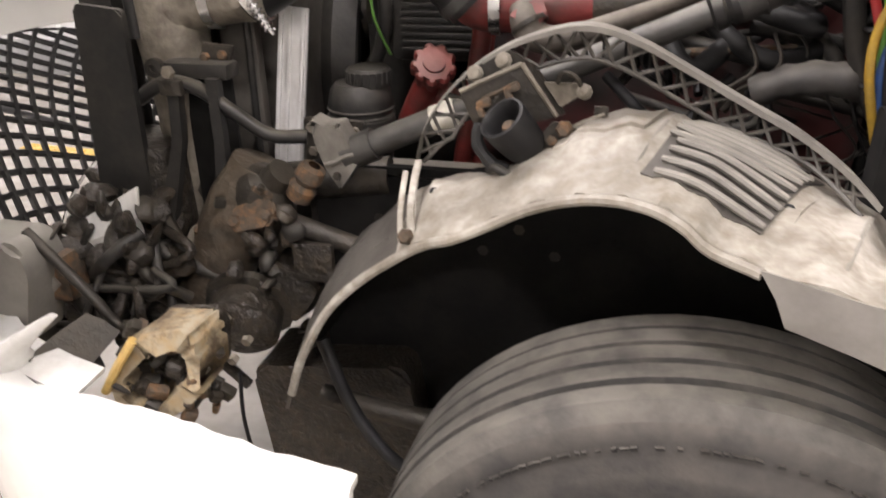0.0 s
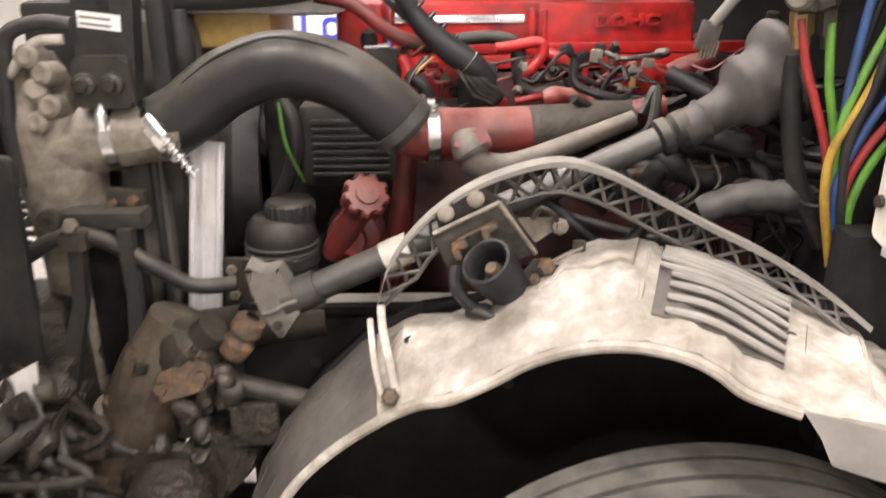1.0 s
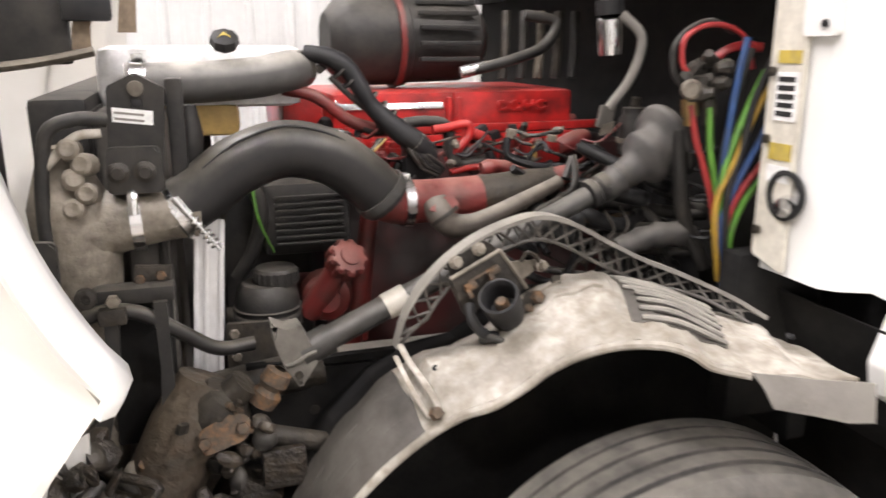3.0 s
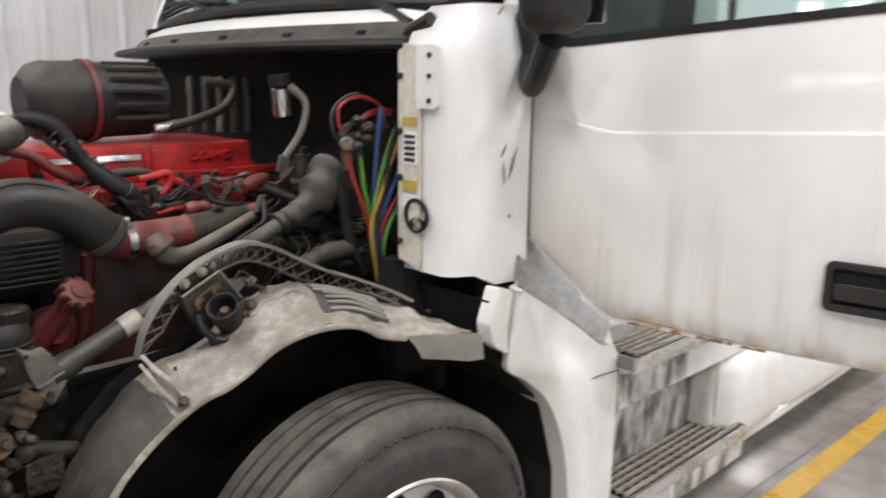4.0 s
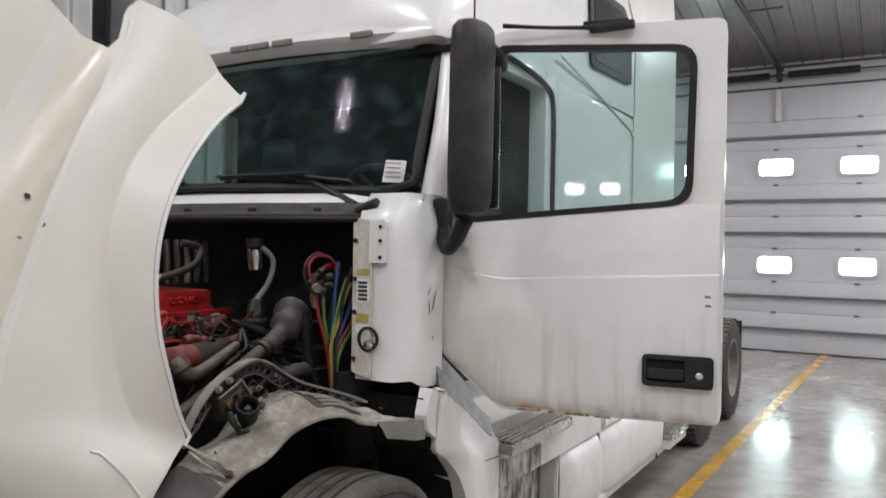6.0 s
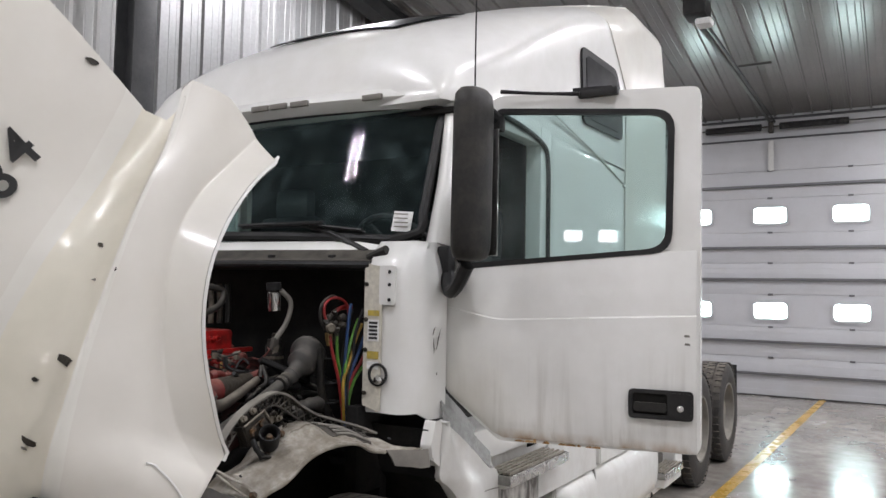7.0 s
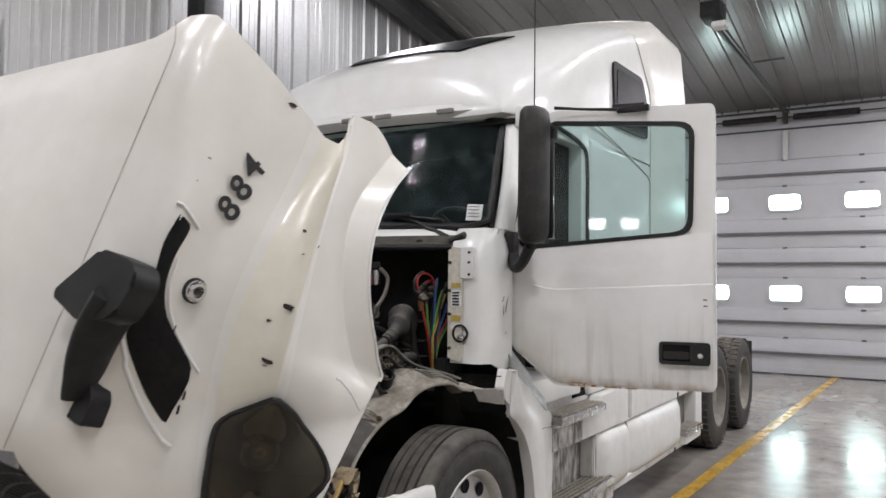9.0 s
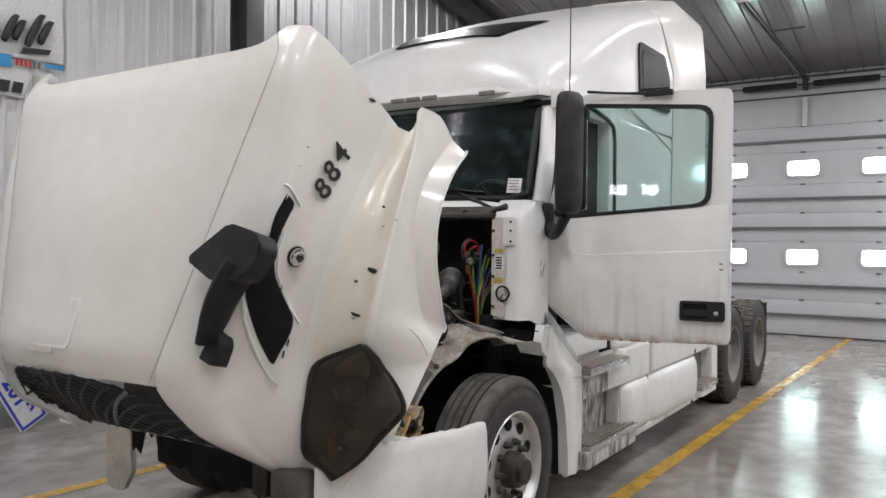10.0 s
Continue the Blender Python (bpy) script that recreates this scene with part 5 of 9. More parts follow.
skirt_panel("step_band", [(0.868, 0.712), (1.3, 0.71), (1.3, 0.872), (0.868, 0.872)], 0.006, 0.12, WHITE_STREAK, "grimy band below the upper step")
skirt_panel("upper_side", [(1.303, 0.71), (2.17, 0.705), (2.17, 0.95), (1.66, 0.94), (1.62, 0.872), (1.303, 0.872)], 0.006, 0.12, SKIRT_WHITE, "white band under the sill")
bulged_panel("step_side", 1.59, 2.165, 0.31, 0.703, 0.0, 0.03, SKIRT_WHITE, "white fairing panel below the sill", 0.0, 0.04)
bulged_panel("rear_side", 2.235, 3.53, 0.30, 0.705, 0.0, 0.035, SKIRT_WHITE, "white battery box fairing panel")
skirt_panel("joint_post", [(2.15, 0.31), (2.25, 0.31), (2.25, 0.96), (2.15, 0.96)], 0.05, 0.05, LINER_GREY)
skirt_panel("rear_upper_side", [(2.235, 0.712), (4.25, 0.715), (4.25, 1.0), (2.235, 0.96)], 0.004, 0.14, SKIRT_WHITE)
skirt_panel("rear_recess", [(3.5, 0.36), (4.03, 0.36), (4.03, 0.72), (3.5, 0.72)], 0.1, 0.02, LINER_GREY)
skirt_panel("rear_end_panel", [(4.03, 0.33), (4.26, 0.33), (4.26, 0.71), (4.03, 0.71)], 0.002, 0.1, SKIRT_WHITE)
skirt_panel("bottom_rail", [(0.66, 0.275), (4.05, 0.275), (4.05, 0.325), (0.66, 0.325)], 0.014, 0.03, WHITE_DIRTY)
for hx, hz in ((3.44, 0.74), (3.38, 0.292)):
    part("drain_hole", lathe(bmesh.new(), [(0.02, 0.0), (0.018, 0.004), (0.0, 0.003)], (hx, 0.004 if hz > 0.5 else 0.012, hz), (0, -1, 0), 12), VOID, truck)
def tread_step(name, x0, x1, z, y0, y1, label):
    """A metal step: plate, rounded nose and rows of raised grip bars."""
    # near-black plate paints the dark of the open holes between the bars
    st = part(name, block(((x0 + x1) / 2, (y0 + y1) / 2, z - 0.02), (x1 - x0, y1 - y0, 0.036), 0.006), VOID, truck, label)
    n = 5
    for k in range(n):
        y = y0 + (y1 - y0) * (k + 0.7) / (n + 0.4)
        bmh = bmesh.new()
        box(bmh, ((x0 + x1) / 2, y, z + 0.004), (x1 - x0 - 0.04, 0.011, 0.016), 0.003)
        part("grip_bar", bmh, GEAR_PALE, st)
    for k in range(int((x1 - x0) / 0.055)):
        part("cross_bar", block((x0 + 0.035 + 0.055 * k, (y0 + y1) / 2, z + 0.003), (0.007, y1 - y0 - 0.02, 0.009), 0.002), GEAR_PALE, st)
    part("nose", block(((x0 + x1) / 2, y0 + 0.002, z - 0.025), (x1 - x0, 0.014, 0.05), 0.006), ALU, st)
    for xe in (x0 + 0.002, x1 - 0.002):
        part("end_cap", block((xe, (y0 + y1) / 2, z - 0.022), (0.012, y1 - y0 - 0.01, 0.044), 0.004), SHADE_AND_CAP_GREY, st)
    return st


tread_step("upper_step", 0.862, 1.55, 0.915, -0.055, 0.09, "upper metal cab step with raised grip bars")
tread_step("lower_step", 0.87, 1.72, 0.425, -0.05, 0.11, "lower metal cab step with raised grip bars")
part("step_box", block((1.27, 0.025, 0.345), (0.9, 0.15, 0.11), 0.012), WHITE_STREAK, truck)
part("step_top_box", block((1.21, 0.03, 0.865), (0.68, 0.1, 0.03), 0.008), WHITE_DIRTY, truck)
tread_step("rear_step", 3.5, 4.02, 0.425, -0.06, 0.08, "small rear step with grip bars")
part("rear_step_box", block((3.76, 0.0, 0.36), (0.5, 0.1, 0.09), 0.01), WHITE_DIRTY, truck)
part("grab_hole", block((1.52, 0.098, 0.985), (0.3, 0.012, 0.075), 0.025), VOID, truck)

# ---- chassis ----
for y in (0.78, 1.62):
    bm = bmesh.new()
    box(bm, (2.9, y, 0.78), (7.6, 0.012, 0.27), 0)
    box(bm, (2.9, y + (0.04 if y < YC else -0.04), 0.91), (7.6, 0.09, 0.012), 0)
    box(bm, (2.9, y + (0.04 if y < YC else -0.04), 0.65), (7.6, 0.09, 0.012), 0)
    part("frame_rail", bm, STEEL, truck, "greasy steel frame rail")
part("rear_deck", block((4.9, YC, 1.0), (1.6, 0.9, 0.06), 0.01), BLACK, truck)
part("front_axle", tube(bmesh.new(), [(0, 0.3, 0.5), (0, 0.6, 0.44), (0, 1.2, 0.42), (0, 1.8, 0.44), (0, 2.1, 0.5)], 0.055, 12), STEEL, truck)
for x in (5.15, 6.47):
    part("rear_axle", rod(bmesh.new(), (x, 0.2, 0.5), (x, 2.2, 0.5), 0.09), STEEL, truck)


def tyre_mesh(r, width, rim_r, grooves, seg=72):
    """A lathe profile with tread grooves, shoulders and a bulged side wall; its outer face at y = 0."""
    prof = [(rim_r, 0.03), (rim_r + 0.012, 0.012), (rim_r + 0.05, 0.0), (rim_r + 0.1, -0.004), (r - 0.09, 0.0), (r - 0.045, 0.008), (r - 0.02, 0.018), (r - 0.008, 0.03)]
    n = grooves
    for k in range(n + 1):
        a = 0.032 + (width - 0.064) * k / (n + 1)
        b = 0.032 + (width - 0.064) * (k + 1) / (n + 1)
        crown = 0.008 * (1 - ((a + b) / width - 1) ** 2)
        prof += [(r - 0.004 + crown, a + 0.006), (r - 0.004 + crown, b - 0.006)]
        if k < n:
            prof += [(r - 0.018 + crown, b - 0.004), (r - 0.018 + crown, b + 0.004)]
    prof += [(r - 0.008, width - 0.03), (r - 0.05, width - 0.005), (rim_r + 0.08, width), (rim_r, width - 0.03)]
    return lathe(bmesh.new(), prof, (0, 0, 0), (0, 1, 0), seg)


def steer_wheel():
    w = part("wheel", tyre_mesh(0.488, 0.285, 0.29, 4), [RUBBER], truck, "front wheel with a worn black tyre")
    me = w.data
    me.materials.append(TREAD)
    for p in me.polygons:
        if math.hypot(p.center.x, p.center.z) > 0.463:
            p.material_index = 1
    # scuffed bead line of small lugs on the shoulder
    bm = bmesh.new()
    lr = random.Random(8)
    for k in range(260):
        a = 2 * math.pi * (k + lr.uniform(-0.3, 0.3)) / 260
        if lr.random() < 0.75:
            box(bm, (0.44 * math.cos(a), 0.002, 0.44 * math.sin(a)), (lr.uniform(0.002, 0.005), 0.005, lr.uniform(0.005, 0.012)), 0, Matrix.Rotation(-a + lr.uniform(-0.3, 0.3), 3, "Y"))
    tagged(part("shoulder_lug", bm, BLACK_DUST, w, smooth=0), kind="stuff")
    bm = bmesh.new()
    lathe(bm, [(0.306, 0.026), (0.31, 0.012), (0.303, 0.004), (0.292, 0.01), (0.282, 0.03), (0.272, 0.055), (0.235, 0.062), (0.19, 0.05), (0.165, 0.045), (0.14, 0.05), (0.0, 0.05)], (0, 0, 0), (0, 1, 0), 48)
    rim = part("rim", bm, RIM_ALU, w, "polished aluminium rim with round holes")
    for k in range(10):
        a = 2 * math.pi * (k + 0.5) / 10
        part("hand_hole", lathe(bmesh.new(), [(0.034, -0.004), (0.033, -0.0105), (0.029, -0.0095), (0.0, -0.0095)], (0.232 * math.cos(a), 0.06, 0.232 * math.sin(a)), (0, 1, 0), 16), VOID, rim)
        p0 = Vector((0.143 * math.cos(a + 0.31), 0.05, 0.143 * math.sin(a + 0.31)))
        part("lug_nut", lathe(bmesh.new(), [(0.021, 0.005), (0.021, -0.02), (0.016, -0.028), (0.015, -0.045), (0.0, -0.047)], p0, (0, 1, 0), 6), STEEL, rim)
    part("hub", lathe(bmesh.new(), [(0.1, 0.06), (0.098, 0.02), (0.088, -0.02), (0.07, -0.03), (0.066, -0.055), (0.045, -0.062), (0.03, -0.058), (0.0, -0.058)], (0, 0, 0), (0, 1, 0), 24), STEEL, rim, "greasy steel hub")
    return w


fw = steer_wheel()
fw.matrix_world = pose(-0.018, 0.0, 0.488)
copy_thing(fw, pose(-0.018, 2 * YC, 0.488, 0, 0, 180))


def drive_wheel():
    w = part("drive_wheel", tyre_mesh(0.515, 0.28, 0.29, 5), RUBBER, truck, "rear drive wheel with a black tyre")
    bm = bmesh.new()
    lathe(bm, [(0.306, 0.02), (0.305, 0.004), (0.288, 0.008), (0.28, 0.06), (0.262, 0.13), (0.19, 0.16), (0.15, 0.165), (0.12, 0.12), (0.11, 0.06), (0.0, 0.05)], (0, 0, 0), (0, 1, 0), 40)
    rim = part("rim", bm, LINER_GREY, w, "deep grey dished rim")
    part("inner_tyre", lathe(bmesh.new(), [(0.29, 0.34), (0.4, 0.32), (0.5, 0.34), (0.515, 0.37), (0.515, 0.57), (0.4, 0.6), (0.29, 0.58)], (0, 0, 0), (0, 1, 0), 40), RUBBER, w)
    # block tread
    bm = bmesh.new()
    for k in range(44):
        a = 2 * math.pi * k / 44
        for yy in (0.045, 0.14, 0.235):
            box(bm, (0.519 * math.cos(a + yy), yy, 0.519 * math.sin(a + yy)), (0.012, 0.07, 0.05), 0, Matrix.Rotation(-(a + yy), 3, "Y"))
    tagged(part("tread_block", bm, RUBBER, w, smooth=0), kind="stuff")
    return w


dw = drive_wheel()
dw.matrix_world = pose(5.15, 0.03, 0.515)
for x, y, r in ((6.47, 0.03, 0), (5.15, 2 * YC - 0.03, 180), (6.47, 2 * YC - 0.03, 180)):
    copy_thing(dw, pose(x, y, 0.515, 0, 0, r))
part("mud_flap", block((7.08, 0.36, 0.62), (0.012, 0.6, 0.7), 0.003), BLACK, truck)


# ---- raised hood ----
HC = 1.1             # the hood's own centre line, a little off the cab's
# hood's own axes: f runs from its rear edge to its nose, u is up when closed, y across
HO = Vector((-1.569, 0.0, 2.38))
HF, HU = Vector((-0.2355, 0, -0.972)), Vector((-0.972, 0, 0.2355))


def hp(f, y, u):
    return HO + HF * f + HU * u + Vector((0, y, 0))


def lerp_table(tab, x):
    if x <= tab[0][0]:
        return tab[0][1]
    for (a, p), (b, q) in zip(tab, tab[1:]):
        if x <= b:
            t = (x - a) / (b - a)
            return p + (q - p) * t
    return tab[-1][1]


def smooth_table(tab, x, d=0.06):
    return (lerp_table(tab, x - d) + 2 * lerp_table(tab, x) + lerp_table(tab, x + d)) / 4


CREASE_Y = [(-0.26, 0.285), (-0.16, 0.275), (-0.08, 0.225), (0.0, 0.214), (1.28, 0.562), (1.44, 0.46), (1.56, 0.4)]
CREASE_U = [(-0.26, -0.12), (-0.18, -0.075), (-0.1, -0.035), (0.0, -0.01), (0.1, 0.0), (1.22, 0.0), (1.30, -0.04), (1.44, -0.20), (1.56, -0.60)]
# edges of the side in turn: foot of the rounded shoulder, crease above the shelf, the fender's crown
FOOT_Y = [(-0.2, 0.15), (0.0, 0.12), (0.5, 0.128), (0.7, 0.175), (0.9, 0.24), (1.12, 0.34), (1.3, 0.37), (1.44, 0.36), (1.56, 0.35)]
FOOT_U = [(-0.2, -0.12), (0.0, -0.085), (0.5, -0.094), (0.9, -0.12), (1.12, -0.135), (1.3, -0.19), (1.44, -0.36), (1.56, -0.61)]
MID_Y = [(-0.2, 0.05), (0.1, 0.075), (0.29, 0.106), (0.445, 0.134), (0.717, 0.187), (0.953, 0.238), (1.12, 0.285), (1.3, 0.3), (1.44, 0.32), (1.56, 0.33)]
MID_U = [(-0.2, -0.33), (0.1, -0.32), (0.29, -0.3), (0.445, -0.28), (0.717, -0.265), (0.953, -0.305), (1.12, -0.325), (1.3, -0.36), (1.44, -0.45), (1.56, -0.612)]
FOLD_Y = [(-0.2, -0.02), (0.1, 0.0), (0.3, 0.03), (0.5, 0.042), (0.65, 0.068), (0.8, 0.108), (0.95, 0.15), (1.1, 0.195), (1.3, 0.21), (1.56, 0.3)]
FOLD_U = [(-0.2, -0.53), (0.1, -0.51), (0.3, -0.475), (0.5, -0.4), (0.65, -0.372), (0.8, -0.37), (0.95, -0.4), (1.1, -0.45), (1.3, -0.49), (1.56, -0.62)]
CROWN_Y = [(-0.2, -0.04), (0.1, -0.06), (0.2, -0.07), (0.3, -0.086), (0.42, -0.092), (0.52, -0.087), (0.72, -0.076), (0.82, -0.064), (0.91, -0.05), (0.97, -0.025), (1.03, 0.01), (1.14, 0.08), (1.35, 0.11), (1.56, 0.2)]
CROWN_U = [(-0.2, -0.55), (0.1, -0.548), (0.2, -0.532), (0.3, -0.497), (0.42, -0.472), (0.52, -0.464), (0.72, -0.45), (0.91, -0.458), (0.97, -0.48), (1.03, -0.515), (1.14, -0.55), (1.35, -0.575), (1.56, -0.63)]
# foot of the lip that flares out round the wheel arch
LIP_U = [(0.0, -0.84), (0.06, -0.80), (0.18, -0.716), (0.25, -0.668), (0.336, -0.631), (0.4, -0.621), (0.474, -0.62), (0.6, -0.642), (0.72, -0.685), (0.82, -0.745), (0.88, -0.80), (0.94, -0.845)]
REAR_F = [(0.0, -0.165), (0.2, -0.16), (0.35, -0.125), (0.6, -0.02), (0.85, 0.105), (0.95, 0.112), (1.1, 0.04), (1.15, -0.003), (1.36, -0.012), (1.68, 0.055), (2.0, 0.112)]


def arch_u(f):
    """Lower edge of the fender: wheel arch, then the straight front edge up to the headlight."""
    if f < 0.129:
        return -0.818 - 0.25 * (0.129 - f)
    if f < 0.872:
        t = (f - 0.129) / 0.743
        return -0.818 - 0.063 * t + 0.165 * math.sin(math.pi * t) ** 0.8
    if f < 1.24:
        return -0.881 + 0.143 * (f - 0.872) / 0.368
    return -0.738 + 0.09 * (f - 1.24) / 0.32


def side_section(f, v):
    """Across and up coordinates of the side, before its edges are softened."""
    ky, ku = smooth_table(CREASE_Y, f), smooth_table(CREASE_U, f, 0.03)
    qy, qu = smooth_table(FOOT_Y, f), smooth_table(FOOT_U, f, 0.04)
    if v <= 0.3:
        t = v / 0.3
        my, mu = qy + 0.22 * (ky - qy), ku + 0.12 * (qu - ku)
        return (ky * (1 - t) ** 2 + 2 * my * t * (1 - t) + qy * t * t, ku * (1 - t) ** 2 + 2 * mu * t * (1 - t) + qu * t * t)
    my, mu = smooth_table(MID_Y, f), smooth_table(MID_U, f)
    if v <= 0.6:
        t = (v - 0.3) / 0.3
        return qy + (my - qy) * t, qu + (mu - qu) * t
    fy, fu = smooth_table(FOLD_Y, f), smooth_table(FOLD_U, f, 0.04)
    if v <= 0.85:
        t = (v - 0.6) / 0.25
        return my + (fy - my) * t, mu + (fu - mu) * t
    cy, cu = smooth_table(CROWN_Y, f, 0.04), smooth_table(CROWN_U, f, 0.04)
    if v <= 1.1:
        t = (v - 0.85) / 0.25
        return fy + (cy - fy) * t, fu + (cu - fu) * t - 0.034 * math.sin(math.pi * t) * min(1.0, max(0.0, (1.1 - f) / 0.3))
    # the fender's face, then the lip that flares out towards the wheel
    arch = min(1.0, max(0.0, (0.92 - f) / 0.16))
    ey = -0.113 - 0.024 * arch + 0.03 * max(0.0, (f - 0.95) / 0.3) + 0.15 * max(0.0, f - 1.24) / 0.3
    eu = arch_u(f)
    flat = min(1.0, max(0.0, (f - 1.0) / 0.07))     # ahead of the fender the side is a flat seat for the headlight
    hug = min(1.0, max(0.0, (f - 0.86) / 0.08))
    by = -0.072 + (ey - 0.004 + 0.072) * hug
    by += (cy + (ey - cy) * 0.68 - by) * flat
    bu = max(smooth_table(LIP_U, f, 0.03), eu + 0.012)
    bu += (cu + (eu - cu) * 0.68 - bu) * flat
    if v <= 1.68:
        t = (v - 1.1) / 0.58
        return cy + (by - cy) * t - 0.01 * math.sin(math.pi * t) * (1 - flat), cu + (bu - cu) * t
    t = (v - 1.68) / 0.32
    return by + (ey - by) * t, bu + (eu - bu) * t


def hood_side(f, v):
    """v: 0 at the joint with the top, 0.3 at the shoulder's foot, 0.85 at the crease, 1.1 on the fender's crown, 2 at its lower edge."""
    d = min(0.04 if v < 0.75 else 0.016 if v < 1.3 else 0.012, v, 2.0 - v) if v > 0.3 else 0.0
    y, u = side_section(f, v)
    for k in (-1, -0.5, 0.5, 1):
        a, b = side_section(f, v + k * d)
        y, u = y + a, u + b
    return hp(f, y / 5, u / 5)


FS = [-0.15 + 1.71 * i / 68 for i in range(69)]
VS = sorted([0.3 * i / 9 for i in range(10)] + [0.36, 0.42, 0.48, 0.54, 0.58, 0.62, 0.66, 0.7, 0.74, 0.78, 0.9, 0.95, 1.0, 1.05, 1.15, 1.22, 1.3, 1.38, 1.46, 1.54, 1.6, 1.74, 1.8, 1.86, 1.92, 1.97, 2.0] + [e + d for e in (0.85, 1.1, 1.68) for d in (-0.03, -0.018, -0.009, 0.0, 0.009, 0.018, 0.03)])


def side_sheet(sgn):
    bm = bmesh.new()
    grid = []
    for k, f in enumerate(FS):
        row = []
        for v in VS:
            fr = lerp_table(REAR_F, v)
            ff = fr + (1.56 - fr) * (f + 0.15) / 1.71
            p = hood_side(ff, v)
            if sgn < 0:
                p = Vector((p.x, 2 * HC - p.y, p.z))
            row.append(p)
        grid.append(row)
    return sheet(bm, grid, 0.012, 1)


hood = part("hood", side_sheet(1), [HOOD_PAINT, WHITE_YELLOWISH, WHITE_AGED], truck, "aged white fibreglass hood tipped fully forward", smooth=40)
# the shelf between side and fender is yellower than the rest
nv = len(VS) - 1
for p in hood.data.polygons[:nv * (len(FS) - 1)]:
    vv0 = VS[p.index % nv]
    if 0.78 <= vv0 < 1.14 and p.index // nv < 58:
        p.material_index = 2 if vv0 < 0.84 or vv0 > 1.09 else 1
part("hood_far_side", side_sheet(-1), HOOD_PAINT, hood, smooth=40)


def top_point(f, s):
    """The hood's top panel; s from -1 to 1 across. Its rear edge bends down to the windscreen."""
    f = f + (0.035 * (1 - abs(s) ** 6) + 0.075 * (1 - abs(s) ** 16)) * max(0.0, min(1.0, (0.3 - f) / 0.45))
    ky = HC - smooth_table(CREASE_Y, f)
    cf = min(1.0, max(0.0, (f + 0.05) / 0.85))
    crown = 0.045 + 0.085 * cf * cf * (3 - 2 * cf)
    bend = min(1.0, max(0.0, (0.12 - f) / 0.37))
    lip = 0.035 * max(0.0, (-0.075 - f) / 0.06) * (1 - abs(s) ** 6)
    drop = 0.05 * max(0.0, (f - 1.15) / 0.12) ** 2
    ku = smooth_table(CREASE_U, f, 0.03) if f < 1.2 else 0.0
    u = ku + (crown * (1 - bend ** 1.5) + 0.0) * (1 - abs(s) ** 2.6) - 0.03 * bend * (1 - s * s) + lip - drop
    return hp(f, HC + s * ky, u)


bm = bmesh.new()
tf = [-0.17, -0.16, -0.145, -0.12, -0.09, -0.05, 0.0] + [0.06 + 1.21 * i / 24 for i in range(25)]
sheet(bm, [[top_point(f, s) for s in [-1, -0.985, -0.965, -0.94, -0.9] + [-0.85 + 1.7 * j / 30 for j in range(31)] + [0.9, 0.94, 0.965, 0.985, 1]] for f in tf], 0.012, 1)
part("hood_top", bm, HOOD_PAINT, hood, "white hood top panel", smooth=40)
# the dark joint along the crease
for sg2 in (1, -1):
    part("panel_joint", tube(bmesh.new(), [Vector((p.x, p.y if sg2 > 0 else 2 * HC - p.y, p.z)) for p in (hp(f, lerp_table(CREASE_Y, f) + 0.004, 0.002) for f in [-0.1 + 1.36 * i / 16 for i in range(17)])], 0.0013, 6, True, 2), LINER, hood)

# rolled edge of the wheel arch
bm = bmesh.new()
grid = []
for i in range(41):
    f = 0.10 + 0.79 * i / 40
    p = hood_side(f, 2.0)
    grid.append([p + Vector((0, -0.002, 0)), p + Vector((0, 0.012, 0)) - HU * 0.012, p + Vector((0, 0.05, 0)) - HU * 0.018, p + Vector((0, 0.085, 0)) - HU * 0.012, p + Vector((0, 0.1, 0)) + HU * 0.02])
part("arch_flange", sheet(bm, grid, 0.008), WHITE, hood, "rolled edge of the wheel arch", smooth=60)

# grille face between nose edges
grille = part("grille", bmesh.new(), BLACK, hood, "black diamond mesh grille")
bm = bmesh.new()
NS, NK = 46, 18


def grille_point(s, k):
    hw = HC - 0.42
    f0, u0 = 1.275 + 0.14 * abs(s) ** 3, 0.10 - 0.36 * abs(s) ** 2
    f1, u1 = 1.475 + 0.06 * abs(s) ** 3, -0.33 - 0.3 * abs(s) ** 1.8
    return hp(f0 + (f1 - f0) * k, HC + s * hw, u0 + (u1 - u0) * k)


for i in range(-7, 24):
    for sgn in (1, -1):
        a, b = -1 + 2 * i / 16, -1 + 2 * (i + sgn * 6.5) / 16
        pts = []
        for q in range(11):
            s = a + (b - a) * q / 10
            if -1 <= s <= 1:
                pts.append(grille_point(s, q / 10))
        if len(pts) > 2:
            tube(bm, pts, 0.0085, 4, True, 1)
bm.to_mesh(grille.data)
bm.free()
part("grille_surround", tube(bmesh.new(), [grille_point(-1 + 2 * i / 24, 1.0) for i in range(25)], 0.005, 8, True, 2), CHROME, hood, "bright lower grille edge")
part("grille_edge", tube(bmesh.new(), [grille_point(-1 + 2 * i / 24, 0.0) for i in range(25)], 0.004, 6, True, 2), BLACK, hood)
part("grille_bar", tube(bmesh.new(), [grille_point(-0.58 + 0.2 * q, 0.02 + 0.32 * q) + HU * 0.012 for q in range(4)], 0.009, 8), STRUT_STEEL, hood, "slanting bright grille bar")
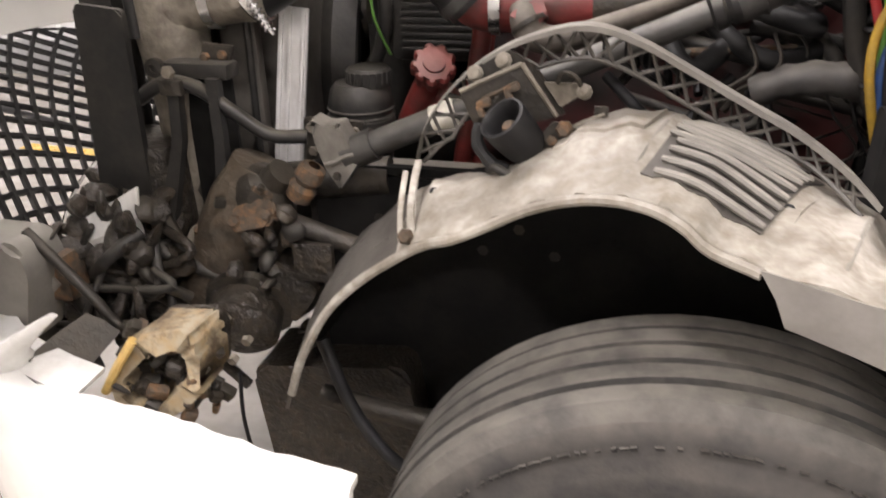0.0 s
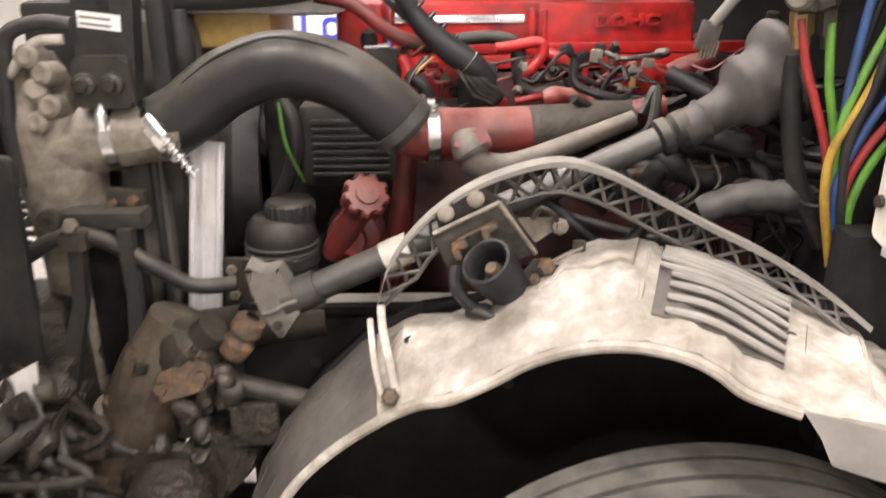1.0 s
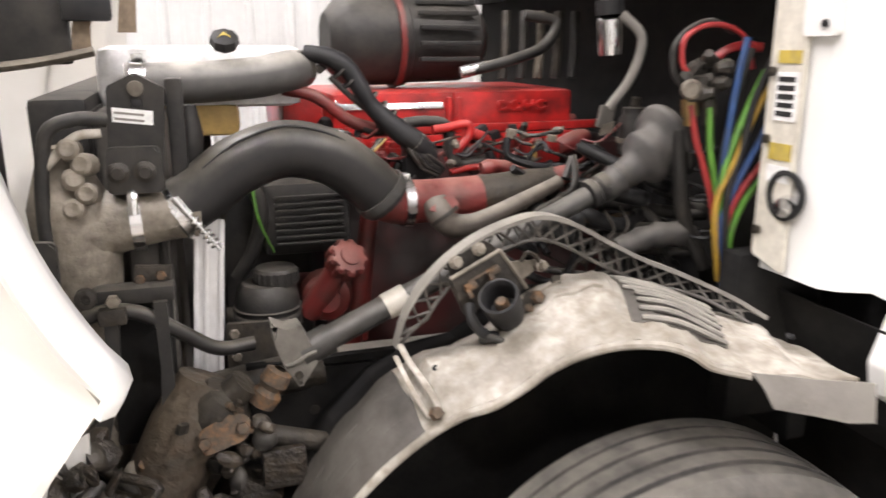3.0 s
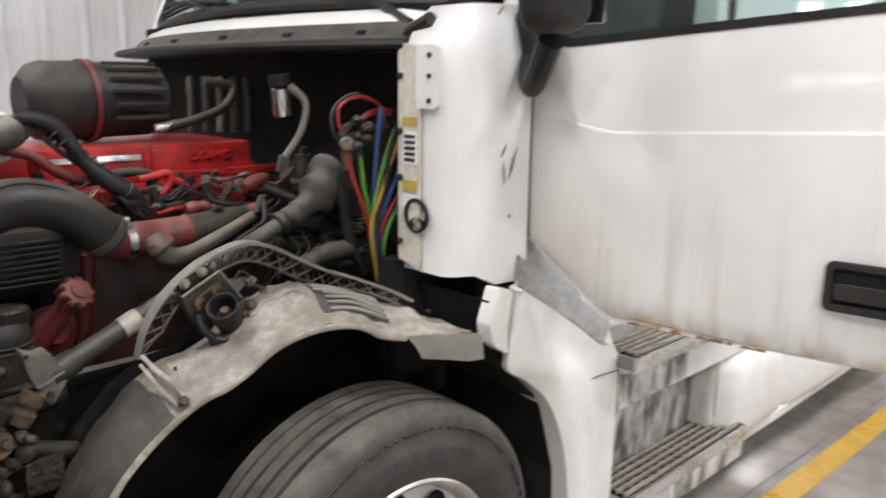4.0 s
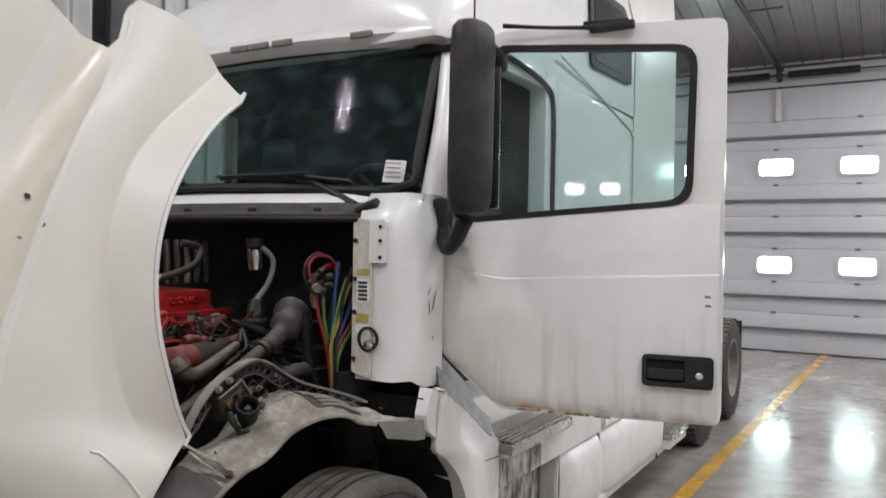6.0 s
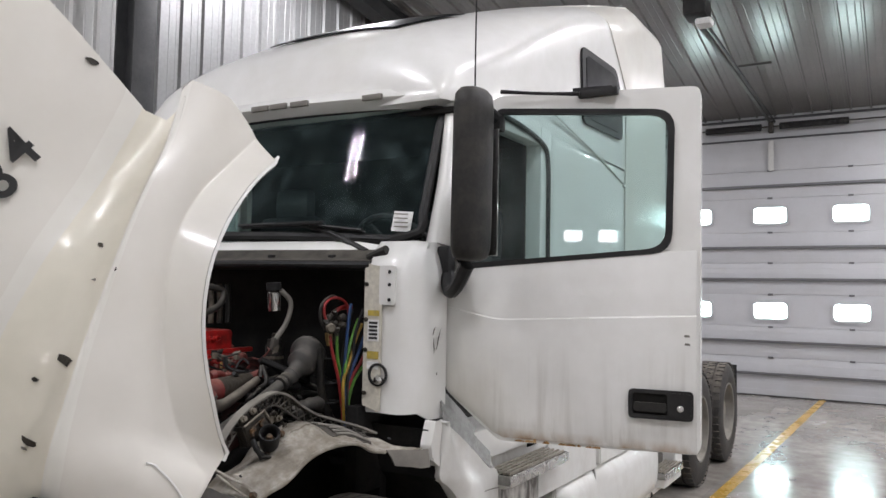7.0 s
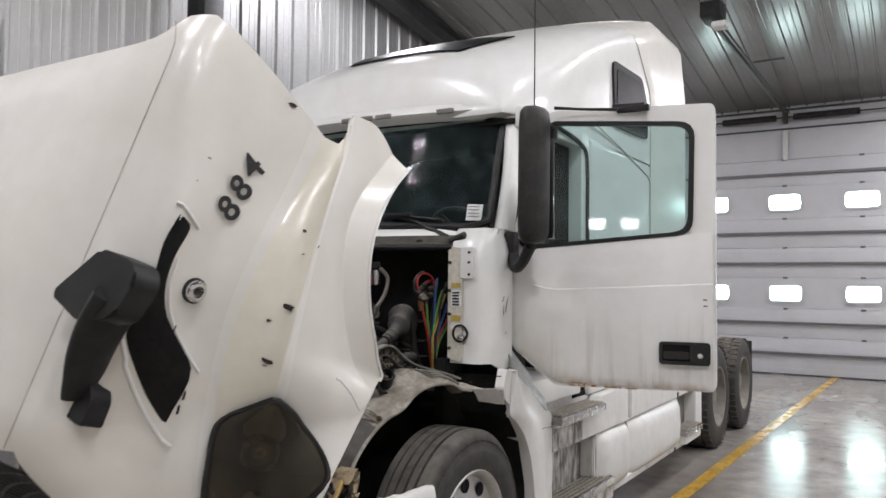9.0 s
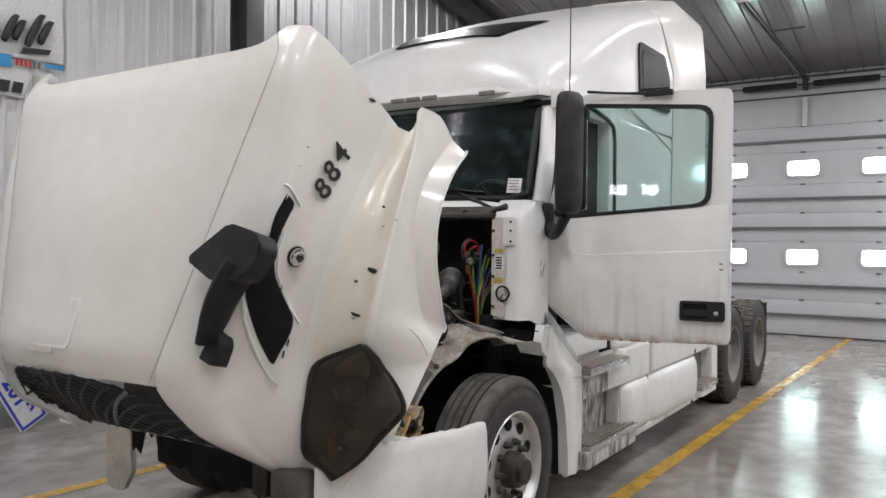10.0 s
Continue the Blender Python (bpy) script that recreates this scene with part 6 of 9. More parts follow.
# the badge area in the middle of the top panel and its raised nose
part("badge_rim", ring_prism(bmesh.new(), rounded([(-0.15, -0.1), (0.15, -0.1), (0.12, 0.1), (-0.12, 0.1)], 0.03), rounded([(-0.138, -0.088), (0.138, -0.088), (0.108, 0.088), (-0.108, 0.088)], 0.024), 0.014, basis(top_point(1.08, -0.1) + HU * -0.002, (0, -1, 0), HF)), WHITE, hood)
part("badge_dish", prism(bmesh.new(), rounded([(-0.075, -0.06), (0.1, -0.06), (0.12, 0.16), (-0.09, 0.16)], 0.03), 0.012, basis(top_point(1.05, 0.0) + HU * -0.006, (0, 1, 0), -HF), 0.005), WHITE, hood)
part("badge_bar", prism(bmesh.new(), rounded([(-0.08, -0.012), (0.08, -0.012), (0.08, 0.012), (-0.08, 0.012)], 0.008), 0.006, basis(top_point(1.19, 0.0) + HU * 0.002, (0, 1, 0), -HF)), CREAM, hood)


# ---- headlight ----
HL_LEFT = [(1.012, 1.08), (1.05, 0.98), (1.115, 0.86), (1.25, 0.84), (1.38, 0.83), (1.47, 0.88), (1.53, 1.28)]
HL_RIGHT = [(1.015, 1.12), (1.08, 1.42), (1.15, 1.7), (1.236, 1.94), (1.36, 1.9), (1.46, 1.82), (1.535, 1.4)]


def strip_on_side(left, right, lift, grow=0.0, n=10):
    """A patch between two edge lines of (f, v) pairs on the hood's side."""
    lc2, rc2 = smooth_path([(a, b, 0) for a, b in left], 4), smooth_path([(a, b, 0) for a, b in right], 4)
    grid = []
    for i, (a, b) in enumerate(zip(lc2, rc2)):
        row = []
        for j in range(n + 1):
            t = -grow + (1 + 2 * grow) * j / n
            q = a.lerp(b, t)
            p = hood_side(q.x, min(q.y, 1.99))
            nn = (hood_side(q.x + 0.01, q.y) - p).cross(hood_side(q.x, min(q.y + 0.01, 1.995)) - p)
            nn = nn.normalized() if nn.length > 1e-9 else Vector((-0.6, -0.8, 0))
            if nn.y > 0:
                nn = -nn
            e = min(j / n, 1 - j / n, i / (len(lc2) - 1), 1 - i / (len(lc2) - 1))
            row.append(p + nn * lift * min(1, 0.4 + 5 * e))
        grid.append(row)
    return grid


def lens_grid(grow, lift, bow):
    lc2, rc2 = smooth_path([(a, b, 0) for a, b in HL_LEFT], 4), smooth_path([(a, b, 0) for a, b in HL_RIGHT], 4)
    out = Vector((-0.66, -0.72, 0.2)).normalized()
    grid = []
    for i, (a, b) in enumerate(zip(lc2, rc2)):
        p, q = hood_side(a.x, a.y), hood_side(b.x, min(b.y, 1.99))
        e = math.sin(math.pi * i / (len(lc2) - 1)) ** 0.5
        grid.append([p.lerp(q, -grow + (1 + 2 * grow) * j / 12) + out * (lift + bow * e * math.sin(math.pi * j / 12) ** 0.6) for j in range(13)])
    return grid


housing = part("headlight_housing", sheet(bmesh.new(), lens_grid(0.03, 0.016, -0.0), 0.004), BLACK, hood, "black headlight housing", smooth=60)
back_grid = lens_grid(0.0, 0.02, 0.0)
lens_out = Vector((-0.66, -0.72, 0.2)).normalized()
for i, j, r in ((10, 5, 0.062), (16, 7, 0.05)):
    c = back_grid[i][j] + lens_out * 0.012
    part("reflector", lathe(bmesh.new(), [(r, 0.018), (r * 0.97, 0.02), (r * 0.8, 0.006), (r * 0.5, -0.003), (r * 0.2, -0.006), (0.0, -0.006)], c, lens_out, 28), ALU, housing, "dull bright lamp reflector", smooth=60)
    part("bulb_cap", lathe(bmesh.new(), [(r * 0.2, 0.0), (r * 0.18, 0.014), (0.0, 0.018)], c, lens_out, 14), CREAM, housing)
lens = part("headlight", sheet(bmesh.new(), lens_grid(0.0, 0.03, 0.05), 0.004), LENS, hood, "smoky yellowed headlight lens", smooth=60)
rim = lens_grid(0.0, 0.03, 0.0)
loop = [r[0] for r in rim] + rim[-1][1:-1] + [r[-1] for r in rim[::-1]] + rim[0][-2:0:-1]
part("headlight_gasket", tube(bmesh.new(), loop[::2] + [loop[0]], 0.009, 6, False, 2), BLACK, hood, smooth=60)

# ---- side vent, hood mirror, latch, fleet number, scuffs ----

def side_outline(pts, lift, n=6):
    out = []
    for (a, b) in zip(pts, pts[1:] + pts[:1]):
        for k in range(n):
            t = k / n
            f, v = a[0] + (b[0] - a[0]) * t, a[1] + (b[1] - a[1]) * t
            p = hood_side(f, v)
            nn = (hood_side(f + 0.01, v) - p).cross(hood_side(f, v + 0.01) - p).normalized()
            if nn.y > 0:
                nn = -nn
            out.append(p + nn * lift)
    return out


V_LEFT = [(0.516, 0.296), (0.608, 0.268), (0.728, 0.276), (0.834, 0.252), (0.916, 0.28), (1.022, 0.424), (1.122, 0.58)]
V_RIGHT = [(0.52, 0.33), (0.545, 0.384), (0.632, 0.35), (0.718, 0.352), (0.812, 0.43), (0.948, 0.66), (1.126, 0.604)]
part("vent_screen", sheet(bmesh.new(), strip_on_side(V_LEFT, V_RIGHT, 0.006), 0.003), VOID, hood, "black hood side vent", smooth=60)
part("vent_lip", tube(bmesh.new(), side_outline([(0.484, 0.272), (0.49, 0.308), (0.532, 0.432), (0.535, 0.44)], 0.003)[:-6], 0.006, 8, True, 2), WHITE, hood, smooth=60)
part("vent_lip", tube(bmesh.new(), side_outline([(0.64, 0.372), (0.718, 0.375), (0.786, 0.425), (0.84, 0.495), (0.955, 0.705), (0.96, 0.71)], 0.003)[:-6], 0.0055, 8, True, 2), WHITE, hood, smooth=60)
part("vent_lip", tube(bmesh.new(), side_outline([(0.86, 0.245), (0.902, 0.252), (0.98, 0.312), (1.088, 0.464), (1.182, 0.596), (1.196, 0.64), (1.197, 0.645)], 0.003)[:-6], 0.0075, 8, True, 2), WHITE, hood, smooth=60)
for fo, vo in ((1.036, 0.66), (1.082, 0.648), (0.845, 0.5)):
    part("vent_clip", prism(bmesh.new(), [(-0.014, -0.003), (0.014, -0.003), (0.014, 0.003), (-0.014, 0.003)], 0.004, basis(hood_side(fo, vo) + Vector((-0.006, -0.006, 0)), hood_side(fo + 0.02, vo) - hood_side(fo, vo), (0, 1, 0))), BLACK, hood)
# black hood mirror on its stalk
HM = Matrix((Vector((0, 1, 0)), HF, HU)).transposed().to_4x4()
part("hood_mirror", prism(bmesh.new(), rounded([(0.395, 0.806), (0.2, 0.672), (0.05, 0.712), (0.022, 0.765), (0.085, 0.868), (0.235, 0.882)], 0.028, 5), 0.085, Matrix.Translation(HO + HU * 0.0) @ HM, 0.007), BLACK, hood, "black hood mirror on a bent stalk", smooth=40)
part("mirror_stalk", tube(bmesh.new(), [hp(0.79, 0.15, 0.02), hp(0.87, 0.215, 0.01), hp(0.95, 0.28, -0.015), hp(1.02, 0.335, -0.05), hp(1.07, 0.37, -0.075)], [0.1, 0.092, 0.08, 0.07, 0.066], 14, True, 6, 0.45), BLACK, hood, smooth=60)
part("stalk_foot", prism(bmesh.new(), rounded([(0.462, 1.077), (0.445, 1.012), (0.334, 1.02), (0.294, 1.085), (0.314, 1.17), (0.44, 1.128)], 0.02, 5), 0.07, Matrix.Translation(HO + HU * -0.13) @ HM, 0.005), BLACK, hood)
p = hood_side(0.716, 0.554)
nn = (hood_side(0.736, 0.554) - p).cross(hood_side(0.716, 0.574) - p).normalized()
nn = nn if nn.y < 0 else -nn
latch = part("hood_latch", lathe(bmesh.new(), [(0.034, -0.008), (0.036, 0.006), (0.033, 0.014), (0.026, 0.019), (0.019, 0.02), (0.015, 0.013), (0.0, 0.013)], p + nn * 0.012, nn, 28), CHROME, hood, "round chrome hood latch", smooth=50)
part("latch_socket", lathe(bmesh.new(), [(0.013, 0.0), (0.012, 0.003), (0.006, 0.004), (0.0, 0.001)], p + nn * 0.026, nn, 16), STEEL, latch)
part("latch_gasket", lathe(bmesh.new(), [(0.041, 0.0), (0.041, 0.007), (0.034, 0.009)], p + nn * 0.005, nn, 28), BLACK, latch)


def side_frame(f, v, lift):
    p = hood_side(f, v)
    e1, e2 = (hood_side(f + 0.02, v) - p).normalized(), (hood_side(f, v + 0.02) - p).normalized()
    n2 = e1.cross(e2).normalized()
    n2 = n2 if n2.y < 0 else -n2
    return p + n2 * lift, e1, e2, n2


# digits run up the hood: from nose to rear edge, laid on its curve
for ch, fo, vo in (("8", 0.444, 0.572), ("8", 0.369, 0.59), ("4", 0.29, 0.602)):
    o, e1, e2, n2 = side_frame(fo, vo, 0.0)
    len1, len2 = (hood_side(fo + 0.02, vo) - hood_side(fo, vo)).length / 0.02, (hood_side(fo, vo + 0.02) - hood_side(fo, vo)).length / 0.02
    xd = (-e1 + 0.38 * e2).normalized()
    yd = n2.cross(xd)
    c12 = e1.dot(e2)
    dig = lettering("fleet_digit", ch, 0.15, Matrix(), INK, hood, "black stick-on number", 0.001, 0.0025)
    for vt in dig.data.vertices:
        d = (xd * vt.co.x + yd * vt.co.y) * 0.8
        a1, a2 = d.dot(e1), d.dot(e2)
        k1, k2 = (a1 - c12 * a2) / (1 - c12 * c12), (a2 - c12 * a1) / (1 - c12 * c12)
        vt.co = hood_side(fo + k1 / len1, vo + k2 / len2) + n2 * (0.011 + vt.co.z)
rnd = random.Random(11)
for fo, vo, sz in ((0.506, 1.02, 0.046), (0.518, 1.06, 0.024), (0.458, 0.964, 0.009), (0.454, 1.07, 0.01), (0.54, 1.01, 0.006), (0.72, 1.03, 0.028), (0.712, 1.05, 0.016), (0.768, 0.952, 0.01), (0.895, 1.008, 0.02), (0.91, 1.0, 0.007), (0.04, 0.668, 0.014), (0.318, 0.376, 0.006), (0.4, 0.34, 0.004)):
    o, e1, e2, n2 = side_frame(fo, vo, 0.003)
    k = 9
    sz *= 1.15
    pts = [(sz * rnd.uniform(0.35, 1.0) * math.cos(2 * math.pi * i / k) * 0.55, sz * rnd.uniform(0.5, 1.2) * math.sin(2 * math.pi * i / k)) for i in range(k)]
    part("chip", prism(bmesh.new(), pts, 0.002, basis(o, e1, e2)), STEEL if sz > 0.01 else LINER_GREY, hood, "torn dark chip in the paint")

part("fender_slit", tube(bmesh.new(), side_outline([(0.912, 1.44), (0.914, 1.47), (0.942, 1.516), (0.996, 1.64), (1.0, 1.65)], 0.001)[:-6], 0.003, 6, True, 2), WHITE, hood)

# ---- remains of the bumper ----
BUMPER_TOP = [(0.47, 0.836), (0.6, 0.829), (0.8, 0.834), (0.95, 0.845), (1.1, 0.857), (1.33, 0.872)]
prof = [(0.83, 0.03), (0.833, 0.004), (0.825, -0.006), (0.78, -0.014), (0.64, -0.02), (0.5, -0.01), (0.42, 0.02)]
rnd = random.Random(3)
grid = []
for i in range(33):
    t = i / 32
    x = -0.47 - 0.86 * t
    lift = lerp_table(BUMPER_TOP, -x) - 0.83 + rnd.uniform(-0.004, 0.004)
    yy = -0.06 + 0.065 * min(1.0, t / 0.42) + 0.5 * max(0, t - 0.62) ** 1.6 * 2.0
    grid.append([(x - 0.01 * k * t, yy + dy, z + lift * (1 if k < 4 else 0.4)) for k, (z, dy) in enumerate(prof)])
bump = part("bumper_corner", sheet(bmesh.new(), grid, 0.012, 1), SKIRT_WHITE, truck, "broken white bumper corner hanging by the wheel", smooth=45)
part("bumper_ledge", sheet(bmesh.new(), [[Vector(r[0]) + Vector((0, o, 0.012 * math.sin(k * 0.9) * (o > 0.02))) for k, r in enumerate(grid[18::2])] for o in (0.0, 0.03, 0.07)], 0.008), WHITE_DIRTY, bump, smooth=40)
part("bumper_horn", tube(bmesh.new(), [(-1.1, 0.06, 0.86), (-1.07, 0.04, 0.9), (-1.03, 0.04, 0.935), (-0.975, 0.05, 0.975)], [0.045, 0.035, 0.024, 0.01], 12, True, 6, 0.4), WHITE_DIRTY, bump, "torn white horn of the bumper", smooth=60)
part("tow_bracket", block((-1.5, 0.6, 0.6), (0.22, 0.16, 0.03), 0.006), ALU_DUST, truck)
part("bracket_upright", block((-1.4, 0.45, 0.72), (0.05, 0.08, 0.16), 0.01), STEEL, truck)
part("fog_lamp_box", block((-1.36, 0.3, 0.66), (0.16, 0.16, 0.22), 0.03), LINER_DARK, truck)
part("skid_plate", block((-1.12, 0.95, 0.68), (0.3, 0.75, 0.16), 0.03), VOID, truck, "torn black splash panel")
rag = random.Random(17)
edge_lo = [(-0.42 - 1.05 * i / 26, 0.6 + 0.06 * (i / 26) + rag.uniform(-0.035, 0.03) + (0.12 if 17 < i < 23 else 0)) for i in range(27)]
part("splash_panel", prism(bmesh.new(), edge_lo + [(-1.47, 0.84), (-0.9, 0.82), (-0.42, 0.78)], 0.006, basis((-1.33, 0, 0), (0, -1, 0), (0, 0, 1))), VOID, truck, "torn black splash panel under the nose", smooth=0)
part("hanging_bracket", prism(bmesh.new(), rounded([(0, 0), (0.13, -0.02), (0.14, -0.22), (0.09, -0.32), (0.0, -0.3)], 0.02), 0.04, basis((-1.35, 1.55, 0.78), (0.3, -0.95, 0), (0, 0, 1)), 0.008), CREAM, truck, "pale hanging bumper bracket")


# ---- engine bay ----
def bolt(at, axis, r, parent, mt=None, h=0.006):
    return part("bolt", lathe(bmesh.new(), [(r, -0.002), (r, h * 0.7), (r * 0.85, h), (0.0, h)], at, axis, 6), mt or STEEL, parent)


def clamp_ring(at, axis, r, w, parent, label="", mt=None, screw=True):
    d = Vector(axis).normalized()
    ob = part("hose_clamp", lathe(bmesh.new(), [(r, -w / 2), (r + 0.003, -w / 2), (r + 0.003, w / 2), (r, w / 2)], at, axis, 28), mt or ALU_DUST, parent, label)
    if screw:
        u, v = ring_frame(d)
        part("clamp_screw", block(Vector(at) + Vector((0, -0.3, 1)).normalized() * (r + 0.008), (w * 0.7, 0.02, 0.014), 0.003), ALU, ob)
    return ob


# wheel-well liner over the front wheel
OUT = [(-0.705, 0.24, 0.70), (-0.665, 0.24, 0.82), (-0.59, 0.235, 0.945), (-0.46, 0.215, 1.055), (-0.37, 0.17, 1.108), (-0.27, 0.17, 1.16), (-0.18, 0.14, 1.192), (-0.1, 0.09, 1.197), (-0.035, 0.06, 1.163), (0.1, 0.005, 1.148), (0.24, -0.03, 1.14)]
INN = [(-0.72, 0.40, 0.75), (-0.68, 0.40, 0.86), (-0.60, 0.40, 0.98), (-0.47, 0.41, 1.085), (-0.33, 0.43, 1.11), (-0.2, 0.45, 1.185), (-0.07, 0.46, 1.20), (0.05, 0.45, 1.165), (0.14, 0.42, 1.13), (0.24, 0.38, 1.09), (0.3, 0.34, 1.06)]
oc, ic = smooth_path(OUT, 6), smooth_path(INN, 6)
grid = []
for k, (a, b) in enumerate(zip(oc, ic)):
    row = []
    t0 = k / (len(oc) - 1)
    for j in range(13):
        s = j / 12
        p = a.lerp(b, s)
        bulge = 0.035 * math.sin(math.pi * s) * (1 if 0.3 < t0 < 0.9 else 0.3)
        ribs = 0.010 * (0.3 < s < 0.8) * (0.5 < t0 < 0.62)
        row.append(p + Vector((0, 0, bulge + ribs + 0.004 * math.sin(k * 1.7 + j))))
    grid.append(row)
nfront = 17
bm = bmesh.new()
sheet(bm, grid[nfront:51], 0.006, -1)
liner = part("wheel_liner", bm, LINER, truck, "dusty whitish plastic wheel liner over the tyre", smooth=30)
bm = bmesh.new()
sheet(bm, grid[50:58], 0.006, -1)
part("liner_rear", bm, LINER, liner, "dusty pale rear part of the liner", smooth=30)
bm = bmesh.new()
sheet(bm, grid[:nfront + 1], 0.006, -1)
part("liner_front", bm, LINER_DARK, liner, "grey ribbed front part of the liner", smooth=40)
for k in range(3):
    part("liner_rib", tube(bmesh.new(), [oc[i].lerp(ic[i], 0.3 + 0.2 * k) + Vector((-0.004, 0, 0.008)) for i in range(1, nfront, 3)], 0.004, 6), LINER_DARK, liner)
# outer rim of the liner, torn at the rear, and its hanging flap
part("liner_edge", tube(bmesh.new(), [p + Vector((0, -0.004, 0.0)) for p in oc[2:52:3]], 0.008, 8), LINER, liner)
bm = bmesh.new()
flap = [[(0.0, 0.03, 1.165), (0.1, 0.0, 1.152), (0.15, -0.012, 1.147), (0.19, -0.03, 1.145)], [(0.02, 0.02, 1.135), (0.1, -0.008, 1.12), (0.15, -0.02, 1.118), (0.192, -0.034, 1.115)], [(0.033, 0.012, 1.105), (0.1, -0.01, 1.092), (0.15, -0.026, 1.08), (0.195, -0.036, 1.078)]]
part("torn_flap", sheet(bm, flap, 0.005), LINER_GREY, liner, "torn grey rear flap of the liner", smooth=60)


def liner_at(k, s, lift):
    """A place on the liner: k along its arch, s from its outer to its inner edge."""
    j = s * 12
    j0 = min(int(j), 11)
    return grid[k][j0].lerp(grid[k][j0 + 1], j - j0) + Vector((0, 0, lift))


# dark sheet that paints the shadow lines between the louvers
part("louver_gap_shade", sheet(bmesh.new(), [[liner_at(k, 0.14 + 0.058 * j, 0.009) for k in range(38, 50)] for j in range(13)], 0.003), LINER_DARK, liner, smooth=25)
for q in range(10):
    sv = 0.16 + 0.07 * q
    a, b = liner_at(38 + (q < 4), sv, 0.014), liner_at(49 - (q > 7), sv, 0.014)
    mid = (a + b) / 2
    sag = liner_at(43, sv, 0.015) - mid
    part("liner_louver", tube(bmesh.new(), [a, mid + sag, b], [0.005, 0.007, 0.007, 0.007, 0.007, 0.007, 0.007, 0.007, 0.005], 8, True, 4, 0.8), LINER_GREY, liner, smooth=40)
part("liner_pad", sheet(bmesh.new(), [[liner_at(k, 0.42 + 0.06 * j, 0.012) for j in range(6)] for k in range(29, 37)], 0.008), LINER, liner, smooth=50)
for k in (37, 53):
    part("liner_rib", tube(bmesh.new(), [liner_at(k, 0.12 + 0.1 * j, 0.003) for j in range(9)], 0.004, 6), LINER_GREY, liner)
for x, y, z in ((-0.3, 0.27, 1.135), (0.05, 0.18, 1.15), (0.16, 0.13, 1.14), (-0.44, 0.3, 1.09)):
    part("clip_hole", lathe(bmesh.new(), [(0.008, 0), (0.006, 0.003), (0.0, 0.001)], (x, y, z + 0.03), (0, -0.5, 1), 10), BLACK, liner)
# bent strap at the liner's front corner
part("strap", tube(bmesh.new(), [(-0.485, 0.375, 1.14), (-0.48, 0.33, 1.125), (-0.465, 0.25, 1.1), (-0.455, 0.225, 1.07)], 0.0065, 8, True, 4, 0.6), LINER, liner, "bent pale strap")
part("strap", tube(bmesh.new(), [(-0.5, 0.35, 1.13), (-0.49, 0.28, 1.095), (-0.475, 0.225, 1.065)], 0.005, 8, True, 4, 0.6), LINER, liner)
part("strap_nut", lathe(bmesh.new(), [(0.012, -0.006), (0.013, 0.004), (0.008, 0.012), (0.0, 0.012)], (-0.465, 0.222, 1.075), (0, -1, 0.4), 6), RUST, liner)
# inside of the wheel well: near-black sheets put its shade into the colour
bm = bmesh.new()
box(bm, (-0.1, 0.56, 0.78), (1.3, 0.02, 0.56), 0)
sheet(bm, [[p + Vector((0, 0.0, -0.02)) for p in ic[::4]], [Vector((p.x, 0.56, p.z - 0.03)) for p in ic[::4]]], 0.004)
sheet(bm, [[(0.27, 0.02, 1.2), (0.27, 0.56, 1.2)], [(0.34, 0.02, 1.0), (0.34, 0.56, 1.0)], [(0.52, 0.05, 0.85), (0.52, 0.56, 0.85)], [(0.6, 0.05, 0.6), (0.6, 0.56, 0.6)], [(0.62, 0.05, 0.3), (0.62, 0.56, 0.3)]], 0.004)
part("wheel_well", bm, VOID, truck, "black inside of the wheel well, its shade put in the colour", smooth=0)

# lattice seal carrier arching over the liner
LAT = [(-0.49, 0.39, 1.135), (-0.47, 0.385, 1.2), (-0.425, 0.38, 1.265), (-0.36, 0.375, 1.318), (-0.29, 0.37, 1.35), (-0.22, 0.368, 1.363), (-0.15, 0.375, 1.343), (-0.07, 0.385, 1.3), (0.01, 0.378, 1.258), (0.075, 0.335, 1.232), (0.125, 0.26, 1.208), (0.155, 0.2, 1.185)]
lc = smooth_path(LAT, 4)
carrier = part("lattice_carrier", bmesh.new(), LINER_GREY, truck, "grey plastic lattice strip arching over the wheel liner")
bm = bmesh.new()
inn = []
for k, p in enumerate(lc):
    d = (lc[min(k + 1, len(lc) - 1)] - lc[max(k - 1, 0)]).normalized()
    n = Vector((d.z, 0, -d.x))
    if n.z > 0:
        n = -n
    w = 0.045 * min(1, (k + 1) / 5)
    inn.append(p + n * w + Vector((0, 0.004, 0)))
rows = []
for p in lc:
    rows.append([bm.verts.new(p + Vector(o)) for o in ((-0.002, -0.018, -0.003), (0.0, -0.018, 0.005), (0.0, 0.018, 0.005), (-0.002, 0.018, -0.003))])
skin_rings(bm, rows)
bm.to_mesh(carrier.data)
bm.free()
part("inner_chord", tube(bmesh.new(), inn, 0.0038, 6, True, 1), LINER_DARK, carrier)
for k in range(1, len(lc) - 2, 2):
    part("lattice_bar", rod(bmesh.new(), lc[k], inn[k + 2], 0.003, None, 5), LINER_DARK, carrier)
    part("lattice_bar", rod(bmesh.new(), lc[k + 2 if k + 2 < len(lc) else k + 1], inn[k], 0.003, None, 5), LINER_DARK, carrier)
    part("lattice_bar", rod(bmesh.new(), lc[k] + Vector((0, 0.018, 0)), inn[k + 1] + Vector((0, 0.012, 0)), 0.0022, None, 5), BLACK_DUST, carrier)

